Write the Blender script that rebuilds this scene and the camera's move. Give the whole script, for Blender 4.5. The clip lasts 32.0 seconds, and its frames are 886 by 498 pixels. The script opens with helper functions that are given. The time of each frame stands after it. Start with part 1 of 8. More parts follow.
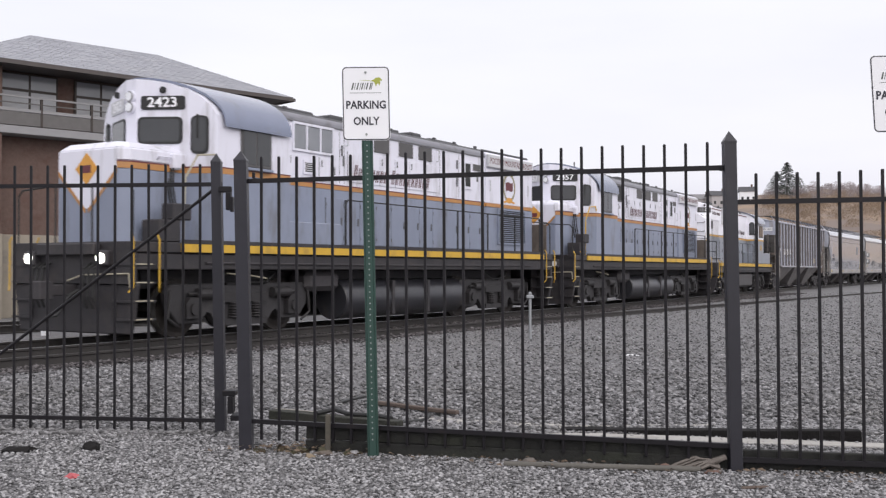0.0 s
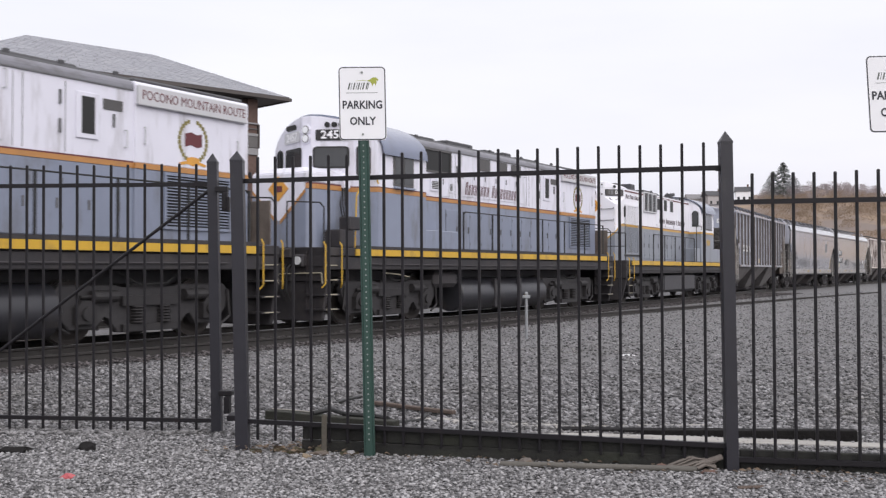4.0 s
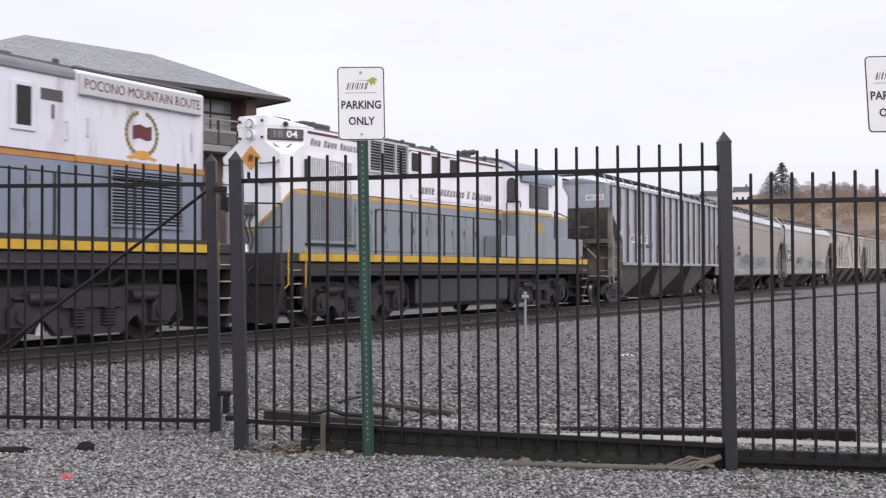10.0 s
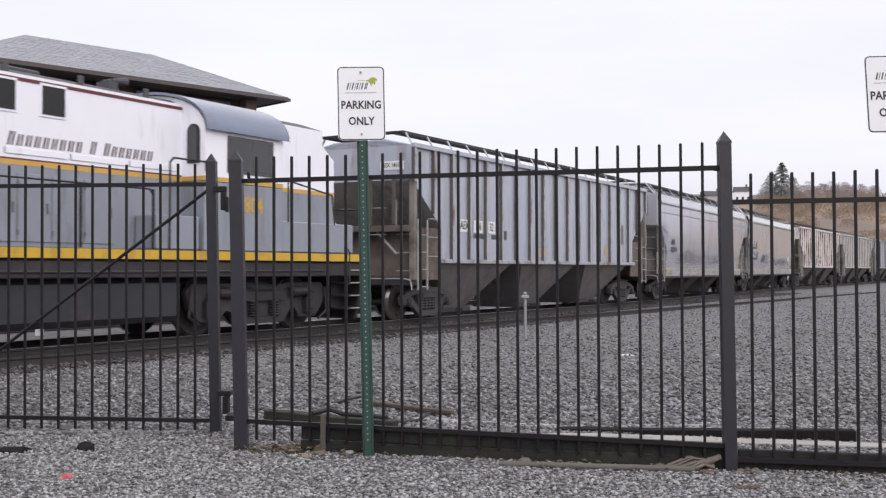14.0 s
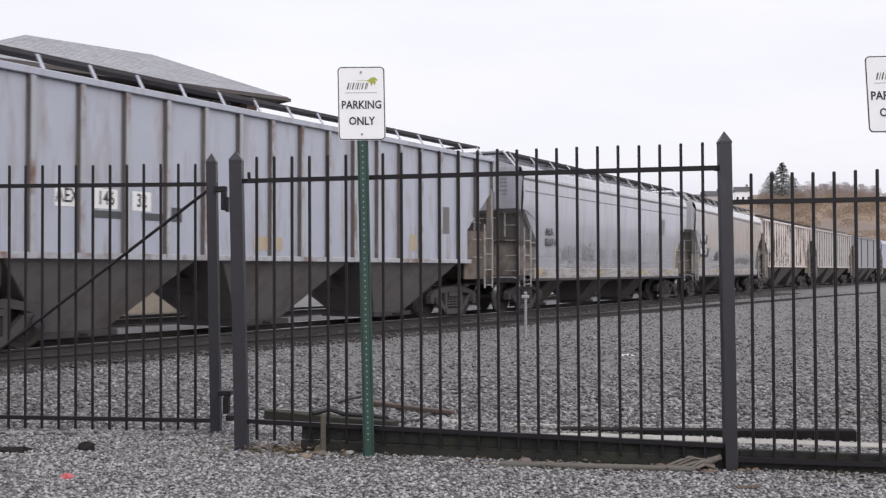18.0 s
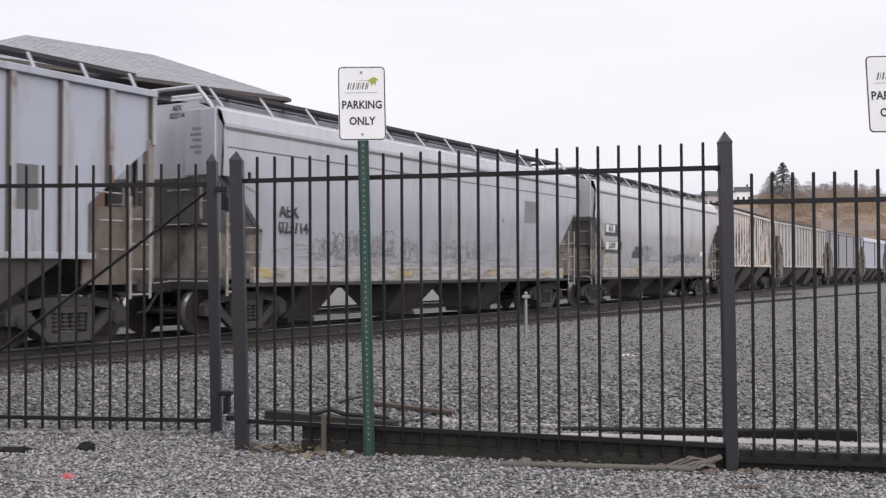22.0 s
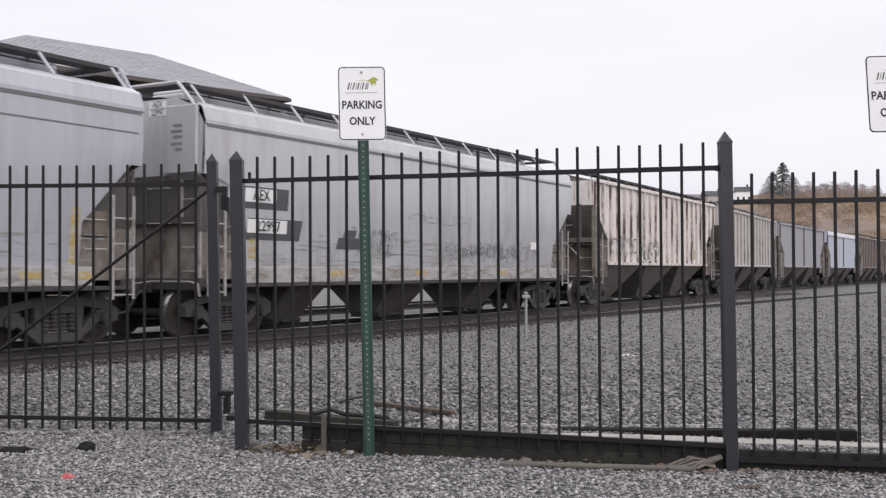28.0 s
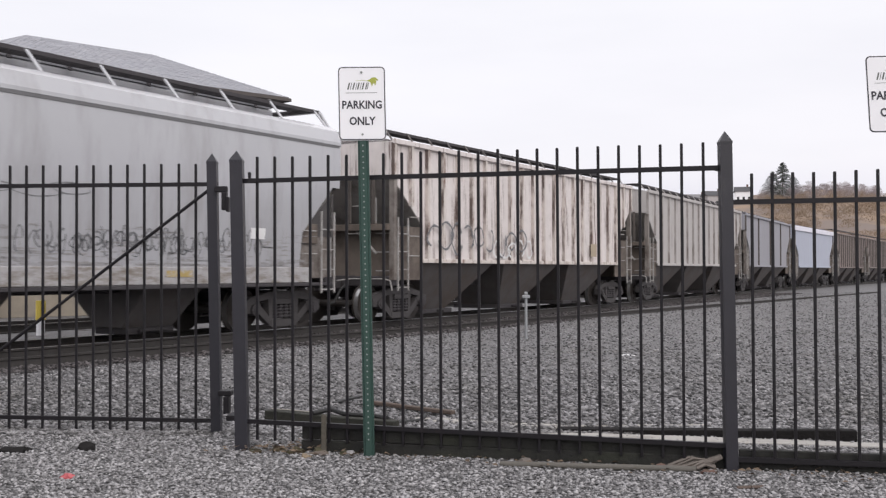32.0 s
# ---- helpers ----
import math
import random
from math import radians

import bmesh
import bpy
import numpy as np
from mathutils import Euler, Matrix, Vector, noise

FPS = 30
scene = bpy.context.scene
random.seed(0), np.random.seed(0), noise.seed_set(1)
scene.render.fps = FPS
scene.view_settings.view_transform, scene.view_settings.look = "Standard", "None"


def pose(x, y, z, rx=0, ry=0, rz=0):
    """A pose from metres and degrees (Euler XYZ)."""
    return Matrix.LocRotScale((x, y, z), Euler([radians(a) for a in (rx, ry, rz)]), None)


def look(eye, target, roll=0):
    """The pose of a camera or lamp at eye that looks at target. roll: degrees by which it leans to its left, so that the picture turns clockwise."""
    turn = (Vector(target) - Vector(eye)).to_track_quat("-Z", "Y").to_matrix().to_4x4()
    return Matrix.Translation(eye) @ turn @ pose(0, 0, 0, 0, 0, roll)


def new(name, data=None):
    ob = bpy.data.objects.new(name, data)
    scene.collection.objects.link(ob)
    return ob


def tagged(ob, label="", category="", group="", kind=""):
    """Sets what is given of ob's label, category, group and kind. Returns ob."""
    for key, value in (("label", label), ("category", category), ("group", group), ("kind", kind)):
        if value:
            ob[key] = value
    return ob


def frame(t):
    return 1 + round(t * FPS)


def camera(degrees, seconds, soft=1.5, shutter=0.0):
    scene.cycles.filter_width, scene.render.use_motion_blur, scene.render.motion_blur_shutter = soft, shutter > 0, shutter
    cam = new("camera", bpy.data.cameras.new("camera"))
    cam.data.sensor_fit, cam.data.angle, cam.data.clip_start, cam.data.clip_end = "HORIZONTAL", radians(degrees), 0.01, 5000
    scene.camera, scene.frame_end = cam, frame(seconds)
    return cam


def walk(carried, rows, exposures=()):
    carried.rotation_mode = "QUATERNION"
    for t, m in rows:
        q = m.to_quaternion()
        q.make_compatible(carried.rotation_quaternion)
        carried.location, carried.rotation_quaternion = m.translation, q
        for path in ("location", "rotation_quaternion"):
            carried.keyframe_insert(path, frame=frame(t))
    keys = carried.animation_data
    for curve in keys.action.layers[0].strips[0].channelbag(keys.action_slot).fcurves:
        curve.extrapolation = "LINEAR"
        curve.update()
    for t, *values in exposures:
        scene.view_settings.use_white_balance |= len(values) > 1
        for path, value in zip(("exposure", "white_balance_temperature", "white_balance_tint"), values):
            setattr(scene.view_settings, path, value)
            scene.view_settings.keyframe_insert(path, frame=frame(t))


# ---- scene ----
cam = camera(45.92, 32.0, 1.3, 0.5)
EYE = (0.0, 0.0, 1.26)


def cam_pose(yaw):
    """The camera turned by yaw degrees to its left from straight ahead."""
    return pose(EYE[0], EYE[1], EYE[2], 90 + 1.146, 0, yaw)


walk(cam, [(0.0, cam_pose(0.265)), (1.0, cam_pose(0.215)), (2.0, cam_pose(0.165)), (3.0, cam_pose(0.130)), (3.5, cam_pose(0.093)), (5.5, cam_pose(0.050)), (8.0, cam_pose(0.036)), (8.6, cam_pose(0.0)), (17.4, cam_pose(0.0)), (18.6, cam_pose(0.035)), (32.0, cam_pose(0.045))], [(0.0, 0.0, 6450, 11.0), (14.0, -0.01, 6450, 11.0), (24.0, -0.02, 6550, 11.0), (32.0, -0.02, 6550, 11.0)])

# ---- light: a bright overcast sky with a broad, weak sun ----
TO_SUN = Vector((0.38, -0.72, 0.58)).normalized()
SUN_EL, SUN_AZ = math.degrees(math.asin(TO_SUN.z)), math.degrees(math.atan2(TO_SUN.x, TO_SUN.y))
world = bpy.data.worlds.new("world")
scene.world = world
world.use_nodes = True
wt = world.node_tree
wt.nodes.clear()
w_out = wt.nodes.new("ShaderNodeOutputWorld")
w_bg = wt.nodes.new("ShaderNodeBackground")
w_sky = wt.nodes.new("ShaderNodeTexSky")
w_sky.sky_type = "NISHITA"
w_sky.sun_disc = False
w_sky.sun_elevation, w_sky.sun_rotation = radians(SUN_EL), radians(SUN_AZ)
w_sky.dust_density, w_sky.air_density = 4.0, 1.0
w_dim = wt.nodes.new("ShaderNodeMix")
w_dim.data_type, w_dim.blend_type = "RGBA", "MULTIPLY"
w_dim.inputs[0].default_value = 1.0
w_dim.inputs[7].default_value = (0.12, 0.12, 0.12, 1)
w_mix = wt.nodes.new("ShaderNodeMix")
w_mix.data_type = "RGBA"
w_mix.inputs[0].default_value = 0.86
w_co = wt.nodes.new("ShaderNodeTexCoord")
w_map = wt.nodes.new("ShaderNodeMapping")
w_map.inputs["Scale"].default_value = (1.2, 1.2, 5.0)
w_noise = wt.nodes.new("ShaderNodeTexNoise")
w_noise.inputs["Scale"].default_value = 1.6
w_noise.inputs["Detail"].default_value = 5.0
w_el = wt.nodes.new("ShaderNodeSeparateXYZ")
w_fade = wt.nodes.new("ShaderNodeValToRGB")
w_fade.color_ramp.elements[0].position, w_fade.color_ramp.elements[0].color = 0.04, (0.88, 0.87, 0.98, 1)
w_fade.color_ramp.elements[1].position, w_fade.color_ramp.elements[1].color = 0.45, (1.40, 1.38, 1.43, 1)
for p, c in ((0.10, (1.035, 1.02, 1.075, 1)), (0.25, (1.07, 1.06, 1.10, 1))):
    w_fade.color_ramp.elements.new(p).color = c
w_low = wt.nodes.new("ShaderNodeMix")
w_low.data_type, w_low.blend_type = "RGBA", "MULTIPLY"
w_low.inputs[0].default_value = 1.0
w_ramp = wt.nodes.new("ShaderNodeValToRGB")
w_ramp.color_ramp.elements[0].position, w_ramp.color_ramp.elements[0].color = 0.34, (0.95, 0.955, 0.965, 1)
w_ramp.color_ramp.elements[1].position, w_ramp.color_ramp.elements[1].color = 0.58, (1.03, 1.03, 1.03, 1)
wt.links.new(w_co.outputs["Generated"], w_map.inputs["Vector"])
wt.links.new(w_map.outputs[0], w_noise.inputs["Vector"])
wt.links.new(w_noise.outputs["Fac"], w_ramp.inputs["Fac"])
wt.links.new(w_sky.outputs[0], w_dim.inputs[6])
wt.links.new(w_dim.outputs[2], w_mix.inputs[6])
wt.links.new(w_co.outputs["Generated"], w_el.inputs[0])
wt.links.new(w_el.outputs["Z"], w_fade.inputs["Fac"])
wt.links.new(w_fade.outputs[0], w_low.inputs[6])
wt.links.new(w_ramp.outputs["Color"], w_low.inputs[7])
wt.links.new(w_low.outputs[2], w_mix.inputs[7])
wt.links.new(w_mix.outputs[2], w_bg.inputs["Color"])
wt.links.new(w_bg.outputs[0], w_out.inputs["Surface"])
w_bg.inputs["Strength"].default_value = 1.0
sun = new("sun", bpy.data.lights.new("sun", "SUN"))
sun.data.energy, sun.data.angle, sun.data.color = 1.3, radians(60), (1.0, 0.975, 0.96)
sun.matrix_world = look(TO_SUN * 60, (0, 0, 0))


# ---- materials ----
def mat(name, color, rough=0.7, metal=0.0, var=0.12, scale=3.0, bump=0.0, bscale=40.0, dirt=None, dirt_lo=0.55, dirt_hi=0.75, dscale=(1.5, 1.5, 1.5), per_object=0.0, per_island=0.0, emit=0.0, spec=0.5, coat=0.0):
    """A painted or bare surface: base colour varied at two scales, an optional layer of dirt or rust with ragged edges, and fine relief."""
    m = bpy.data.materials.new(name)
    m.use_nodes = True
    nt = m.node_tree
    b = nt.nodes["Principled BSDF"]
    b.inputs["Roughness"].default_value, b.inputs["Metallic"].default_value = rough, metal
    b.inputs["Specular IOR Level"].default_value = spec
    b.inputs["Coat Weight"].default_value, b.inputs["Coat Roughness"].default_value = coat, 0.14
    co = nt.nodes.new("ShaderNodeTexCoord")
    n1 = nt.nodes.new("ShaderNodeTexNoise")
    n1.inputs["Scale"].default_value, n1.inputs["Detail"].default_value = scale, 8.0
    nt.links.new(co.outputs["Object"], n1.inputs["Vector"])
    mx = nt.nodes.new("ShaderNodeMix")
    mx.data_type = "RGBA"
    c = Vector(color)
    mx.inputs[6].default_value = (*(c * (1 - var)), 1)
    mx.inputs[7].default_value = (*[min(1, v) for v in c * (1 + var)], 1)
    nt.links.new(n1.outputs["Fac"], mx.inputs[0])
    out = mx.outputs[2]
    if dirt:
        mp = nt.nodes.new("ShaderNodeMapping")
        mp.inputs["Scale"].default_value = dscale
        nt.links.new(co.outputs["Object"], mp.inputs["Vector"])
        n2 = nt.nodes.new("ShaderNodeTexNoise")
        n2.inputs["Scale"].default_value, n2.inputs["Detail"].default_value, n2.inputs["Roughness"].default_value = 1.0, 10.0, 0.68
        nt.links.new(mp.outputs[0], n2.inputs["Vector"])
        rm = nt.nodes.new("ShaderNodeMapRange")
        rm.inputs["From Min"].default_value, rm.inputs["From Max"].default_value = dirt_lo, dirt_hi
        nt.links.new(n2.outputs["Fac"], rm.inputs["Value"])
        m2 = nt.nodes.new("ShaderNodeMix")
        m2.data_type = "RGBA"
        m2.inputs[7].default_value = (*dirt, 1)
        nt.links.new(rm.outputs[0], m2.inputs[0])
        nt.links.new(out, m2.inputs[6])
        out = m2.outputs[2]
    for amount, node, sock in ((per_object, "ShaderNodeObjectInfo", "Random"), (per_island, "ShaderNodeNewGeometry", "Random Per Island")):
        if amount:
            oi = nt.nodes.new(node)
            r2 = nt.nodes.new("ShaderNodeMapRange")
            r2.inputs["To Min"].default_value, r2.inputs["To Max"].default_value = 1 - amount, 1 + amount
            nt.links.new(oi.outputs[sock], r2.inputs["Value"])
            hs = nt.nodes.new("ShaderNodeHueSaturation")
            nt.links.new(r2.outputs[0], hs.inputs["Value"])
            nt.links.new(out, hs.inputs["Color"])
            out = hs.outputs[0]
    nt.links.new(out, b.inputs["Base Color"])
    if bump:
        n3 = nt.nodes.new("ShaderNodeTexNoise")
        n3.inputs["Scale"].default_value, n3.inputs["Detail"].default_value = bscale, 6.0
        nt.links.new(co.outputs["Object"], n3.inputs["Vector"])
        bp = nt.nodes.new("ShaderNodeBump")
        bp.inputs["Strength"].default_value, bp.inputs["Distance"].default_value = bump, 0.02
        nt.links.new(n3.outputs["Fac"], bp.inputs["Height"])
        nt.links.new(bp.outputs[0], b.inputs["Normal"])
    if emit:
        b.inputs["Emission Color"].default_value = (*color, 1)
        b.inputs["Emission Strength"].default_value = emit
    return m


M_fence = mat("fence_black_paint", (0.0090, 0.0077, 0.0098), 0.5, 0, 0.25, 14, 0.05, 90, (0.028, 0.018, 0.016), 0.6, 0.8, (6, 6, 2), spec=0.3)
M_post = mat("post_dark_grey_paint", (0.0205, 0.0198, 0.026), 0.42, 0, 0.25, 10, 0.05, 90, (0.042, 0.04, 0.043), 0.6, 0.8, (6, 6, 2), spec=0.4)
M_signwhite = mat("sign_white_sheet", (0.80, 0.80, 0.82), 0.45, 0, 0.03, 4)
M_signblack = mat("sign_black_print", (0.02, 0.02, 0.03), 0.5)
M_logo_green = mat("print_olive_green", (0.35, 0.38, 0.06), 0.5)
M_logo_grey = mat("print_dark_grey", (0.10, 0.11, 0.10), 0.5)
M_greenpost = mat("sign_post_green", (0.021, 0.055, 0.044), 0.55, 0.1, 0.2, 12, 0.1, 80, (0.10, 0.10, 0.09), 0.62, 0.8, (5, 5, 3))
M_hole = mat("punched_hole", (0.25, 0.27, 0.26), 0.8)
M_ground = mat("gravel_ground", (0.15, 0.147, 0.149), 0.95, 0, 0.6, 18, 1.0, 22, (0.11, 0.107, 0.10), 0.52, 0.75, (0.8, 0.8, 0.8))
M_stone = mat("gravel_stone", (0.247, 0.242, 0.245), 0.9, 0, 0.25, 40, 0.4, 80, per_island=0.72)
M_yard = mat("yard_stone", (0.196, 0.192, 0.196), 0.9, 0, 0.25, 40, 0.4, 80, (0.13, 0.125, 0.118), 0.5, 0.7, (0.35, 0.35, 0.35), per_island=0.72)
M_ballast = mat("ballast_stone", (0.083, 0.075, 0.076), 0.9, 0, 0.2, 30, 0.3, 60, per_island=0.6)
M_steelrail = mat("rail_side_steel", (0.046, 0.042, 0.04), 0.7, 0.3, 0.25, 10, 0.2, 60)
M_railtop = mat("rail_running_surface", (0.55, 0.55, 0.56), 0.3, 0.9, 0.1, 5)
M_tie = mat("creosoted_tie", (0.05, 0.042, 0.036), 0.9, 0, 0.3, 5, 0.5, 30, per_object=0.3)
M_white = mat("loco_white_paint", (0.70, 0.695, 0.775), 0.38, 0, 0.04, 2.5, 0.03, 30, (0.30, 0.285, 0.29), 0.51, 0.80, (3.4, 3.4, 0.5))
# a brighter, less stained white than the one above
M_brightwhite = mat("loco_bright_white_paint", (0.82, 0.815, 0.87), 0.36, 0, 0.03, 2.5, 0.03, 30, (0.5, 0.48, 0.48), 0.56, 0.86, (3.4, 3.4, 0.5))
M_greyblue = mat("loco_grey_paint", (0.216, 0.243, 0.318), 0.38, 0, 0.10, 2.0, 0.03, 30, (0.11, 0.105, 0.10), 0.52, 0.80, (2.5, 2.5, 0.6))
M_greylight = mat("loco_light_grey_paint", (0.245, 0.265, 0.305), 0.42, 0, 0.10, 2.0, 0.03, 30, (0.14, 0.135, 0.13), 0.52, 0.80, (2.5, 2.5, 0.6))
M_yellow = mat("loco_yellow_stripe", (0.55, 0.335, 0.03), 0.5, 0, 0.10, 3, 0, 30, (0.19, 0.13, 0.05), 0.52, 0.80, (3, 3, 1.5))
M_orange = mat("loco_gold_line", (0.43, 0.205, 0.065), 0.5, 0, 0.14, 3, 0, 30, (0.26, 0.15, 0.07), 0.5, 0.78, (2.5, 2.5, 2.5))
M_gold = mat("loco_yellow_gold_line", (0.55, 0.33, 0.08), 0.5, 0, 0.14, 3)
M_maroon = mat("loco_maroon_line", (0.12, 0.025, 0.03), 0.5)
M_black = mat("running_gear_black", (0.025, 0.0225, 0.0255), 0.6, 0, 0.3, 6, 0.2, 40, (0.048, 0.041, 0.039), 0.48, 0.72, (2.5, 2.5, 2.5))
M_gear = mat("running_gear_grime", (0.0410, 0.0370, 0.0405), 0.8, 0.0, 0.3, 8, 0.3, 40, (0.050, 0.047, 0.047), 0.5, 0.75, (3, 3, 3))
M_tank = mat("fuel_tank_black", (0.029, 0.029, 0.034), 0.36, 0, 0.25, 4, 0.05, 30, (0.07, 0.06, 0.052), 0.55, 0.8, (2, 2, 2))
M_glass = mat("window_glass_dark", (0.040, 0.042, 0.045), 0.06, 0, 0.3, 1.5, spec=0.6)
M_gasket = mat("black_rubber", (0.015, 0.015, 0.015), 0.6)
M_louvre = mat("louvre_dark", (0.078, 0.074, 0.074), 0.5, 0, 0.2, 6)
M_lens = mat("headlight_lens", (0.75, 0.76, 0.78), 0.12, 0.2, 0.05)
M_ditch = mat("lit_ditch_light", (1.0, 0.97, 0.88), 0.2, emit=6.0)
M_roofgrey = mat("cab_roof_grey", (0.225, 0.245, 0.315), 0.22, 0.75, 0.1, 2, 0.02, 20, (0.2, 0.2, 0.21), 0.55, 0.8, (1.5, 1.5, 1.5))
M_hoodroof = mat("hood_roof_dark", (0.06, 0.06, 0.065), 0.6, 0, 0.2, 4)
M_hoodedge = mat("hood_edge_grey", (0.20, 0.20, 0.225), 0.5, 0, 0.12, 3, 0, 30, (0.10, 0.095, 0.095), 0.5, 0.75, (1.5, 3, 3))
M_galvbell = mat("bell_metal", (0.42, 0.42, 0.43), 0.3, 0.6, 0.15, 6)
M_wheel = mat("wheel_steel", (0.040, 0.034, 0.031), 0.6, 0.4, 0.2, 8)
M_tread = mat("wheel_tread", (0.5, 0.5, 0.5), 0.3, 0.9)
M_brakehose = mat("air_hose_rubber", (0.02, 0.02, 0.02), 0.7)
M_emblem = mat("emblem_orange", (0.62, 0.30, 0.05), 0.5, 0, 0.15, 6)
M_boardgrey = mat("board_pale_grey", (0.52, 0.52, 0.54), 0.5, 0, 0.06, 3, 0, 30, (0.3, 0.29, 0.28), 0.6, 0.85, (2, 2, 1))
M_wreath = mat("wreath_gold_green", (0.20, 0.17, 0.05), 0.6, 0, 0.4, 12)
M_officegrey = mat("dusty_pane", (0.22, 0.23, 0.25), 0.25, 0, 0.2, 3)
M_shutter = mat("shutter_grey", (0.34, 0.345, 0.36), 0.5, 0, 0.15, 4)
M_ladder = mat("ladder_steel", (0.34, 0.33, 0.32), 0.6, 0.1, 0.2, 8, 0, 30, (0.12, 0.08, 0.06), 0.5, 0.75, (3, 3, 3))
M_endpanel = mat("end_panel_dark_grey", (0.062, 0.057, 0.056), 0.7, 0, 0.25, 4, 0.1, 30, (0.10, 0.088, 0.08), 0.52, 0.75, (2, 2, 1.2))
M_locoframe = mat("grimy_truck_frame", (0.031, 0.029, 0.031), 0.7, 0.0, 0.3, 8, 0.3, 40, (0.050, 0.047, 0.047), 0.52, 0.75, (3, 3, 3))
# about half as bright as the other running gear
M_darkgear = mat("darker_running_gear", (0.021, 0.019, 0.020), 0.6, 0.0, 0.3, 8, 0.3, 40, (0.040, 0.037, 0.036), 0.55, 0.75, (3, 3, 3))
M_slopepanel = mat("end_panel_brown", (0.085, 0.073, 0.066), 0.75, 0, 0.25, 4, 0.1, 30, (0.05, 0.042, 0.038), 0.48, 0.72, (2, 2, 1.2))
# a little lighter than the rest of the truck
M_truckframe = mat("lighter_cast_frame", (0.052, 0.048, 0.049), 0.8, 0.0, 0.3, 8, 0.3, 40, (0.040, 0.037, 0.038), 0.5, 0.72, (4, 4, 4))
M_slopebrown = mat("slope_sheet_brown", (0.32, 0.303, 0.287), 0.75, 0, 0.2, 3, 0.1, 30, (0.07, 0.058, 0.05), 0.5, 0.75, (1.5, 1.5, 1.0))
M_tanplate = mat("rusty_tan_plate", (0.135, 0.112, 0.095), 0.8, 0, 0.3, 4, 0.1, 30, (0.06, 0.045, 0.038), 0.46, 0.70, (1.8, 1.8, 1.2))
M_tanlight = mat("pinkish_tan_plate", (0.21, 0.19, 0.175), 0.8, 0, 0.25, 4, 0.1, 30, (0.07, 0.052, 0.042), 0.44, 0.64, (1.8, 1.8, 1.2))
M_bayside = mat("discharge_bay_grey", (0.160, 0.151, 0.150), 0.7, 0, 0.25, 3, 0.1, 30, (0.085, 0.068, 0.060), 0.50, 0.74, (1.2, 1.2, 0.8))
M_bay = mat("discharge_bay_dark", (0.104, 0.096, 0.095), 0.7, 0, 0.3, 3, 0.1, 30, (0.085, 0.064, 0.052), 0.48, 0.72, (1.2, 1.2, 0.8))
M_ledge = mat("ledge_stained", (0.33, 0.322, 0.325), 0.7, 0, 0.3, 9, 0, 30, (0.17, 0.145, 0.12), 0.46, 0.66, (2.2, 2.2, 9.0))
M_placard = mat("dull_grey_placard", (0.19, 0.195, 0.205), 0.6, 0, 0.15, 4)
M_smear = mat("grey_foot_streaks", (0.235, 0.228, 0.228), 0.6, 0, 0.25, 6, 0, 30, (0.33, 0.33, 0.35), 0.5, 0.62, (6, 6, 14))
M_seam = mat("seam_shadow_grey", (0.13, 0.13, 0.135), 0.7)
M_car1 = mat("hopper_light_grey", (0.325, 0.343, 0.41), 0.26, 0, 0.10, 1.5, 0.05, 25, (0.20, 0.165, 0.15), 0.52, 0.78, (3.0, 3.0, 0.5), spec=1.0, coat=0.4)
M_rib1 = mat("hopper_post_grey", (0.33, 0.34, 0.37), 0.55, 0, 0.10, 3, 0, 25, (0.15, 0.085, 0.06), 0.50, 0.64, (1.6, 1.6, 1.1))
M_round = mat("hopper_pale_grey", (0.352, 0.359, 0.405), 0.17, 0, 0.06, 1.2, 0.03, 20, (0.235, 0.23, 0.235), 0.46, 0.85, (2.2, 2.2, 0.22), spec=1.0, coat=0.6)
M_round2 = mat("hopper_pale_grey_worn", (0.385, 0.388, 0.408), 0.19, 0, 0.06, 1.2, 0.03, 20, (0.23, 0.222, 0.22), 0.48, 0.85, (1.6, 1.6, 0.3), spec=1.0, coat=0.6)
M_rusty = mat("hopper_white_rusting", (0.62, 0.575, 0.56), 0.6, 0, 0.16, 4, 0.08, 25, (0.15, 0.105, 0.09), 0.545, 0.66, (9, 9, 0.55))
M_rustrib = mat("hopper_post_rusting", (0.56, 0.515, 0.48), 0.7, 0, 0.18, 4, 0.08, 25, (0.17, 0.10, 0.075), 0.50, 0.66, (5, 5, 1.6))
M_car5 = mat("hopper_grey_dull", (0.41, 0.39, 0.38), 0.6, 0, 0.08, 2, 0.04, 25, (0.22, 0.18, 0.16), 0.56, 0.76, (2.4, 2.4, 0.5))
# darker post flank: shade put into the colour, with some stains
M_flankgrey = mat("post_flank_grey_shade_stain", (0.30, 0.28, 0.272), 0.8, 0, 0.2, 3, 0, 25, (0.15, 0.13, 0.12), 0.46, 0.62, (2.0, 2.0, 0.8))
M_car6 = mat("hopper_blue_grey", (0.27, 0.268, 0.295), 0.55, 0, 0.07, 2, 0.04, 25, (0.18, 0.17, 0.17), 0.58, 0.8, (2, 2, 0.5))
M_car7 = mat("hopper_light_blue", (0.37, 0.395, 0.47), 0.5, 0, 0.06, 2, 0.04, 25, (0.25, 0.24, 0.25), 0.6, 0.8, (2, 2, 0.5))
M_car8 = mat("hopper_brown_grey", (0.19, 0.155, 0.145), 0.65, 0, 0.12, 2, 0.05, 25, (0.11, 0.085, 0.07), 0.5, 0.72, (2, 2, 0.6))
# darker post flanks: shade painted in together with rust and stains
M_flankshade = mat("post_flank_shade_rust", (0.075, 0.064, 0.060), 0.8, 0, 0.3, 3, 0, 25, (0.20, 0.17, 0.155), 0.58, 0.78, (1.5, 1.5, 0.7))
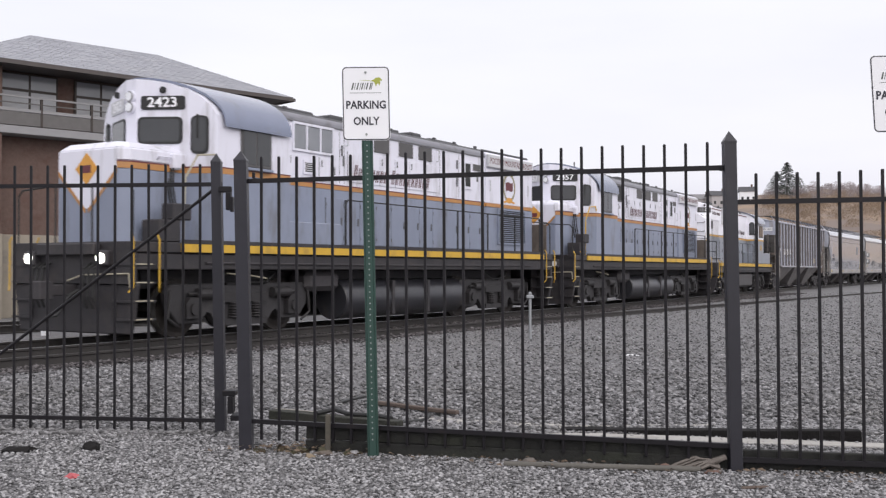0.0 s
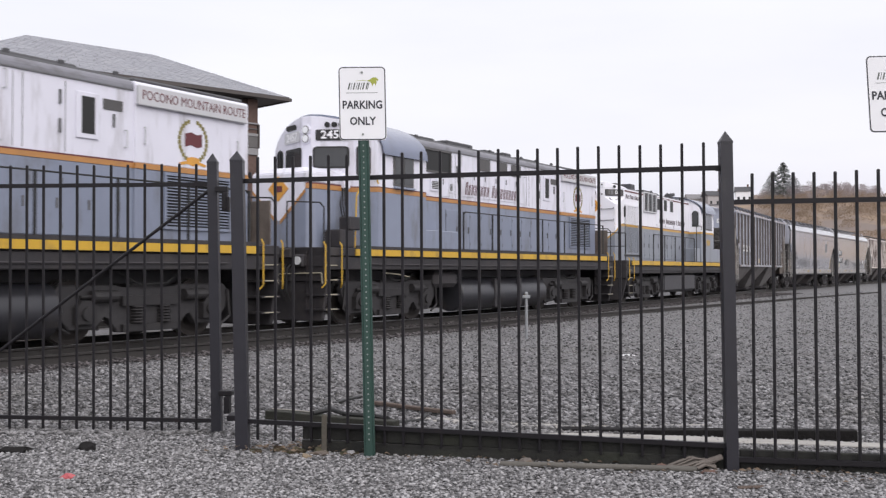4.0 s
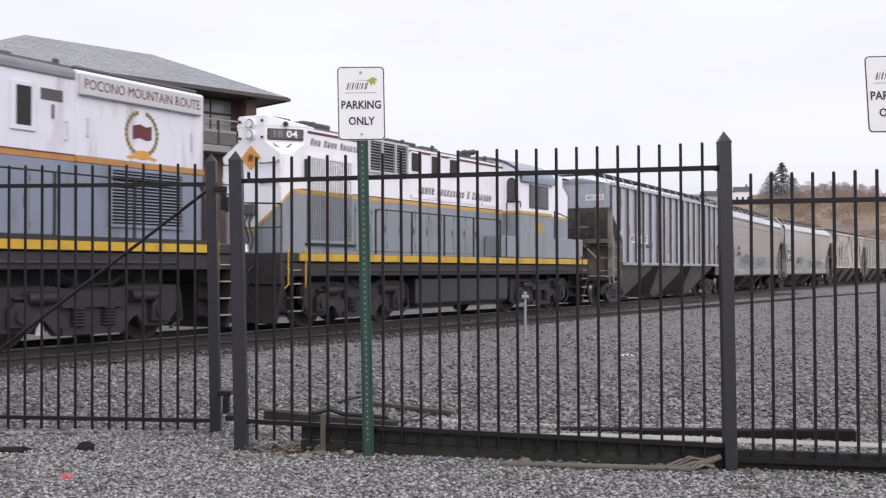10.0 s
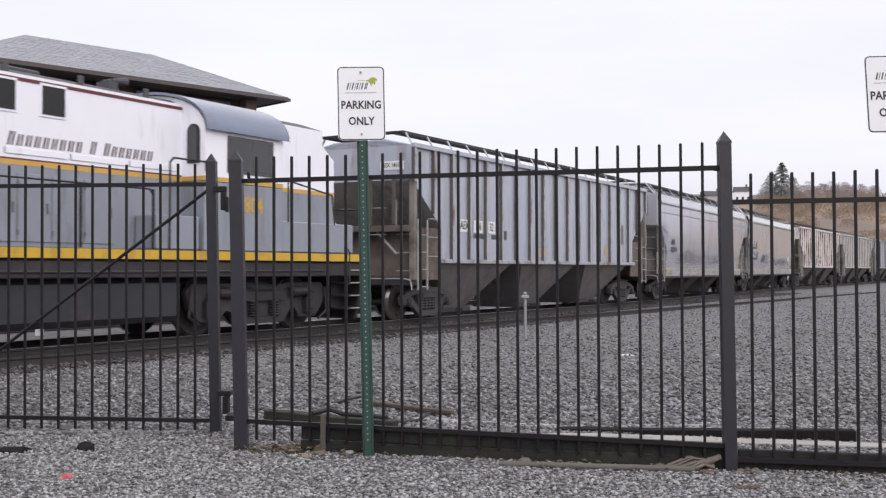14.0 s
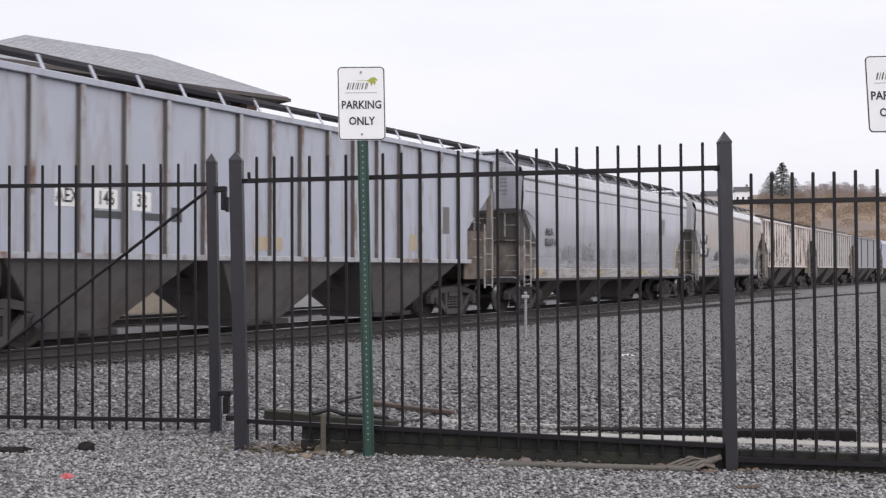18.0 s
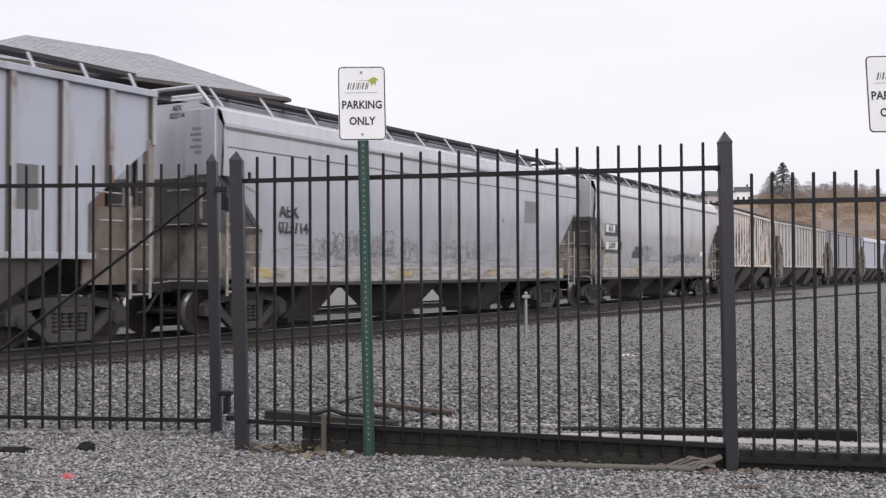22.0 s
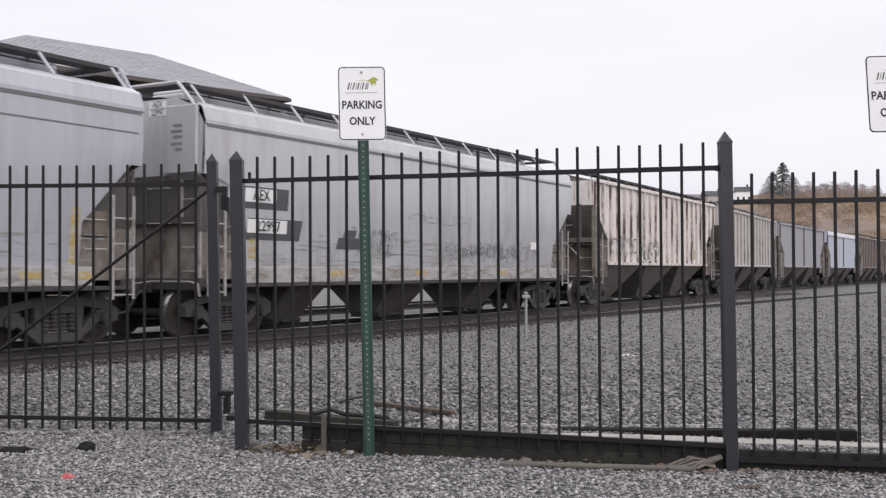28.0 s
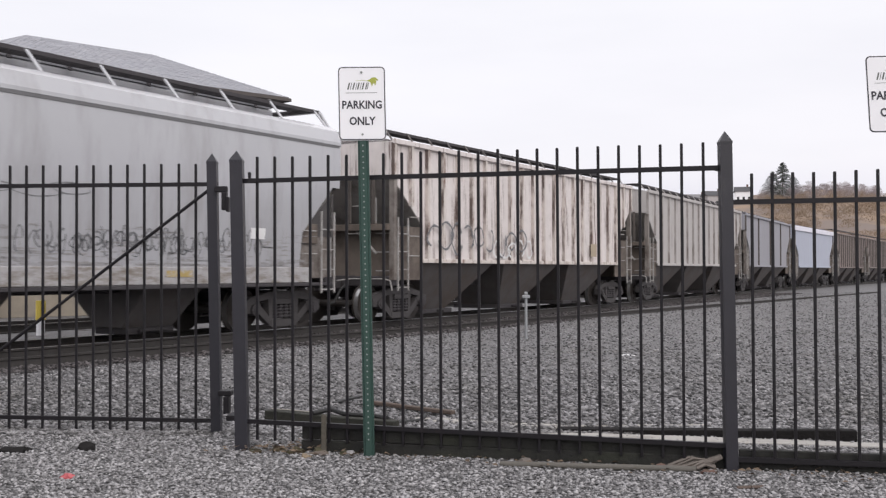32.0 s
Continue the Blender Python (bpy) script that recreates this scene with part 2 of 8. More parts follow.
M_flanklight = mat("post_flank_shade_stained", (0.46, 0.41, 0.385), 0.8, 0, 0.3, 3, 0, 25, (0.09, 0.065, 0.058), 0.44, 0.58, (2.5, 2.5, 0.9))
M_letter = mat("dark_lettering_paint", (0.045, 0.018, 0.022), 0.5)
M_maroonletter = mat("maroon_lettering_paint", (0.075, 0.016, 0.020), 0.5)
M_graffiti = mat("faded_spray_paint", (0.14, 0.142, 0.15), 0.7, 0, 0.2, 5)
M_patch = mat("stencil_patch_white", (0.66, 0.66, 0.66), 0.6, 0, 0.05, 5)
M_graffaint = mat("very_faded_spray_paint", (0.195, 0.195, 0.208), 0.7, 0, 0.15, 5)
M_ochre = mat("ochre_stain", (0.36, 0.27, 0.10), 0.7, 0, 0.2, 8, 0, 30, (0.38, 0.35, 0.31), 0.48, 0.6, (9, 9, 12))
M_patchdark = mat("paint_patch_dark", (0.06, 0.065, 0.07), 0.6, 0, 0.2, 5)
M_patchtan = mat("paint_patch_tan", (0.36, 0.30, 0.22), 0.7, 0, 0.15, 5)
M_steptan = mat("worn_step_edge", (0.36, 0.33, 0.25), 0.6, 0, 0.2, 8)


# ---- mesh helpers ----
def box(bm, x0, x1, y0, y1, z0, z1):
    v = [bm.verts.new(p) for p in ((x0, y0, z0), (x1, y0, z0), (x1, y1, z0), (x0, y1, z0), (x0, y0, z1), (x1, y0, z1), (x1, y1, z1), (x0, y1, z1))]
    for f in ((3, 2, 1, 0), (4, 5, 6, 7), (0, 1, 5, 4), (1, 2, 6, 5), (2, 3, 7, 6), (3, 0, 4, 7)):
        bm.faces.new([v[i] for i in f])
    return v


def prism(bm, poly, axis, a, b, b_poly=None):
    """A polygon pushed from a to b along an axis. poly: (y, z) for x, (x, z) for y, (x, y) for z."""
    def at(p, q):
        return {"x": (q, p[0], p[1]), "y": (p[0], q, p[1]), "z": (p[0], p[1], q)}[axis]
    lo = [bm.verts.new(at(p, a)) for p in poly]
    hi = [bm.verts.new(at(p, b)) for p in (b_poly or poly)]
    n = len(poly)
    bm.faces.new(lo[::-1])
    bm.faces.new(hi)
    for i in range(n):
        bm.faces.new((lo[i], lo[(i + 1) % n], hi[(i + 1) % n], hi[i]))


def cyl(bm, p0, p1, r, n=12, r1=None):
    p0, p1 = Vector(p0), Vector(p1)
    q = (p1 - p0).to_track_quat("Z", "Y").to_matrix()
    r1 = r if r1 is None else r1
    lo = [bm.verts.new(p0 + q @ Vector((r * math.cos(6.28319 * i / n), r * math.sin(6.28319 * i / n), 0))) for i in range(n)]
    hi = [bm.verts.new(p1 + q @ Vector((r1 * math.cos(6.28319 * i / n), r1 * math.sin(6.28319 * i / n), 0))) for i in range(n)]
    bm.faces.new(lo[::-1])
    bm.faces.new(hi)
    for i in range(n):
        bm.faces.new((lo[i], lo[(i + 1) % n], hi[(i + 1) % n], hi[i]))


def tube(bm, pts, r, n=6):
    for a, b in zip(pts, pts[1:]):
        cyl(bm, a, b, r, n)


def lathe(bm, x, y, profile, n=9):
    """A closed turned shape about an upright axis at x, y: profile is (radius, z) from the bottom up."""
    rings = [[bm.verts.new((x + r * math.cos(6.2832 * i / n), y + r * math.sin(6.2832 * i / n), z)) for i in range(n)] for r, z in profile]
    for a, b in zip(rings, rings[1:]):
        for i in range(n):
            bm.faces.new((a[i], a[(i + 1) % n], b[(i + 1) % n], b[i]))
    bm.faces.new(rings[0][::-1])
    bm.faces.new(rings[-1])


def finish(bm, bevel=0.0, smooth=False):
    bmesh.ops.recalc_face_normals(bm, faces=bm.faces)
    if bevel:
        es = [e for e in bm.edges if len(e.link_faces) == 2 and e.calc_face_angle(0) > 0.6]
        bmesh.ops.bevel(bm, geom=es, offset=bevel, segments=1, affect="EDGES", clamp_overlap=True)
    if smooth:
        for f in bm.faces:
            f.smooth = True
        for e in bm.edges:
            if len(e.link_faces) == 2 and e.calc_face_angle(0) > 0.7:
                e.smooth = False


def mesh_of(name, bm, material, bevel=0.0, smooth=False):
    finish(bm, bevel, smooth)
    me = bpy.data.meshes.new(name)
    bm.to_mesh(me)
    bm.free()
    me.materials.append(material)
    return me


def part(name, bm, material, parent=None, label="", bevel=0.0, smooth=False):
    """Links a bmesh as one mesh object under a thing or a part."""
    ob = new(name, mesh_of(name, bm, material, bevel, smooth))
    if parent:
        ob.parent = parent
    if label:
        tagged(ob, label)
    return ob


def boxes(name, material, parent, *bs, bevel=0.0, label=""):
    bm = bmesh.new()
    for b in bs:
        box(bm, *b)
    return part(name, bm, material, parent, label, bevel)


def pair(name, material, parent, b, bevel=0.0, label=""):
    """The same box on the camera's side and, mirrored, on the far side, as two parts."""
    x0, x1, y0, y1, z0, z1 = b
    boxes(name, material, parent, b, bevel=bevel, label=label)
    return boxes(name, material, parent, (x0, x1, -y1, -y0, z0, z1), bevel=bevel, label=label)


def pipe(name, material, parent, pts, r, n=6, label=""):
    bm = bmesh.new()
    tube(bm, pts, r, n)
    return part(name, bm, material, parent, label, smooth=True)


def empty(name, m, label, category, group="", kind=""):
    ob = new(name)
    ob.matrix_basis = m
    return tagged(ob, label, category, group, kind)


def letters(name, text, size, m, material, parent, label="", squash=1.0, bold=0.0):
    """Raised lettering in the built-in font, turned into a mesh; m: its pose in the parent's space, the text in the local xy plane, centred."""
    cu = bpy.data.curves.new("lettering", "FONT")
    cu.body, cu.size, cu.align_x, cu.align_y, cu.extrude, cu.resolution_u = text, size, "CENTER", "CENTER", 0.002, 2
    cu.offset = size * bold
    tmp = bpy.data.objects.new("lettering", cu)
    scene.collection.objects.link(tmp)
    dg = bpy.context.evaluated_depsgraph_get()
    me = bpy.data.meshes.new_from_object(tmp.evaluated_get(dg))
    bpy.data.objects.remove(tmp)
    me.transform(m @ Matrix.Diagonal((squash, 1, 1, 1)))
    me.materials.clear()
    me.materials.append(material)
    ob = new(name, me)
    ob.parent = parent
    if label:
        tagged(ob, label)
    return ob


# ---- the line of the track ----
THETA = math.atan((1870 - 784) / 1850)
SN, CS = math.sin(THETA), math.cos(THETA)
AHEAD, AWAY = Vector((SN, CS, 0)), Vector((-CS, SN, 0))
TRACK_D, RAIL_Z, BEND_K = 14.2, 0.08, 0.00278


def on_track(s, side=0.0, z=RAIL_Z):
    """The point s metres along the track from its nearest place to the camera, side metres away from the camera's side."""
    e = BEND_K * (0.5 * max(0.0, s - 25.7) ** 2 - 1.5 * max(0.0, s - 58.0) ** 2 + max(0.0, s - 73.0) ** 2)
    return AHEAD * s + AWAY * (TRACK_D + e + side) + Vector((0, 0, z))


RUN = ((-3.0, -9.2), (0.0, 0.0), (3.0, 9.13), (6.0, 18.29), (9.0, 27.56), (14.0, 43.05), (20.0, 61.18), (26.0, 78.78), (32.0, 96.42), (38.0, 114.0))


def travelled(t):
    """How far the train has come after t seconds, eased from one known place to the next."""
    for (ta, a), (t0, p0), (t1, p1), (tb, b) in zip(RUN, RUN[1:], RUN[2:], RUN[3:]):
        if t0 <= t <= t1:
            h = t1 - t0
            f = (t - t0) / h
            m0, m1 = (p1 - a) / (t1 - ta) * h, (b - p0) / (tb - t0) * h
            return (2 * f ** 3 - 3 * f * f + 1) * p0 + (f ** 3 - 2 * f * f + f) * m0 + (3 * f * f - 2 * f ** 3) * p1 + (f ** 3 - f * f) * m1
    return 0.0


def on_rails(s, reach):
    """The pose of a vehicle whose two trucks stand reach metres either side of s."""
    a, b = on_track(s - reach), on_track(s + reach)
    d = b - a
    return Matrix.Translation((a + b) / 2) @ Matrix.Rotation(math.atan2(d.y, d.x), 4, "Z")


VEHICLES = []      # (thing, middle in train metres, reach)
WHEELSETS = []     # (wheelset, radius, home position)


# ---- ground and tracks ----
def ground_sheet():
    bm = bmesh.new()
    rows = [[bm.verts.new(AHEAD * s + AWAY * d + Vector((0, 0, -0.10 * min(1.0, max(0.0, (d - 9.0) / 3.2))))) for d in (-2500, 9.0, 10.6, 12.2, 2500)] for s in (-2500, 2500)]
    for i in range(4):
        bm.faces.new((rows[0][i], rows[0][i + 1], rows[1][i + 1], rows[1][i]))
    ob = part("ground", bm, M_ground)
    return tagged(ob, "grey crushed stone yard reaching to the horizon", "ground", kind="structure")


RAIL_POLY = [(-0.07, 0), (0.07, 0), (0.07, 0.014), (0.012, 0.035), (0.012, 0.125), (0.036, 0.14), (0.036, 0.168), (-0.036, 0.168), (-0.036, 0.14), (-0.012, 0.125), (-0.012, 0.035), (-0.07, 0.014)]


def track(name, side, s0, s1, label):
    """Two rails and their ties, side metres beyond the train's own line."""
    thing = tagged(new(name), label, "railway track", kind="structure")
    ss = [s0 + (s1 - s0) * i / 60 for i in range(61)]
    for k in (-0.755, 0.755):
        for nm, poly, mt in (("rail", RAIL_POLY, M_steelrail), ("rail_head", [(-0.034, 0.166), (0.034, 0.166), (0.034, 0.172), (-0.034, 0.172)], M_railtop)):
            bm = bmesh.new()
            rings = []
            for s in ss:
                p, q = on_track(s, side + k, RAIL_Z - 0.172), on_track(s + 0.5, side + k, RAIL_Z - 0.172)
                d = (q - p).normalized()
                nrm = Vector((-d.y, d.x, 0))
                rings.append([bm.verts.new(p + nrm * a + Vector((0, 0, b))) for a, b in poly])
            for r0, r1 in zip(rings, rings[1:]):
                for i in range(len(poly)):
                    j = (i + 1) % len(poly)
                    bm.faces.new((r0[i], r0[j], r1[j], r1[i]))
            part(nm, bm, mt, thing)
    bm = bmesh.new()
    box(bm, -0.115, 0.115, -1.3, 1.3, -0.16, 0.0)
    me = mesh_of("tie", bm, M_tie, 0.008)
    s = -5.0
    while s < 80:
        o = new("tie", me)
        o.parent = thing
        a = on_track(s, side, RAIL_Z - 0.175)
        b = on_track(s + 0.5, side, RAIL_Z - 0.175)
        o.matrix_basis = Matrix.Translation(a + Vector((0, 0, random.uniform(-0.01, 0.0)))) @ Matrix.Rotation(math.atan2((b - a).y, (b - a).x) + random.uniform(-0.02, 0.02), 4, "Z")
        s += 0.56
    return thing


def stones(name, n, place, size, material, label, seed):
    """A scatter of small broken stones, joined: place(rng, n) gives x, y, z arrays; size: smallest and largest."""
    rng = np.random.default_rng(seed)
    x, y, z = place(rng, n)
    base = np.array([(1, 0, -.1), (.3, .95, .1), (-.8, .6, -.1), (-.8, -.6, .1), (.3, -.95, -.1), (.15, .1, .75), (0, 0, -.6)])
    tri = np.array([(0, 1, 5), (1, 2, 5), (2, 3, 5), (3, 4, 5), (4, 0, 5), (1, 0, 6), (2, 1, 6), (3, 2, 6), (4, 3, 6), (0, 4, 6)])
    k = len(x)
    sc = size[0] + (size[1] - size[0]) * rng.random(k) ** 2
    an = rng.random(k) * 6.283
    v = base[None] * (1 + 0.5 * (rng.random((k, 7, 3)) - .5)) * sc[:, None, None]
    v[:, :, 2] *= (0.35 + 0.45 * rng.random(k))[:, None]
    tilt = (rng.random(k) - .5) * 1.1
    cz, sz = np.cos(tilt)[:, None], np.sin(tilt)[:, None]
    v[:, :, 1], v[:, :, 2] = v[:, :, 1] * cz - v[:, :, 2] * sz, v[:, :, 1] * sz + v[:, :, 2] * cz
    c, s = np.cos(an)[:, None], np.sin(an)[:, None]
    vx, vy = v[:, :, 0] * c - v[:, :, 1] * s + x[:, None], v[:, :, 0] * s + v[:, :, 1] * c + y[:, None]
    z = z - 0.10 * np.clip((y * SN - x * CS - 9.0) / 3.2, 0, 1)
    vz = v[:, :, 2] + z[:, None]
    co = np.stack([vx, vy, vz], -1).reshape(-1, 3)
    fa = (tri[None] + 7 * np.arange(k)[:, None, None]).reshape(-1, 3)
    me = bpy.data.meshes.new(name)
    me.vertices.add(len(co))
    me.vertices.foreach_set("co", co.astype(np.float32).ravel())
    me.loops.add(fa.size)
    me.loops.foreach_set("vertex_index", fa.astype(np.int32).ravel())
    me.polygons.add(len(fa))
    me.polygons.foreach_set("loop_start", np.arange(0, fa.size, 3, dtype=np.int32))
    me.polygons.foreach_set("loop_total", np.full(len(fa), 3, dtype=np.int32))
    me.update(calc_edges=True)
    me.validate()
    me.materials.append(material)
    return tagged(new(name, me), label, "gravel", kind="stuff")


def near_gravel(rng, n):
    y = 5.2 + 3.2 * rng.random(n) ** 1.1
    x = (rng.random(n) - .5) * 2 * (y * 0.47)
    return x, y, rng.random(n) * 0.012


def old_rail_d(s):
    """How far the old rail beside the track lies from the camera's line, s metres along."""
    return 11.95 - 0.0714 * (s - 13.9)


def dirty_edge(s):
    """Where the clean gravel gives way to the dark ballast."""
    return np.where(s < 26, old_rail_d(s) - 0.85 + 0.02 * np.maximum(s - 10, 0), np.where(s < 30, 12.2, TRACK_D - 1.6))


def yard_gravel(rng, n):
    y = 8.0 + 54 * rng.random(n) ** 2.2
    x = (rng.random(n) - .5) * 2 * (y * 0.46)
    d, s = y * SN - x * CS, x * SN + y * CS
    keep = d < dirty_edge(s) + 0.15 * rng.standard_normal(n)
    return x[keep], y[keep], rng.random(keep.sum()) * 0.02


def ballast_bed(rng, n):
    s = 2 + 60 * rng.random(n) ** 1.6
    near = dirty_edge(s)
    d = near + (TRACK_D + 1.75 - near) * rng.random(n)
    x = SN * s - CS * d
    y = CS * s + SN * d
    z = -0.005 + 0.05 * rng.random(n)
    return x, y, z


def old_rail():
    """A single old rail left beside the track, running off at a slight angle."""
    bm = bmesh.new()
    rings = []
    for s in (2.0, 30.0, 62.0):
        c = AHEAD * s + AWAY * old_rail_d(s) + Vector((0, 0, -0.10))
        rings.append([bm.verts.new(c + AWAY * a + Vector((0, 0, b))) for a, b in RAIL_POLY])
    for r0, r1 in zip(rings, rings[1:]):
        for i in range(len(RAIL_POLY)):
            k = (i + 1) % len(RAIL_POLY)
            bm.faces.new((r0[i], r0[k], r1[k], r1[i]))
    bm.faces.new(rings[0][::-1])
    bm.faces.new(rings[-1])
    return tagged(part("old_rail", bm, M_steelrail), "single dark steel rail lying beside the track", "rail")


# ---- the fence ----
G_A, G_B, G_R = Vector((-1.74, 8.04, 0)), Vector((-1.41, 7.35, 0)), Vector((1.80, 6.58, 0))


def fence_post(base, height, lean, name="post", parent=None, w=0.075):
    """A square steel post with a pyramid cap; lean: sideways shift of the top."""
    bm = bmesh.new()
    h = w / 2
    prism(bm, [(-h, -h), (h, -h), (h, h), (-h, h)], "z", -0.1, height - 0.07)
    c = h + 0.002
    lo = [bm.verts.new((a, b, height - 0.08)) for a, b in ((-c, -c), (c, -c), (c, c), (-c, c))]
    lo2 = [bm.verts.new((a, b, height - 0.068)) for a, b in ((-c, -c), (c, -c), (c, c), (-c, c))]
    tip = bm.verts.new((0, 0, height))
    bm.faces.new(lo[::-1])
    for i in range(4):
        bm.faces.new((lo[i], lo[(i + 1) % 4], lo2[(i + 1) % 4], lo2[i]))
        bm.faces.new((lo2[i], lo2[(i + 1) % 4], tip))
    ob = part(name, bm, M_post, parent)
    sh = Matrix.Identity(4)
    sh[0][2] = lean / height
    ob.data.transform(sh)
    ob.data.transform(Matrix.Translation(base))
    return ob


def picket_run(parent, a, b, n, first, step, z0, z1, rails, lean=0.0, w=0.0185):
    """Pickets from a towards b with flat tops and two rails; first, step: metres along; rails: (z at a, z at b)."""
    d = (b - a)
    ln = d.length
    d.normalize()
    ang = math.atan2(d.y, d.x)
    bm = bmesh.new()
    h = w / 2
    prism(bm, [(-h, -h), (h, -h), (h, h), (-h, h)], "z", 0.0, 1.0)
    me = mesh_of("picket", bm, M_fence, 0.003)
    for i in range(n):
        u = first + step * i
        p = a + d * u
        f = u / ln
        za, zb = z0[0] + (z0[1] - z0[0]) * f, z1[0] + (z1[1] - z1[0]) * f
        zb += random.uniform(-0.004, 0.004)
        o = new("picket", me)
        o.parent = parent
        m = Matrix.Translation((p.x, p.y, za)) @ Matrix.Rotation(ang, 4, "Z") @ Matrix.Diagonal((1, 1, zb - za, 1))
        m[0][2] += lean + random.uniform(-0.004, 0.004)
        o.matrix_basis = m
    nrm = Vector((-d.y, d.x, 0))
    for ra, rb in rails:
        bm = bmesh.new()
        pa, pb = a + Vector((0, 0, ra)), b + Vector((0, 0, rb))
        vs = []
        for p in (pa, pb):
            for k, zz in ((-0.017, -0.015), (0.017, -0.015), (0.017, 0.015), (-0.017, 0.015)):
                vs.append(bm.verts.new(p + nrm * k + Vector((0, 0, zz))))
        for f in ((3, 2, 1, 0), (4, 5, 6, 7), (0, 1, 5, 4), (1, 2, 6, 5), (2, 3, 7, 6), (3, 0, 4, 7)):
            bm.faces.new([vs[k] for k in f])
        part("rail", bm, M_fence, parent)


def fences():
    gate = tagged(new("fence_gate"), "black steel picket gate leaf with a diagonal brace, closed", "gate")
    fence_post(G_A, 2.16, -0.045, "gate_post", gate)
    left = Vector((-5.8, 8.48, 0))
    picket_run(gate, G_A, left, 29, 0.165, 0.1375, (0.0, -0.02), (2.08, 2.08), ((1.92, 1.92), (0.105, 0.11)), -0.02)
    pipe("brace", M_fence, gate, [(-1.80, 8.03, 1.88), (-3.43, 8.18, 0.66)], 0.013, 8)
    pipe("brace", M_fence, gate, [(-3.43, 8.18, 0.66), (-4.1, 8.26, 0.16)], 0.013, 8)
    boxes("hinge", M_fence, gate, (-1.75, -1.652, 7.95, 8.0, 1.852, 1.898), (-1.690, -1.652, 7.93, 7.99, 1.715, 1.853), (-1.650, -1.628, 7.90, 7.96, 1.70, 1.815), bevel=0.005)
    boxes("latch", M_fence, gate, (-1.70, -1.60, 7.88, 7.98, 0.31, 0.35), (-1.655, -1.615, 7.86, 7.96, 0.18, 0.309), (-1.60, -1.52, 7.70, 7.9, 0.15, 0.19), bevel=0.005)
    main = tagged(new("picket_fence"), "black steel picket fence panel, slightly leaning", "fence")
    fence_post(G_B, 2.10, -0.05, "post", main, 0.088)
    picket_run(main, G_B, G_R, 24, 0.112, 0.1320, (0.075, 0.065), (2.05, 2.066), ((1.885, 1.905), (0.203, 0.158)), -0.02)
    boxes("bracket", M_fence, main, (-1.372, -1.31, 7.305, 7.335, 1.868, 1.902), (-1.372, -1.352, 7.305, 7.335, 1.904, 1.945), bevel=0.004)
    boxes("bracket", M_fence, main, (1.715, 1.77, 6.575, 6.615, 1.885, 1.918), (1.745, 1.77, 6.58, 6.61, 1.92, 1.965), bevel=0.004)
    side = tagged(new("picket_fence"), "lower black steel picket fence panel beside a tall post", "fence")
    fence_post(G_R, 2.136, -0.03, "post", side, 0.075)
    far = Vector((4.6, 6.08, 0))
    picket_run(side, G_R, far, 22, 0.14, 0.1250, (0.05, 0.03), (1.859, 1.92), ((1.686, 1.71), (0.075, 0.06)), -0.015)


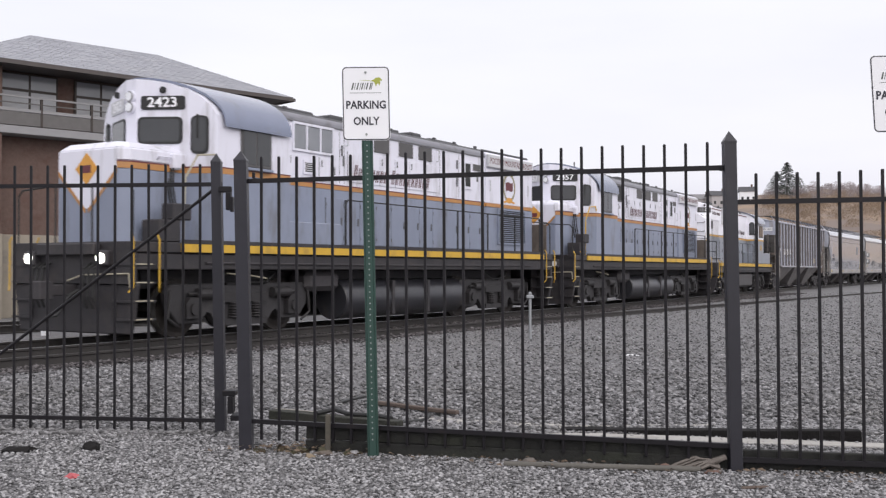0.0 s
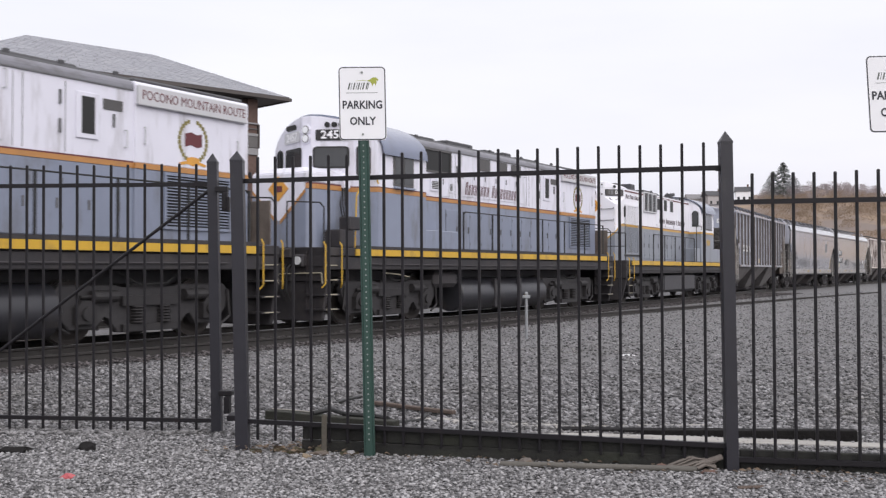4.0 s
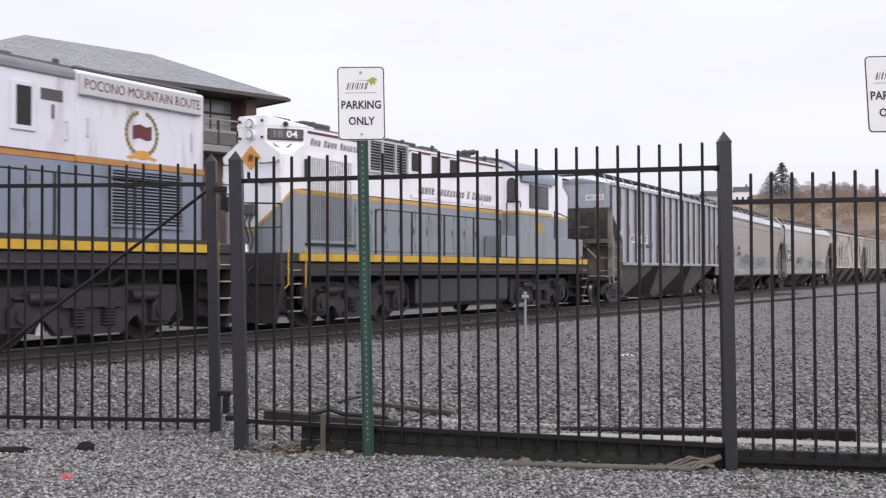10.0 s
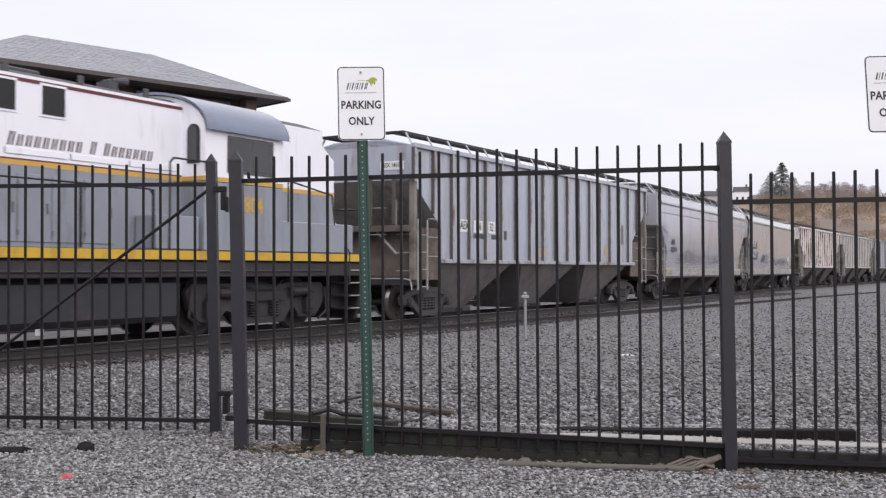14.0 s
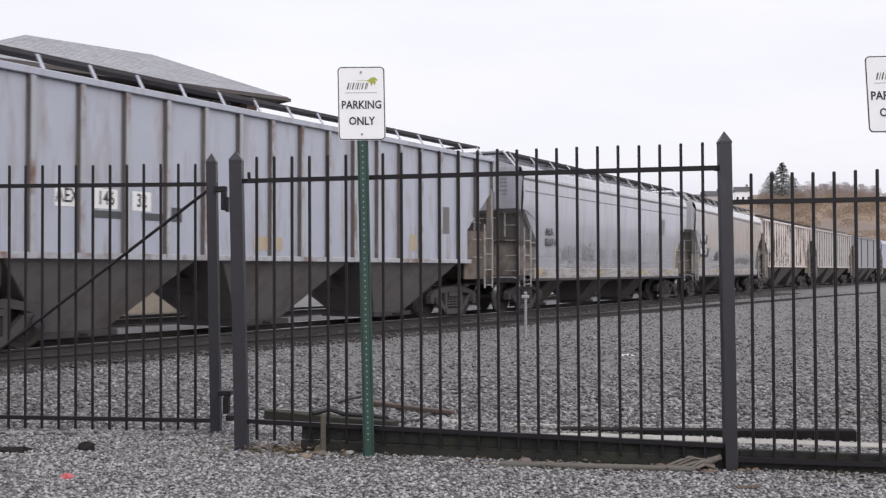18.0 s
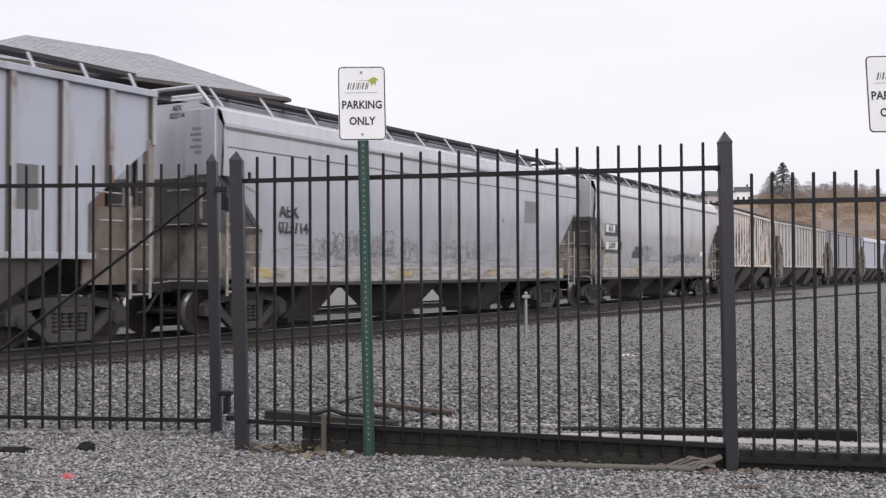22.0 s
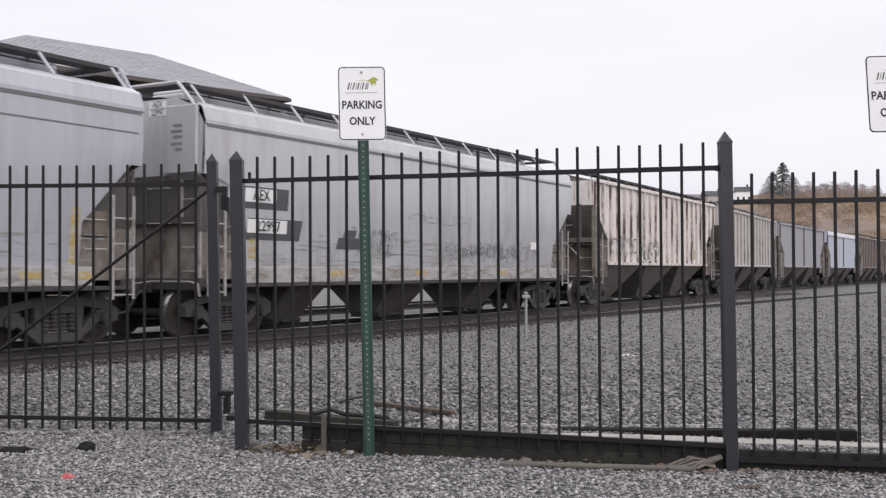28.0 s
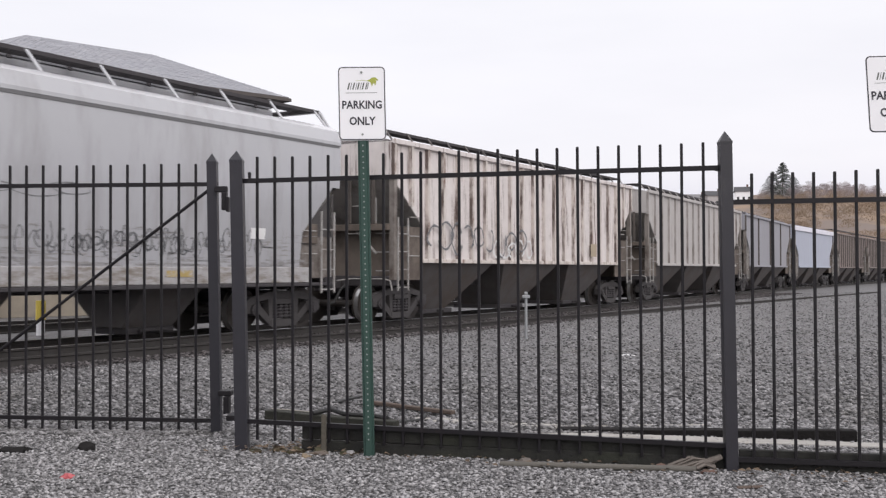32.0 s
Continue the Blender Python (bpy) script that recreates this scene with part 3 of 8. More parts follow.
# ---- parking signs ----
def parking_sign(m, lean, h_post, name="parking_sign"):
    thing = empty(name, m, "white parking sign on a green perforated steel post", "sign", "parking signs")
    bm = bmesh.new()
    prism(bm, [(-0.028, 0.0), (-0.028, 0.02), (-0.016, 0.02), (-0.012, -0.004), (0.012, -0.004), (0.016, 0.02), (0.028, 0.02), (0.028, 0.0), (0.02, 0.0), (0.016, -0.012), (-0.016, -0.012), (-0.02, 0.0)][::-1], "z", -0.1, h_post)
    for v in bm.verts:
        v.co.x *= 1.32
    post = part("post", bm, M_greenpost, thing)
    bm = bmesh.new()
    z = 0.12
    while z < h_post - 0.02:
        cyl(bm, (0, -0.0125, z), (0, -0.0145, z), 0.0055, 8)
        z += 0.0254 * 1.5
    tagged(part("punched_holes", bm, M_hole, post), kind="stuff")

    def plate(w, h, r, y0, y1, z):
        bm = bmesh.new()
        pts = []
        for cx, cz, a0 in ((w / 2 - r, h / 2 - r, 0), (-w / 2 + r, h / 2 - r, 90), (-w / 2 + r, -h / 2 + r, 180), (w / 2 - r, -h / 2 + r, 270)):
            for k in range(6):
                a = radians(a0 + 18 * k)
                pts.append((cx + r * math.cos(a), z + cz + r * math.sin(a)))
        prism(bm, pts, "y", y0, y1)
        return bm
    zc = h_post + 0.235 - 0.03
    back = part("panel_back", plate(0.322, 0.500, 0.030, -0.0165, -0.0145, zc), M_signwhite, thing)
    edge = part("black_border", plate(0.317, 0.495, 0.028, -0.0175, -0.0166, zc), M_signblack, thing)
    panel = part("sign_panel", plate(0.303, 0.481, 0.022, -0.0195, -0.0176, zc), M_signwhite, thing, "white sheet with black border and lettering")
    face = pose(0, -0.0197, 0, 90, 0, 0)
    letters("lettering", "PARKING", 0.076, Matrix.Translation((0, 0, zc - 0.012)) @ face, M_signblack, panel, squash=0.86, bold=0.022)
    letters("lettering", "ONLY", 0.076, Matrix.Translation((0, 0, zc - 0.122)) @ face, M_signblack, panel, squash=0.86, bold=0.022)
    bm = bmesh.new()
    for cx, wd in ((-0.094, 0.010), (-0.078, 0.004), (-0.060, 0.009), (-0.042, 0.004), (-0.028, 0.009), (-0.012, 0.004), (0.004, 0.009), (0.026, 0.008), (0.036, 0.005)):
        prism(bm, [(cx - wd / 2, zc + 0.094), (cx + wd / 2, zc + 0.094), (cx + wd / 2 + 0.012, zc + 0.140), (cx - wd / 2 + 0.012, zc + 0.140)], "y", -0.0205, -0.0197)
    box(bm, -0.11, 0.105, -0.0205, -0.0197, zc + 0.070, zc + 0.073)
    tagged(part("printed_mark", bm, M_logo_grey, panel), kind="stuff")
    bm = bmesh.new()
    prism(bm, [(0.030, zc + 0.152), (0.052, zc + 0.160), (0.072, zc + 0.174), (0.094, zc + 0.176), (0.112, zc + 0.160), (0.108, zc + 0.150), (0.097, zc + 0.157), (0.100, zc + 0.140), (0.092, zc + 0.118), (0.086, zc + 0.136), (0.076, zc + 0.130), (0.070, zc + 0.112), (0.064, zc + 0.134), (0.056, zc + 0.146)], "y", -0.0206, -0.0197)
    prism(bm, [(-0.05, zc + 0.152), (0.0, zc + 0.158), (0.030, zc + 0.1555), (0.030, zc + 0.1525), (0.0, zc + 0.155)], "y", -0.0206, -0.0197)
    part("printed_mark", bm, M_logo_green, panel)
    for zz in (0.21, -0.21):
        bm = bmesh.new()
        cyl(bm, (0, -0.0197, zc + zz), (0, -0.026, zc + zz), 0.008, 8)
        part("bolt", bm, M_hole, thing)
    sh = Matrix.Identity(4)
    sh[0][2] = lean
    for o in thing.children_recursive:
        o.data.transform(sh)
    return thing


# ---- the station building ----
M_brick = mat("red_brown_brick", (0.120, 0.078, 0.064), 0.85, 0, 0.25, 12, 0.3, 40, (0.09, 0.045, 0.035), 0.5, 0.7, (2, 2, 2))
M_slate = mat("slate_shingle", (0.27, 0.275, 0.30), 0.7, 0, 0.12, 6, 0.2, 30, (0.34, 0.34, 0.36), 0.50, 0.8, (1.0, 1.0, 1.0), per_island=0.07)
M_soffit = mat("dark_brown_soffit", (0.080, 0.069, 0.065), 0.7, 0, 0.15, 4)
M_concrete = mat("weathered_concrete", (0.29, 0.255, 0.205), 0.85, 0, 0.15, 5, 0.2, 30, (0.18, 0.165, 0.15), 0.5, 0.75, (1, 1, 1))
M_slab = mat("pale_slab_edge", (0.27, 0.265, 0.27), 0.8, 0, 0.12, 4, 0.1, 30, (0.22, 0.21, 0.20), 0.52, 0.75, (1, 1, 2))
M_balcony = mat("balcony_grey_panel", (0.125, 0.118, 0.115), 0.8, 0, 0.2, 5, 0.1, 30)
M_winframe = mat("brown_window_frame", (0.045, 0.035, 0.03), 0.6)
M_blind = mat("window_with_blind", (0.36, 0.365, 0.375), 0.2, 0, 0.1, 1.0)
M_officeglass = mat("office_glass", (0.27, 0.275, 0.29), 0.1, 0, 0.25, 0.6, spec=0.7)


def station():
    e, p = Vector((0.72, 0.694, 0)), Vector((-0.694, 0.72, 0))
    corner = Vector((-5.2, 35.0, 0))
    rz = math.atan2(e.y, e.x)
    # local: x runs along the eave towards its far corner (0 at that corner), y away from the tracks
    m = Matrix.Translation(corner) @ Matrix.Rotation(rz, 4, "Z")
    thing = empty("station_building", m, "two-storey brown brick station building with slate hip roof", "building")
    L, W, Z0, Z1 = 10.8, 6.6, 7.04, 8.52
    H = W / 2
    ov = 0.95
    # roof shell with a flared thin eave
    bm = bmesh.new()
    c = [bm.verts.new(v) for v in ((0, 0, Z0), (0, W, Z0), (-L, W, Z0), (-L, 0, Z0))]
    r = [bm.verts.new(v) for v in ((-H, H, Z1), (-L + H, H, Z1))]
    k = [bm.verts.new(v) for v in ((0, 0, Z0 - 0.10), (0, W, Z0 - 0.10), (-L, W, Z0 - 0.10), (-L, 0, Z0 - 0.10))]
    for f in ((c[0], c[1], r[0]), (c[1], c[2], r[1], r[0]), (c[2], c[3], r[1]), (c[3], c[0], r[0], r[1])):
        bm.faces.new(f)
    for i in range(4):
        bm.faces.new((c[i], c[(i + 1) % 4], k[(i + 1) % 4], k[i]))
    bm.faces.new(k[::-1])
    roof = part("roof", bm, M_soffit, thing, "grey slate hip roof with deep dark eaves")
    # rows of shingles on the two sides in view
    rng = random.Random(3)
    verts, faces = [], []

    def course(pa, pb, pc, pd, rows, width):
        """Shingles between the eave pa-pb and the ridge pd-pc."""
        for i in range(rows):
            f0, f1 = i / rows, min(1.0, (i + 1.25) / rows)
            a, b = pa.lerp(pd, f0), pb.lerp(pc, f0)
            a1, b1 = pa.lerp(pd, f1), pb.lerp(pc, f1)
            nrm = (b - a).cross(a1 - a).normalized()
            n = max(1, int((b - a).length / width))
            u = 0.0
            cuts = [0.0]
            while cuts[-1] < 1:
                cuts.append(min(1.0, cuts[-1] + rng.uniform(0.75, 1.3) / n))
            for u0, u1 in zip(cuts, cuts[1:]):
                u1 -= 0.04 / n
                i0 = len(verts)
                h = 0.010 + rng.uniform(0, 0.006)
                for q in (a.lerp(b, u0) + nrm * h, a.lerp(b, u1) + nrm * h, a1.lerp(b1, u1) + nrm * 0.004, a1.lerp(b1, u0) + nrm * 0.004, a.lerp(b, u0), a.lerp(b, u1)):
                    verts.append(q)
                faces.append((i0, i0 + 1, i0 + 2, i0 + 3))
                faces.append((i0 + 4, i0 + 5, i0 + 1, i0))
    V = Vector
    course(V((-L, 0, Z0)), V((0, 0, Z0)), V((-H, H, Z1)), V((-L + H, H, Z1)), 19, 0.30)
    course(V((0, 0, Z0)), V((0, W, Z0)), V((-H, H, Z1)), V((-H, H - 0.01, Z1)), 19, 0.30)
    course(V((-L, W, Z0)), V((-L, 0, Z0)), V((-L + H, H, Z1)), V((-L + H, H + 0.01, Z1)), 19, 0.30)
    me = bpy.data.meshes.new("shingles")
    me.from_pydata(verts, [], faces)
    me.materials.append(M_slate)
    sh = new("shingles", me)
    sh.parent = roof
    tagged(sh, kind="stuff")
    boxes("gutter", M_soffit, roof, (-L - 0.04, 0.04, -0.07, 0.0, Z0 - 0.13, Z0 - 0.03), (0.0, 0.07, -0.05, W, Z0 - 0.13, Z0 - 0.03))
    # walls: upper storey set back behind a gallery, brick piers between the windows
    x0, x1, y0 = -L + ov, -ov, ov
    boxes("wall", M_brick, thing, (x0, x1, y0 + 0.1, W - ov, -0.2, 5.05), (x0, x1, y0 + 0.28, W - ov, 5.05, Z0 - 0.1))
    boxes("plinth", M_concrete, thing, (x0 - 0.02, x1 + 0.02, y0 + 0.04, y0 + 0.12, -0.1, 2.26), bevel=0.01)
    boxes("gallery_slab", M_slab, thing, (x0, x1, y0 - 0.55, y0 + 0.4, 5.06, 5.28), bevel=0.01)
    boxes("gallery_panel", M_balcony, thing, (x0, x1, y0 - 0.55, y0 - 0.50, 5.30, 5.67), bevel=0.004)
    boxes("gallery_beam", M_slab, thing, (x0, x1, y0 - 0.565, y0 - 0.49, 5.68, 5.77), bevel=0.006)
    boxes("gallery_rail", M_slab, thing, (x0, x1, y0 - 0.55, y0 - 0.50, 6.08, 6.13))
    boxes("gallery_rail", M_balcony, thing, (x0, x1, y0 - 0.54, y0 - 0.51, 5.91, 5.94))
    bd = boxes("notice_board", M_signwhite, thing, (-5.41, -4.71, y0 - 0.60, y0 - 0.57, 5.82, 5.99), bevel=0.004, label="white board with dark lettering bars")
    tagged(boxes("lettering", M_winframe, bd, *[(-5.35 + 0.085 * k, -5.31 + 0.085 * k, y0 - 0.604, y0 - 0.60, 5.86, 5.95) for k in range(8) if k != 4]), kind="stuff")
    for xx in (x0 + 0.2, x1 - 0.2):
        boxes("brick_pier", M_brick, thing, (xx - 0.2, xx + 0.2, y0 - 0.5, y0 - 0.1, 2.265, Z0 - 0.12), bevel=0.01)
        boxes("pier_base", M_concrete, thing, (xx - 0.23, xx + 0.23, y0 - 0.53, y0 + 0.03, -0.2, 2.26), bevel=0.015)
    u = x0
    while u <= x1 + 0.01:
        boxes("gallery_post", M_winframe, thing, (u - 0.03, u + 0.03, y0 - 0.57, y0 - 0.49, 5.29, 6.08))
        u += (x1 - x0) / 6
    for a, b in ((-9.25, -7.58), (-7.07, -5.43), (-4.98, -3.58), (-3.13, -1.45)):
        mid = (a + b) / 2
        win = boxes("window", M_winframe, thing, (a, b, y0 + 0.20, y0 + 0.27, 5.40, 6.90), bevel=0.01)
        for c0, c1 in ((a + 0.06, mid - 0.035), (mid + 0.035, b - 0.06)):
            for z0, z1, mt in ((5.46, 6.37, M_blind), (6.45, 6.85, M_officeglass)):
                boxes("pane", mt, win, (c0, c1, y0 + 0.185, y0 + 0.199, z0, z1))
    return thing


# ---- running gear ----
def wheelset_mesh(r):
    bm = bmesh.new()
    cyl(bm, (0, -1.1, 0), (0, 1.1, 0), 0.08, 10)
    for k in (-1, 1):
        cyl(bm, (0, k * 0.69, 0), (0, k * 0.80, 0), r, 28)
        cyl(bm, (0, k * 0.665, 0), (0, k * 0.695, 0), r + 0.025, 28)
        cyl(bm, (0, k * 0.80, 0), (0, k * 0.815, 0), r - 0.08, 24, r - 0.16)
        cyl(bm, (0, k * 0.80, 0), (0, k * 0.86, 0), 0.14, 14)
        for a in range(5):
            c, s = math.cos(a * 1.2566), math.sin(a * 1.2566)
            cyl(bm, (c * r * 0.62, k * 0.80, s * r * 0.62), (c * r * 0.62, k * 0.825, s * r * 0.62), 0.05, 8)
    me = mesh_of("wheelset", bm, M_wheel)
    me.materials.append(M_tread)
    for f in me.polygons:
        if abs(f.normal.y) < 0.1 and 0.69 < abs(f.center.y) < 0.80 and math.hypot(f.center.x, f.center.z) > r - 0.03:
            f.material_index = 1
    return me


WHEEL_LOCO, WHEEL_CAR = wheelset_mesh(0.508), wheelset_mesh(0.42)


def truck(parent, x, base, r, frame_bm, me_wheel, mt_frame, mt_rest):
    """A two-axle truck at x under a vehicle: side frames, bolster, wheelsets that turn."""
    tr = part("truck", frame_bm[0][1], mt_rest, parent)
    tr.location = (x, 0, 0)
    for nm, bm in frame_bm[1:]:
        part(nm, bm, mt_frame if nm == "side_frame" else mt_rest, tr)
    for k in (-0.5, 0.5):
        w = new("wheelset", me_wheel)
        w.parent = tr
        w.location = (k * base, 0, r)
        WHEELSETS.append((w, r, (k * base, 0, r)))
    return tr


def loco_truck_bm(base):
    """The pieces of a locomotive truck: bolster, then side frames, journal boxes, springs and brake cylinders."""
    h = base / 2
    out = []
    bm = bmesh.new()
    box(bm, -0.3, 0.3, -1.0, 1.0, 0.62, 0.95)
    for k in (-1, 1):
        box(bm, k * 0.9 - 0.3, k * 0.9 + 0.3, -0.6, 0.6, 0.25, 0.85)
    out.append(("bolster", bm))
    for s in (-1, 1):
        bm = bmesh.new()
        y0, y1 = sorted((s * 0.98, s * 1.12))
        prism(bm, [(-h - 0.58, 0.78), (-h - 0.45, 0.94), (-0.7, 0.94), (-0.55, 0.88), (0.55, 0.88), (0.7, 0.94), (h + 0.45, 0.94), (h + 0.58, 0.78), (h + 0.5, 0.50), (h + 0.26, 0.24), (h - 0.26, 0.24), (h - 0.42, 0.46), (0.84, 0.42), (0.66, 0.17), (-0.66, 0.17), (-0.84, 0.42), (-h + 0.42, 0.46), (-h + 0.26, 0.24), (-h - 0.26, 0.24), (-h - 0.5, 0.50)], "y", y0, y1)
        bmesh.ops.bevel(bm, geom=bm.edges[:], offset=0.018, segments=1, affect="EDGES")
        out.append(("side_frame", bm))
        bm = bmesh.new()
        box(bm, -0.62, 0.62, min(s * 1.05, s * 1.2), max(s * 1.05, s * 1.2), 0.60, 0.76)
        box(bm, -0.60, 0.60, min(s * 1.05, s * 1.2), max(s * 1.05, s * 1.2), 0.18, 0.30)
        out.append(("spring_seat", bm))
        for k in (-1, 1):
            bm = bmesh.new()
            prism(bm, [(k * h - 0.19, 0.34), (k * h + 0.19, 0.34), (k * h + 0.19, 0.60), (k * h + 0.1, 0.70), (k * h - 0.1, 0.70), (k * h - 0.19, 0.60)], "y", s * 1.0, s * 1.24)
            cyl(bm, (k * h, s * 1.23, 0.50), (k * h, s * 1.28, 0.50), 0.11, 14)
            out.append(("journal_box", bm))
            bm = bmesh.new()
            cyl(bm, (k * (h - 0.62), s * 1.18, 0.76), (k * (h - 0.12), s * 1.18, 0.76), 0.10, 14)
            cyl(bm, (k * (h - 0.12), s * 1.18, 0.76), (k * (h + 0.1), s * 1.18, 0.76), 0.03, 8)
            out.append(("brake_cylinder", bm))
            bm = bmesh.new()
            lathe(bm, k * 0.30, s * 1.17, [(0.115 if i % 2 else 0.088, 0.30 + 0.025 * i) for i in range(13)], 10)
            out.append(("spring", bm))
            bm = bmesh.new()
            tube(bm, [(k * (h + 0.5), s * 1.16, 0.84), (k * (h + 0.56), s * 1.16, 0.35), (k * (h + 0.3), s * 1.16, 0.20)], 0.025)
            out.append(("sand_pipe", bm))
            bm = bmesh.new()
            prism(bm, [(k * (h - 0.62), 0.80), (k * (h - 0.50), 0.80), (k * (h - 0.48), 0.22), (k * (h - 0.56), 0.20)], "y", s * 0.70, s * 0.84)
            out.append(("brake_shoe", bm))
    return out


def car_truck_bm(base):
    """The pieces of a freight car truck: bolster, then side frames, springs, bearings and brake beams."""
    h = base / 2
    out = []
    bm = bmesh.new()
    box(bm, -0.2, 0.2, -1.08, 1.08, 0.54, 0.78)
    out.append(("bolster", bm))
    for s in (-1, 1):
        bm = bmesh.new()
        a, b = sorted((s * 0.96, s * 1.10))
        # an open truss: top bar, two pedestals, sloping arms, columns and the spring plank
        prism(bm, [(-h - 0.26, 0.55), (-h - 0.10, 0.65), (-0.45, 0.76), (0.45, 0.76), (h + 0.10, 0.65), (h + 0.26, 0.55), (h + 0.14, 0.52), (0.42, 0.63), (-0.42, 0.63), (-h - 0.14, 0.52)], "y", a, b)
        for k in (-1, 1):
            prism(bm, [(k * (h + 0.26), 0.55), (k * (h + 0.24), 0.36), (k * (h - 0.10), 0.36), (k * (h - 0.20), 0.55)][::k], "y", a - 0.004, b + 0.004)
            prism(bm, [(k * (h - 0.08), 0.40), (k * (h - 0.18), 0.53), (k * 0.33, 0.20), (k * 0.36, 0.08)][::k], "y", a + 0.006, b - 0.006)
            prism(bm, [(k * 0.33, 0.10), (k * 0.42, 0.10), (k * 0.46, 0.66), (k * 0.33, 0.66)][::k], "y", a + 0.003, b - 0.003)
        box(bm, -0.38, 0.38, a - 0.01, b + 0.03, 0.08, 0.22)
        a, b = sorted((s * 1.0, s * 1.14))
        box(bm, -0.31, 0.31, a, b, 0.52, 0.62)
        out.append(("side_frame", bm))
        for k in (-0.24, -0.08, 0.08, 0.24):
            bm = bmesh.new()
            lathe(bm, k, s * 1.06, [(0.072 if i % 2 else 0.052, 0.24 + 0.032 * i) for i in range(10)], 8)
            out.append(("spring", bm))
        for k in (-1, 1):
            bm = bmesh.new()
            cyl(bm, (k * h, s * 1.0, 0.42), (k * h, s * 1.17, 0.42), 0.11, 12)
            cyl(bm, (k * h, s * 1.17, 0.42), (k * h, s * 1.19, 0.42), 0.07, 10)
            out.append(("bearing", bm))
    for k in (-1, 1):
        bm = bmesh.new()
        box(bm, k * 0.34 - 0.06, k * 0.34 + 0.06, -0.75, 0.75, 0.36, 0.48)
        out.append(("brake_beam", bm))
    return out


def coupler(parent, x, d, tip):
    """A knuckle coupler and air hose at an end; d: -1 or 1, the way it points; tip: how far from the middle its knuckle reaches."""
    bm = bmesh.new()
    k = d * tip - d * 0.60
    a, b = sorted((x - d * 0.2, k + d * 0.42))
    box(bm, a, b, -0.09, 0.09, 0.76, 0.94)
    x = k
    prism(bm, [(x + d * 0.36, -0.16), (x + d * 0.60, -0.14), (x + d * 0.64, -0.02), (x + d * 0.52, 0.02), (x + d * 0.56, 0.15), (x + d * 0.40, 0.17)][::d], "z", 0.70, 1.0)
    part("coupler", bm, M_gear, parent, bevel=0.015)
    pipe("air_hose", M_brakehose, parent, [(x, -0.32, 0.85), (x + d * 0.2, -0.32, 0.75), (x + d * 0.38, -0.26, 0.45), (x + d * 0.55, -0.2, 0.42)], 0.028)


# ---- locomotives ----
def arch(hw, z0, zs, zt, n=10):
    """A cross-section (y, z): upright sides to zs, then an arch to zt."""
    pts = [(-hw, z0), (hw, z0)]
    for i in range(n + 1):
        a = math.pi * i / n
        pts.append((hw * math.cos(a), zs + (zt - zs) * math.sin(a) ** 0.9))
    return pts


def shoulder(hw, z0, z1, r=0.16):
    pts = [(-hw, z0), (hw, z0)]
    for i in range(6):
        a = radians(18 * i)
        pts.append((hw - r + r * math.cos(a), z1 - r + r * math.sin(a)))
    for i in range(6):
        a = radians(90 + 18 * i)
        pts.append((-hw + r + r * math.cos(a), z1 - r + r * math.sin(a)))
    return pts


def both(*b):
    """A box at the camera's side and its mirror on the far side."""
    x0, x1, y0, y1, z0, z1 = b
    return (b, (x0, x1, -y1, -y0, z0, z1))


def doors(parent, xs, w, hw, z0, z1, material, name="hood_door", handle=True):
    for sgn in (-1, 1):
        for x in xs:
            y0, y1 = sorted((sgn * hw, sgn * (hw + 0.018)))
            d = boxes(name, material, parent, (x, x + w, y0, y1, z0, z1), bevel=0.006)
            if sgn < 0:
                boxes("seam", M_seam, d, (x - 0.016, x - 0.004, -hw - 0.006, -hw - 0.001, z0, z1))
            if handle == "latch" and sgn < 0:
                boxes("latch", M_seam, d, (x + 0.05, x + 0.07, -hw - 0.034, -hw - 0.018, z1 - 0.2, z1 - 0.06))
            elif handle and sgn < 0:
                boxes("handle", M_seam, d, (x + w - 0.09, x + w - 0.07, -hw - 0.045, -hw - 0.018, (z0 + z1) / 2 - 0.08, (z0 + z1) / 2 + 0.08))
                for zz in (z0 + 0.1, z1 - 0.18):
                    boxes("hinge", M_seam, d, (x - 0.004, x + 0.014, -hw - 0.028, -hw - 0.018, zz, zz + 0.08))


def louvres(parent, x0, x1, y, z0, z1, n, mt_frame, mt_slat, name="louvre", d=0.05, mullions=0):
    """A framed bank of horizontal slats on the camera's side (y is the wall's face)."""
    fr = boxes(name, mt_frame, parent, (x0, x1, y - d, y, z1 - 0.05, z1), (x0, x1, y - d, y, z0, z0 + 0.05), (x0, x0 + 0.05, y - d, y, z0 + 0.05, z1 - 0.05), (x1 - 0.05, x1, y - d, y, z0 + 0.05, z1 - 0.05), *[(x0 + (x1 - x0) * i / (mullions + 1) - 0.025, x0 + (x1 - x0) * i / (mullions + 1) + 0.025, y - d, y, z0 + 0.05, z1 - 0.05) for i in range(1, mullions + 1)])
    boxes("backing", M_gasket, fr, (x0 + 0.05, x1 - 0.05, y - 0.012, y - 0.002, z0 + 0.05, z1 - 0.05))
    for i in range(n):
        z = z0 + 0.06 + (z1 - z0 - 0.12) * (i + 0.5) / n
        h = (z1 - z0 - 0.12) / n
        bm = bmesh.new()
        prism(bm, [(y - 0.012, z + h * 0.34), (y - d + 0.008, z + h * 0.05), (y - d + 0.002, z - h * 0.12), (y - 0.016, z + h * 0.22)], "x", x0 + 0.05, x1 - 0.05)
        part("slat", bm, mt_slat, fr)
    return fr


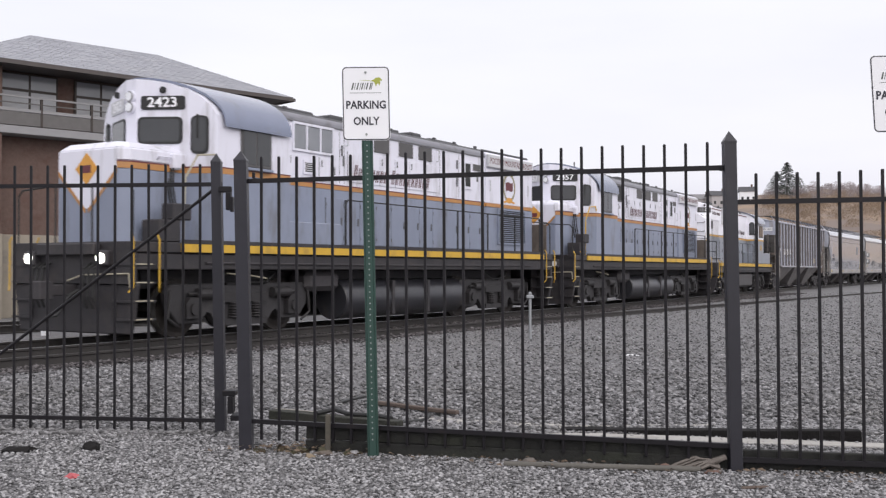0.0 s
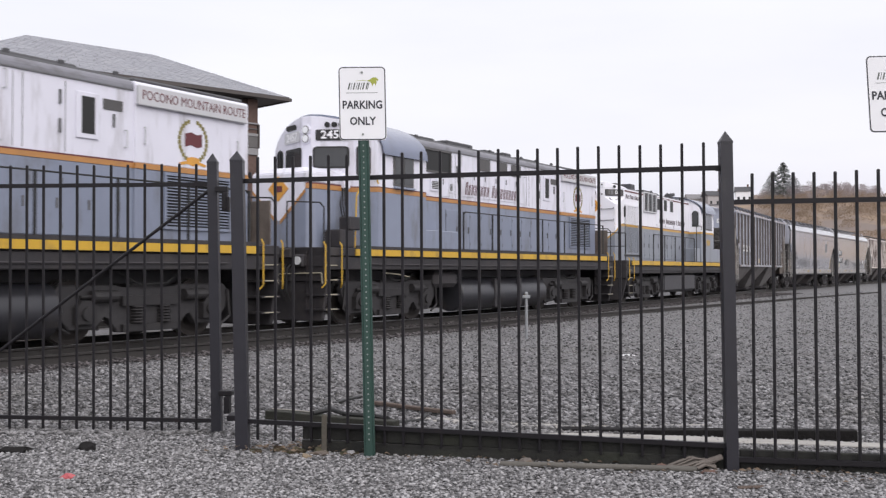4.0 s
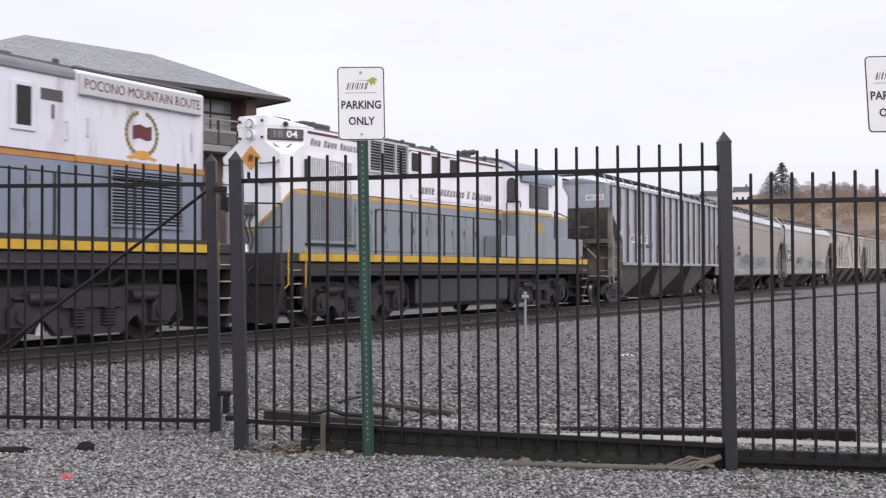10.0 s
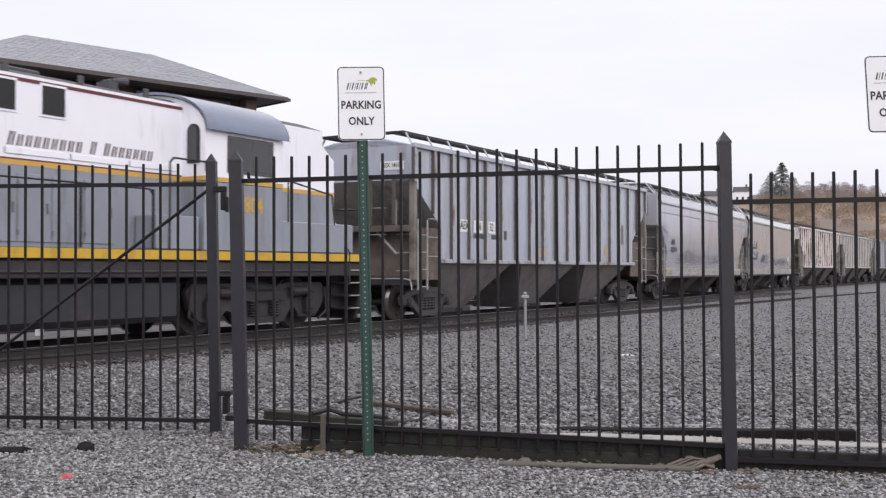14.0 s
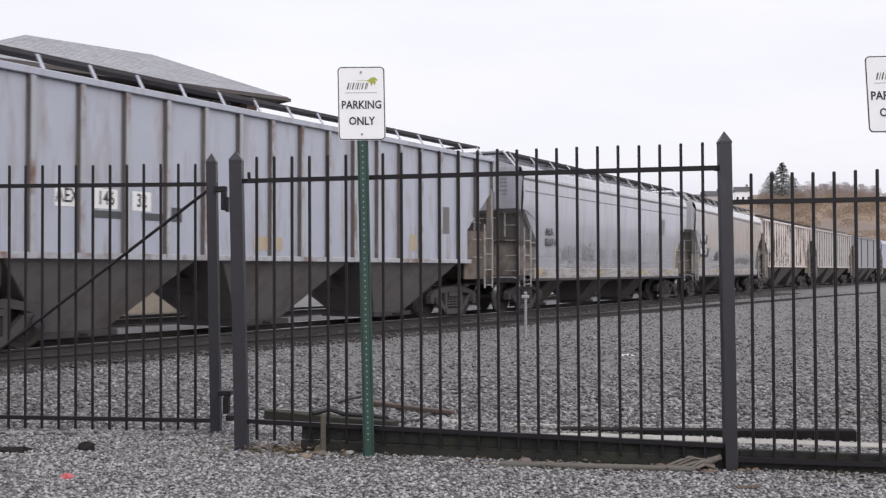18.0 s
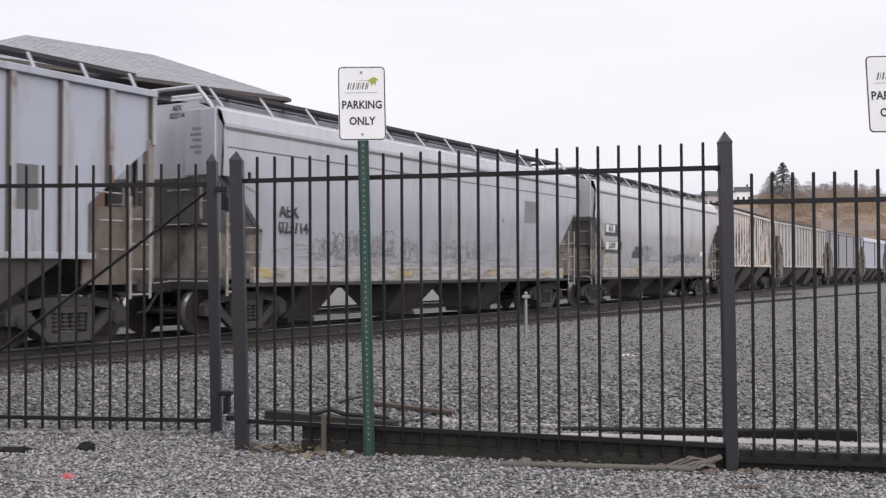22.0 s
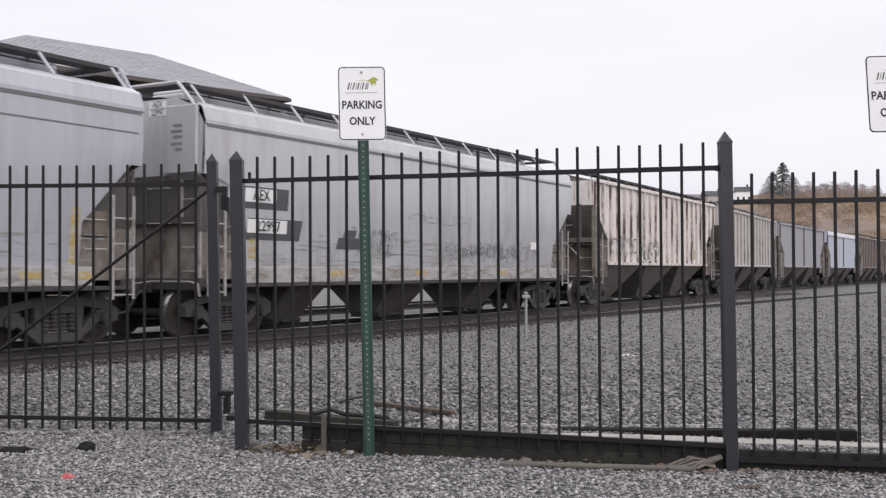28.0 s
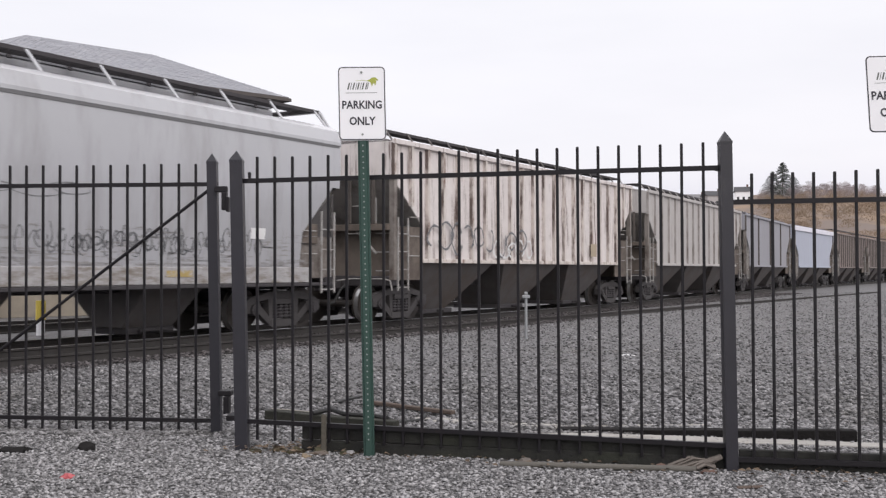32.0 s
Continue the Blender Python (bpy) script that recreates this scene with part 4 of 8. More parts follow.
def lettering_bars(parent, x0, x1, y, z0, z1, words, material, name="lettering"):
    """Upright bars in groups, one for each letter of a painted name."""
    total = sum(words) + (len(words) - 1) * 0.8
    step = (x1 - x0) / total
    x = x0
    sl = (z1 - z0) * 0.24
    for w in words:
        bm = bmesh.new()
        for i in range(w):
            zt = z0 + (z1 - z0) * (1.0 if i else 1.22)

            def bar(a, b, za, zb):
                f0, f1 = (za - z0) / (z1 - z0) * sl, (zb - z0) / (z1 - z0) * sl
                prism(bm, [(a + f0, za), (b + f0, za), (b + f1, zb), (a + f1, zb)], "y", y - 0.004, y)
            a, b, c, d = x + step * 0.07, x + step * 0.31, x + step * 0.50, x + step * 0.70
            bar(a, b, z0, zt)
            bar(c, d, z0, zt)
            x += step
        part(name, bm, material, parent)
        x += step * 0.8


def ladder_steps(parent, x0, x1, y, top, material):
    """Corner steps with two grab rails; y: the outer face, near side negative."""
    s = 1 if y > 0 else -1
    inner = y - s * 0.45
    a, b = sorted((y, inner))
    bm = bmesh.new()
    for i in range(4):
        z = 0.36 + (top - 0.36) * i / 4
        box(bm, x0, x1, a, b, z, z + 0.035)
    box(bm, x0, x1, inner - 0.01, inner + 0.01, 0.36, top)
    st = part("steps", bm, M_black, parent)
    for i in range(4):
        z = 0.36 + (top - 0.36) * i / 4
        boxes("step_edge", M_steptan, st, (x0 + 0.08, x1 - 0.08, min(y, y + s * 0.012), max(y, y + s * 0.012), z + 0.012, z + 0.032))
    for xx, k in ((x0 - 0.02, -1), (x1 + 0.02, 1)):
        pipe("grab_rail", material, parent, [(xx + k * 0.05, y, 0.82), (xx, y + s * 0.05, 0.90), (xx, y + s * 0.05, top + 0.12), (xx, y, top + 0.2)], 0.015)


def handrail(parent, x0, x1, y, z0, n, material=None, h=0.98):
    m = material or M_gasket
    bm = bmesh.new()
    tube(bm, [(x0, y, z0 + h - 0.1), (x0 + 0.08, y, z0 + h), (x1 - 0.08, y, z0 + h), (x1, y, z0 + h - 0.1)], 0.016)
    rail = part("handrail", bm, m, parent, smooth=True)
    for i in range(n):
        x = x0 + (x1 - x0) * i / (n - 1)
        boxes("stanchion", m, rail, (x - 0.022, x + 0.022, y - 0.013, y + 0.013, z0, z0 + h))


def under_details(th, x0, x1, z, n):
    """Walkway brackets and air pipes beneath the sill, on both sides."""
    for s in (-1, 1):
        for i in range(n):
            x = x0 + (x1 - x0) * i / (n - 1)
            bm = bmesh.new()
            vs = [(s * 1.45, z - 0.002), (s * 1.02, z - 0.002), (s * 1.02, z - 0.30)]
            prism(bm, vs, "x", x - 0.012, x + 0.012)
            part("walkway_bracket", bm, M_gear, th)
        pipe("air_pipe", M_gear, th, [(x0 + 0.3, s * 1.46, z - 0.16), (0.0, s * 1.46, z - 0.18), (x1 - 0.3, s * 1.46, z - 0.16)], 0.022)
        pipe("cable", M_brakehose, th, [(x0 + 1.2, s * 1.16, z - 0.32), (x0 + 1.6, s * 1.2, z - 0.52), (x0 + 2.2, s * 1.2, z - 0.50), (x0 + 2.5, s * 1.16, z - 0.34)], 0.018)
        pipe("cable", M_brakehose, th, [(x1 - 2.5, s * 1.16, z - 0.32), (x1 - 2.1, s * 1.2, z - 0.52), (x1 - 1.5, s * 1.2, z - 0.50), (x1 - 1.2, s * 1.16, z - 0.34)], 0.018)


def century_loco(u0, number, lit, screens, group):
    """A cab-forward road switcher with a low nose and a long hood. x runs towards the rear; the camera's side is -y."""
    th = empty("locomotive", pose(0, 0, 0), "white and grey diesel locomotive with a yellow sill stripe", "locomotive", group)
    Y = -0.93
    boxes("underframe", M_black, th, (-7.85, 7.85, -1.44, 1.44, 1.18, 1.46), (-7.0, 7.0, -0.6, 0.6, 0.85, 1.18), bevel=0.02)
    boxes("walkway", M_black, th, (-7.95, 7.95, -1.47, 1.47, 1.465, 1.64), bevel=0.015)
    pair("sill_stripe", M_yellow, th, (-6.9, 7.3, -1.502, -1.472, 1.480, 1.618), label="yellow painted sill edge")
    pair("walkway_edge", M_black, th, (-6.9, 7.3, -1.498, -1.476, 1.621, 1.690))
    # ends
    for d in (-1, 1):
        a, b = sorted((d * 7.95, d * 7.85))
        boxes("end_plate", M_black, th, (a, b, -1.45, 1.45, 0.95, 1.64), bevel=0.01)
        bm = bmesh.new()
        prism(bm, [(-1.35, 0.14), (1.35, 0.14), (1.5, 0.95), (-1.5, 0.95)], "x", d * 7.81, d * 7.91)
        part("pilot", bm, M_black, th, bevel=0.02)
        coupler(th, d * 7.85, d, 8.66)
        for y in (-1.46, 1.46):
            x0, x1 = sorted((d * 7.97, d * 7.45))
            ladder_steps(th, x0, x1, y, 1.55, M_yellow)
        for k in (-1, 1):
            pipe("end_rail", M_gasket, th, [(d * 7.90, k * 1.4, 1.64), (d * 7.90, k * 1.4, 2.45), (d * 7.90, k * 1.3, 2.55), (d * 7.90, k * 0.45, 2.60), (d * 7.90, k * 0.45, 1.64)], 0.016)
        for k in (-0.75, -0.62, -0.5, 0.5, 0.62, 0.75):
            pipe("control_hose", M_brakehose, th, [(d * 7.95, k, 1.30), (d * 8.11, k, 1.20), (d * 8.15, k * 1.02, 0.75), (d * 8.05, k * 1.05, 0.55)], 0.022)
        pipe("cut_lever", M_steptan, th, [(d * 7.97, -1.42, 0.90), (d * 7.98, -1.40, 1.12), (d * 8.0, -0.35, 1.10), (d * 8.02, 0.0, 1.0)], 0.014)
        boxes("anticlimber", M_black, th, (min(d * 7.95, d * 8.09), max(d * 7.95, d * 8.09), -0.7, 0.7, 1.42, 1.62), bevel=0.02)
    for y in (-0.88, 0.88):
        lamp = boxes("ditch_light", M_black, th, (-8.09, -7.94, y - 0.13, y + 0.13, 1.24, 1.50), bevel=0.03)
        bm = bmesh.new()
        cyl(bm, (-8.091, y, 1.37), (-8.115, y, 1.37), 0.085, 16)
        part("lens", bm, M_ditch if lit else M_lens, lamp, "lit white lamp" if lit else "")
    # nose
    bm = bmesh.new()
    low = [(-7.62, -0.72), (-7.45, -0.86), (-6.1, -0.93), (-6.1, 0.93), (-7.45, 0.86), (-7.62, 0.72)]
    prism(bm, low, "z", 1.64, 2.88)
    part("nose_lower", bm, M_greyblue, th, bevel=0.02)
    bm = bmesh.new()
    prism(bm, low, "z", 2.88, 2.98)
    part("nose_line", bm, M_orange, th)
    bm = bmesh.new()
    prism(bm, low, "z", 2.98, 3.005)
    part("nose_pinstripe", bm, M_maroon, th)
    bm = bmesh.new()
    prism(bm, low, "z", 3.005, 3.22)
    top = [(-7.50, -0.55), (-7.35, -0.66), (-6.1, -0.70), (-6.1, 0.70), (-7.35, 0.66), (-7.50, 0.55)]
    prism(bm, low, "z", 3.22, 3.34, top)
    nose = part("nose_upper", bm, M_white, th, bevel=0.02)
    bm = bmesh.new()
    prism(bm, [(-0.71, 3.20), (0.71, 3.20), (0.71, 2.88), (0.04, 2.22), (-0.04, 2.22), (-0.71, 2.88)], "x", -7.628, -7.62)
    vee = part("nose_chevron", bm, M_white, th)
    bm = bmesh.new()
    for s in (-1, 1):
        prism(bm, [(s * 0.71, 2.88), (s * 0.04, 2.22), (s * 0.04, 2.14), (s * 0.71, 2.80)], "x", -7.631, -7.62)
    part("chevron_line", bm, M_orange, vee)
    bm = bmesh.new()
    prism(bm, [(0, 2.62), (0.27, 2.89), (0, 3.16), (-0.27, 2.89)], "x", -7.642, -7.63)
    em = part("nose_emblem", bm, M_emblem, th, "orange diamond emblem")
    bm = bmesh.new()
    prism(bm, [(-0.11, 2.82), (0.11, 2.82), (0.11, 2.95), (-0.11, 2.95)], "x", -7.648, -7.642)
    part("emblem_mark", bm, M_maroon, em)
    pipe("nose_grab", M_white, th, [(-6.9, -0.8, 3.0), (-6.9, -0.95, 3.12), (-6.5, -0.97, 3.12), (-6.5, -0.9, 3.0)], 0.014)
    # cab: its front comes to a blunt point
    VX, CX, RX, HW = -6.66, -6.0, -4.0, 1.45

    def cab_x(y):
        return VX + (CX - VX) * min(1.0, max(0.0, (abs(y) - 0.12) / (HW - 0.12)))
    ring = arch(HW, 3.03, 3.70, 4.56, 14)
    bm = bmesh.new()
    ys = sorted({round(p[0], 4) for p in ring} | {-0.12, 0.12})

    def sec(zlo, zhi_of):
        prev = None
        for y in ys:
            col = (bm.verts.new((cab_x(y), y, zlo)), bm.verts.new((cab_x(y), y, zhi_of(y))), bm.verts.new((RX, y, zhi_of(y))), bm.verts.new((RX, y, zlo)))
            if prev:
                for i in range(4):
                    j = (i + 1) % 4
                    bm.faces.new((prev[i], prev[j], col[j], col[i]))
            else:
                bm.faces.new(col)
            prev = col
        bm.faces.new(prev[::-1])

    def ztop(y):
        return 3.70 + 0.86 * max(0.0, 1 - (y / HW) ** 2) ** 0.45
    sec(3.0, ztop)
    cab = part("cab", bm, M_white, th, "white cab with angled front windows")
    bm = bmesh.new()
    sec(1.64, lambda y: 2.88)
    part("cab_lower", bm, M_greyblue, th, bevel=0.01)
    bm = bmesh.new()
    sec(2.88, lambda y: 2.975)
    part("cab_line", bm, M_orange, th)
    bm = bmesh.new()
    sec(2.975, lambda y: 3.0)
    part("cab_pinstripe", bm, M_maroon, th)
    # curved roof sheet, its overhang past the sides
    bm = bmesh.new()
    yy = [1.53 * math.sin(radians(-90 + 180 * i / 18)) for i in range(19)]
    prev = None
    for y in yy:
        z = 3.74 + 0.85 * max(0.0, 1 - (y / 1.53) ** 2) ** 0.5
        col = [bm.verts.new((x, y, z + dz)) for x, dz in ((cab_x(y) + 0.10, 0.02), (-4.06 - 0.12 * (1 - (y / 1.53) ** 2), 0.02), (-4.06 - 0.12 * (1 - (y / 1.53) ** 2), -0.03), (cab_x(y) + 0.10, -0.03))]
        if prev:
            for i in range(4):
                bm.faces.new((prev[i], prev[(i + 1) % 4], col[(i + 1) % 4], col[i]))
        else:
            bm.faces.new(col)
        prev = col
    bm.faces.new(prev[::-1])
    part("cab_roof", bm, M_roofgrey, th, "curved grey sheet roof", smooth=True)

    def on_front(name, mt, y0, y1, z0, z1, proud, parent, thick=0.012, r=0.05):
        """A rounded panel on the angled front, between y0 and y1 measured across."""
        s = 1 if (y0 + y1) > 0 else -1
        pts = []
        w, h = abs(y1 - y0), z1 - z0
        cy, cz = (y0 + y1) / 2, (z0 + z1) / 2
        for dy, dz, a0 in ((w / 2 - r, h / 2 - r, 0), (-w / 2 + r, h / 2 - r, 90), (-w / 2 + r, -h / 2 + r, 180), (w / 2 - r, -h / 2 + r, 270)):
            for k in range(4):
                a = radians(a0 + 30 * k)
                pts.append((cy + dy + r * math.cos(a), cz + dz + r * math.sin(a)))
        bm = bmesh.new()
        lo = [bm.verts.new((cab_x(y) - proud, y, z)) for y, z in pts]
        hi = [bm.verts.new((cab_x(y) - proud - thick, y, z)) for y, z in pts]
        n = len(pts)
        bm.faces.new(lo)
        bm.faces.new(hi[::-1])
        for i in range(n):
            bm.faces.new((lo[i], lo[(i + 1) % n], hi[(i + 1) % n], hi[i]))
        return part(name, bm, mt, parent)
    for s in (-1, 1):
        g = on_front("windshield_gasket", M_gasket, s * 0.16, s * 0.88, 3.40, 3.88, 0.0, th, 0.02, 0.08)
        on_front("windshield", M_glass, s * 0.20, s * 0.84, 3.44, 3.84, 0.021, g, 0.004, 0.06)
        g = on_front("door_window_gasket", M_gasket, s * 1.02, s * 1.30, 3.22, 3.90, 0.0, th, 0.02, 0.09)
        on_front("door_window", M_glass, s * 1.05, s * 1.27, 3.26, 3.86, 0.021, g, 0.004, 0.07)
        g = on_front("number_board", M_gasket if s < 0 else M_boardgrey, s * 0.22, s * 0.92, 4.01, 4.25, 0.0, th, 0.03, 0.04)
        sl = (CX - VX) / (HW - 0.12)
        ang = math.atan(sl)
        yc = s * 0.57
        # faces the front: text runs across the slanted half, read from ahead
        right = Vector((sl * (1 if s > 0 else -1), 1, 0)).normalized() * -1
        up = Vector((0, 0, 1))
        nrm = right.cross(up)
        mm = Matrix(((right.x, up.x, nrm.x, cab_x(yc) - 0.034), (right.y, up.y, nrm.y, yc), (0, 1, 0, 4.13), (0, 0, 0, 1)))
        letters("number", number, 0.245, mm, M_signwhite, g, squash=1.12, bold=0.02)
        bm = bmesh.new()
        for k in ((0.57,) if not screens else (0.45, 0.59, 0.73)):
            cyl(bm, (cab_x(k), s * k, 4.355), (cab_x(k) - 0.05, s * k, 4.355), 0.06, 14)
        part("class_lamp", bm, M_gasket, th)
    for z in (4.06, 4.25):
        bm = bmesh.new()
        cyl(bm, (VX + 0.03, 0, z), (VX - 0.05, 0, z), 0.115, 18)
        hl = part("headlight", bm, M_white, th, smooth=True)
        bm = bmesh.new()
        cyl(bm, (VX - 0.05, 0, z), (VX - 0.062, 0, z), 0.092, 18)
        rim = part("rim", bm, M_louvre, hl)
        bm = bmesh.new()
        cyl(bm, (VX - 0.062, 0, z), (VX - 0.068, 0, z), 0.078, 18)
        part("lens", bm, M_lens, hl)
    for s in (-1, 1):
        y0, y1 = sorted((s * 1.45, s * 1.475))
        w = boxes("side_window", M_louvre, th, (-5.42, -4.58, y0, y1, 3.05, 3.88), bevel=0.006)
        a, b = sorted((s * 1.476, s * 1.480))
        boxes("pane", M_glass, w, (-5.37, -5.03, a, b, 3.10, 3.83))
        boxes("pane", M_glass, w, (-4.98, -4.63, a, b, 3.10, 3.83))
        boxes("armrest", M_greyblue, th, (-5.42, -4.58, min(s * 1.45, s * 1.53), max(s * 1.45, s * 1.53), 2.99, 3.04), bevel=0.01)
        boxes("battery_box", M_greyblue, th, (-5.9, -2.3, min(s * 0.94, s * 1.42), max(s * 0.94, s * 1.42), 1.645, 2.12), bevel=0.015)
    pipe("cab_handrail", M_yellow if screens else M_steptan, th, [(-6.75, -1.36, 1.64), (-6.70, -1.36, 2.75), (-6.45, -1.40, 3.16), (-6.05, -1.44, 3.20), (-6.02, -1.46, 3.05)], 0.018)
    boxes("step_light_box", M_black, th, (-7.05, -6.62, -1.44, -1.15, 2.02, 2.30), bevel=0.02)
    boxes("sand_box", M_black, th, (-7.35, -6.85, -1.42, -1.0, 1.645, 2.02), bevel=0.02)
    bell = boxes("bell_bracket", M_white, th, (-6.62, -6.42, -1.02, -0.84, 2.92, 3.20), bevel=0.03)
    for k in (-0.98, -0.92, -0.86):
        pipe("hose", M_brakehose, bell, [(-6.60, k, 2.95), (-6.66, k - 0.05, 2.6), (-6.62, k - 0.1, 2.2)], 0.018)
    for s in (-1, 1):
        wp = on_front("wiper", M_gasket, s * 1.12, s * 1.15, 3.50, 3.92, 0.027, th, 0.012, 0.01)
    # hood
    for nm, z0, z1, mt in (("hood_lower", 1.64, 2.88, M_greyblue),):
        boxes(nm, mt, th, (-4.0, 4.8, -0.93, 0.93, z0, z1), bevel=0.01)
    boxes("hood_line", M_orange, th, (-3.99, 4.8, -0.936, 0.936, 2.88, 2.965))
    boxes("hood_pinstripe", M_maroon, th, (-3.99, 4.8, -0.938, 0.938, 2.965, 2.99))
    bm = bmesh.new()
    prism(bm, shoulder(0.93, 2.99, 4.36), "x", -3.99, 4.8)
    part("hood_upper", bm, M_white, th)
    bm = bmesh.new()
    prism(bm, [(-0.86, 4.34), (0.86, 4.34), (0.80, 4.40), (-0.80, 4.40)], "x", -3.98, 4.8)
    part("hood_roof", bm, M_hoodroof, th, "dark sooty hood roof")
    bm = bmesh.new()
    prism(bm, shoulder(0.938, 4.17, 4.368), "x", -3.985, 4.79)
    part("roof_edge", bm, M_hoodedge, th, "grey hood roof edge")
    pair("drip_rail", M_seam, th, (-3.9, 4.75, -0.955, -0.935, 4.165, 4.185))
    for x0, x1, h in ((-3.6, -2.2, 0.10), (-1.6, -0.2, 0.14), (0.5, 1.1, 0.10), (1.6, 2.1, 0.13), (2.5, 3.9, 0.08)):
        boxes("roof_hatch", M_hoodroof, th, (x0, x1, -0.62, 0.62, 4.40, 4.40 + h), bevel=0.03)
    bm = bmesh.new()
    cyl(bm, (1.85, 0.1, 4.5), (1.85, 0.1, 4.63), 0.20, 14, 0.17)
    part("exhaust_outlet", bm, M_hoodroof, th, smooth=True)
    # radiator end
    boxes("radiator_lower", M_greyblue, th, (4.8, 7.62, -0.97, 0.97, 1.64, 2.88), bevel=0.02)
    boxes("radiator_line", M_orange, th, (4.8, 7.63, -0.976, 0.976, 2.88, 2.97))
    bm = bmesh.new()
    prism(bm, shoulder(0.97, 2.97, 4.34, 0.08), "x", 4.8, 7.62)
    part("radiator_upper", bm, M_white, th, bevel=0.015)
    boxes("radiator_roof", M_hoodroof, th, (4.85, 7.6, -0.85, 0.85, 4.335, 4.42), bevel=0.03)
    bd = boxes("name_board", M_boardgrey, th, (4.8, 7.5, -1.055, -0.975, 3.93, 4.27), bevel=0.015, label="pale grey board with dark red lettering")
    letters("lettering", "POCONO MOUNTAIN ROUTE", 0.235, pose(6.15, -1.057, 4.10, 90, 0, 0), M_maroon, bd, squash=0.80)
    bd2 = boxes("name_board", M_boardgrey, th, (4.9, 7.6, 0.975, 1.055, 3.93, 4.27), bevel=0.015)
    louvres(th, 5.43, 7.10, -0.97, 1.88, 2.86, 16, M_greyblue, M_greyblue)
    # wreath and flag mark
    bm = bmesh.new()
    for i in range(26):
        cx, cz = 6.15 + 0.34 * math.cos(radians(110 + 320 * i / 25)), 3.46 + 0.36 * math.sin(radians(110 + 320 * i / 25))
        box(bm, cx - 0.035, cx + 0.035, -0.975, -0.97, cz - 0.035, cz + 0.035)
    wr = tagged(part("painted_wreath", bm, M_wreath, th), kind="stuff")
    bm = bmesh.new()
    prism(bm, [(5.80, 3.06), (5.98, 3.10), (6.00, 3.16), (6.10, 3.18), (6.20, 3.18), (6.30, 3.16), (6.32, 3.10), (6.50, 3.06), (6.44, 3.02), (6.30, 3.05), (6.15, 3.02), (6.0, 3.05), (5.86, 3.02)], "y", -0.977, -0.97)
    part("painted_ribbon", bm, M_emblem, wr)
    bm = bmesh.new()
    prism(bm, [(5.95, 3.58), (6.10, 3.62), (6.25, 3.58), (6.37, 3.61), (6.37, 3.38), (6.25, 3.35), (6.10, 3.39), (5.95, 3.35)], "y", -0.976, -0.97)
    part("painted_flag", bm, M_maroon, wr)
    # windows and vents under the roof edge
    sc = louvres(th, -3.32, -1.95, -0.93, 3.58, 4.17, 0, M_louvre if screens else M_white, M_louvre, "screen", 0.035, 0 if screens else 2)
    if not screens:
        for k in range(3):
            boxes("pane", M_officegrey, sc, (-3.26 + 0.455 * k, -2.88 + 0.455 * k, -0.95, -0.944, 3.64, 4.11))
    for x0 in (-0.42, 0.60, 1.46):
        fr = boxes("vent", M_louvre, th, (x0, x0 + 0.60, -0.95, -0.93, 3.82, 4.15), bevel=0.005)
    boxes("grille_small", M_louvre, th, (4.15, 4.55, -0.945, -0.93, 3.78, 3.95))
    w = boxes("engine_window", M_white, th, (3.60, 4.05, -0.96, -0.93, 3.26, 4.0), bevel=0.01)
    boxes("opening", M_gasket, w, (3.70, 3.96, -0.965, -0.96, 3.34, 3.93))
    louvres(th, -2.97, -2.53, -0.93, 3.13, 3.42, 4, M_white, M_boardgrey, "small_vent", 0.03)
    louvres(th, -2.08, -1.83, -0.93, 3.14, 3.40, 4, M_white, M_boardgrey, "small_vent", 0.03)
    doors(th, [-3.45, -2.42], 0.42, 0.93, 3.02, 3.52, M_white, "upper_door", "latch")
    doors(th, [-2.2 + 0.615 * i for i in range(11)], 0.60, 0.93, 1.72, 2.70, M_greyblue)
    doors(th, [-1.42 + 0.62 * i for i in range(6)], 0.6, 0.93, 3.08, 3.74, M_white, "upper_door", "latch")
    for x in (-1.72, -1.55, 2.45, 2.62, 3.4):
        boxes("panel_seam", M_seam, th, (x, x + 0.012, -0.934, -0.929, 3.02, 4.12))
    for x, z in ((-1.66, 3.62), (-1.6, 3.40), (3.28, 3.75), (3.28, 3.3), (4.35, 3.5)):
        boxes("grab_iron", M_seam, th, (x, x + 0.03, -0.965, -0.93, z, z + 0.22))
    lettering_bars(th, -1.25, 1.92, -0.950, 3.14, 3.41, (8, 10), M_maroonletter)
    for s in (-1, 1):
        handrail(th, -2.2, 7.1, s * 1.45, 1.645, 7)
    bm = bmesh.new()
    for y in (-0.85, 0.85):
        cyl(bm, (-1.9, y, 0.56), (3.1, y, 0.56), 0.43, 22)
    tank = part("fuel_tank", bm, M_tank, th, bevel=0.03, smooth=True)
    for xx in (-0.2, 1.3):
        boxes("tank_strap", M_black, tank, (xx, xx + 0.1, -1.29, -1.2, 0.2, 0.95))
    pair("air_reservoir", M_gear, th, (-3.2, -2.1, -1.25, -0.7, 0.75, 1.15), bevel=0.1)
    under_details(th, -6.6, 6.8, 1.46, 14)
    pipe("sand_pipe", M_steptan, th, [(-5.6, -1.3, 1.12), (-5.0, -1.32, 1.08), (-4.5, -1.3, 1.02)], 0.014)
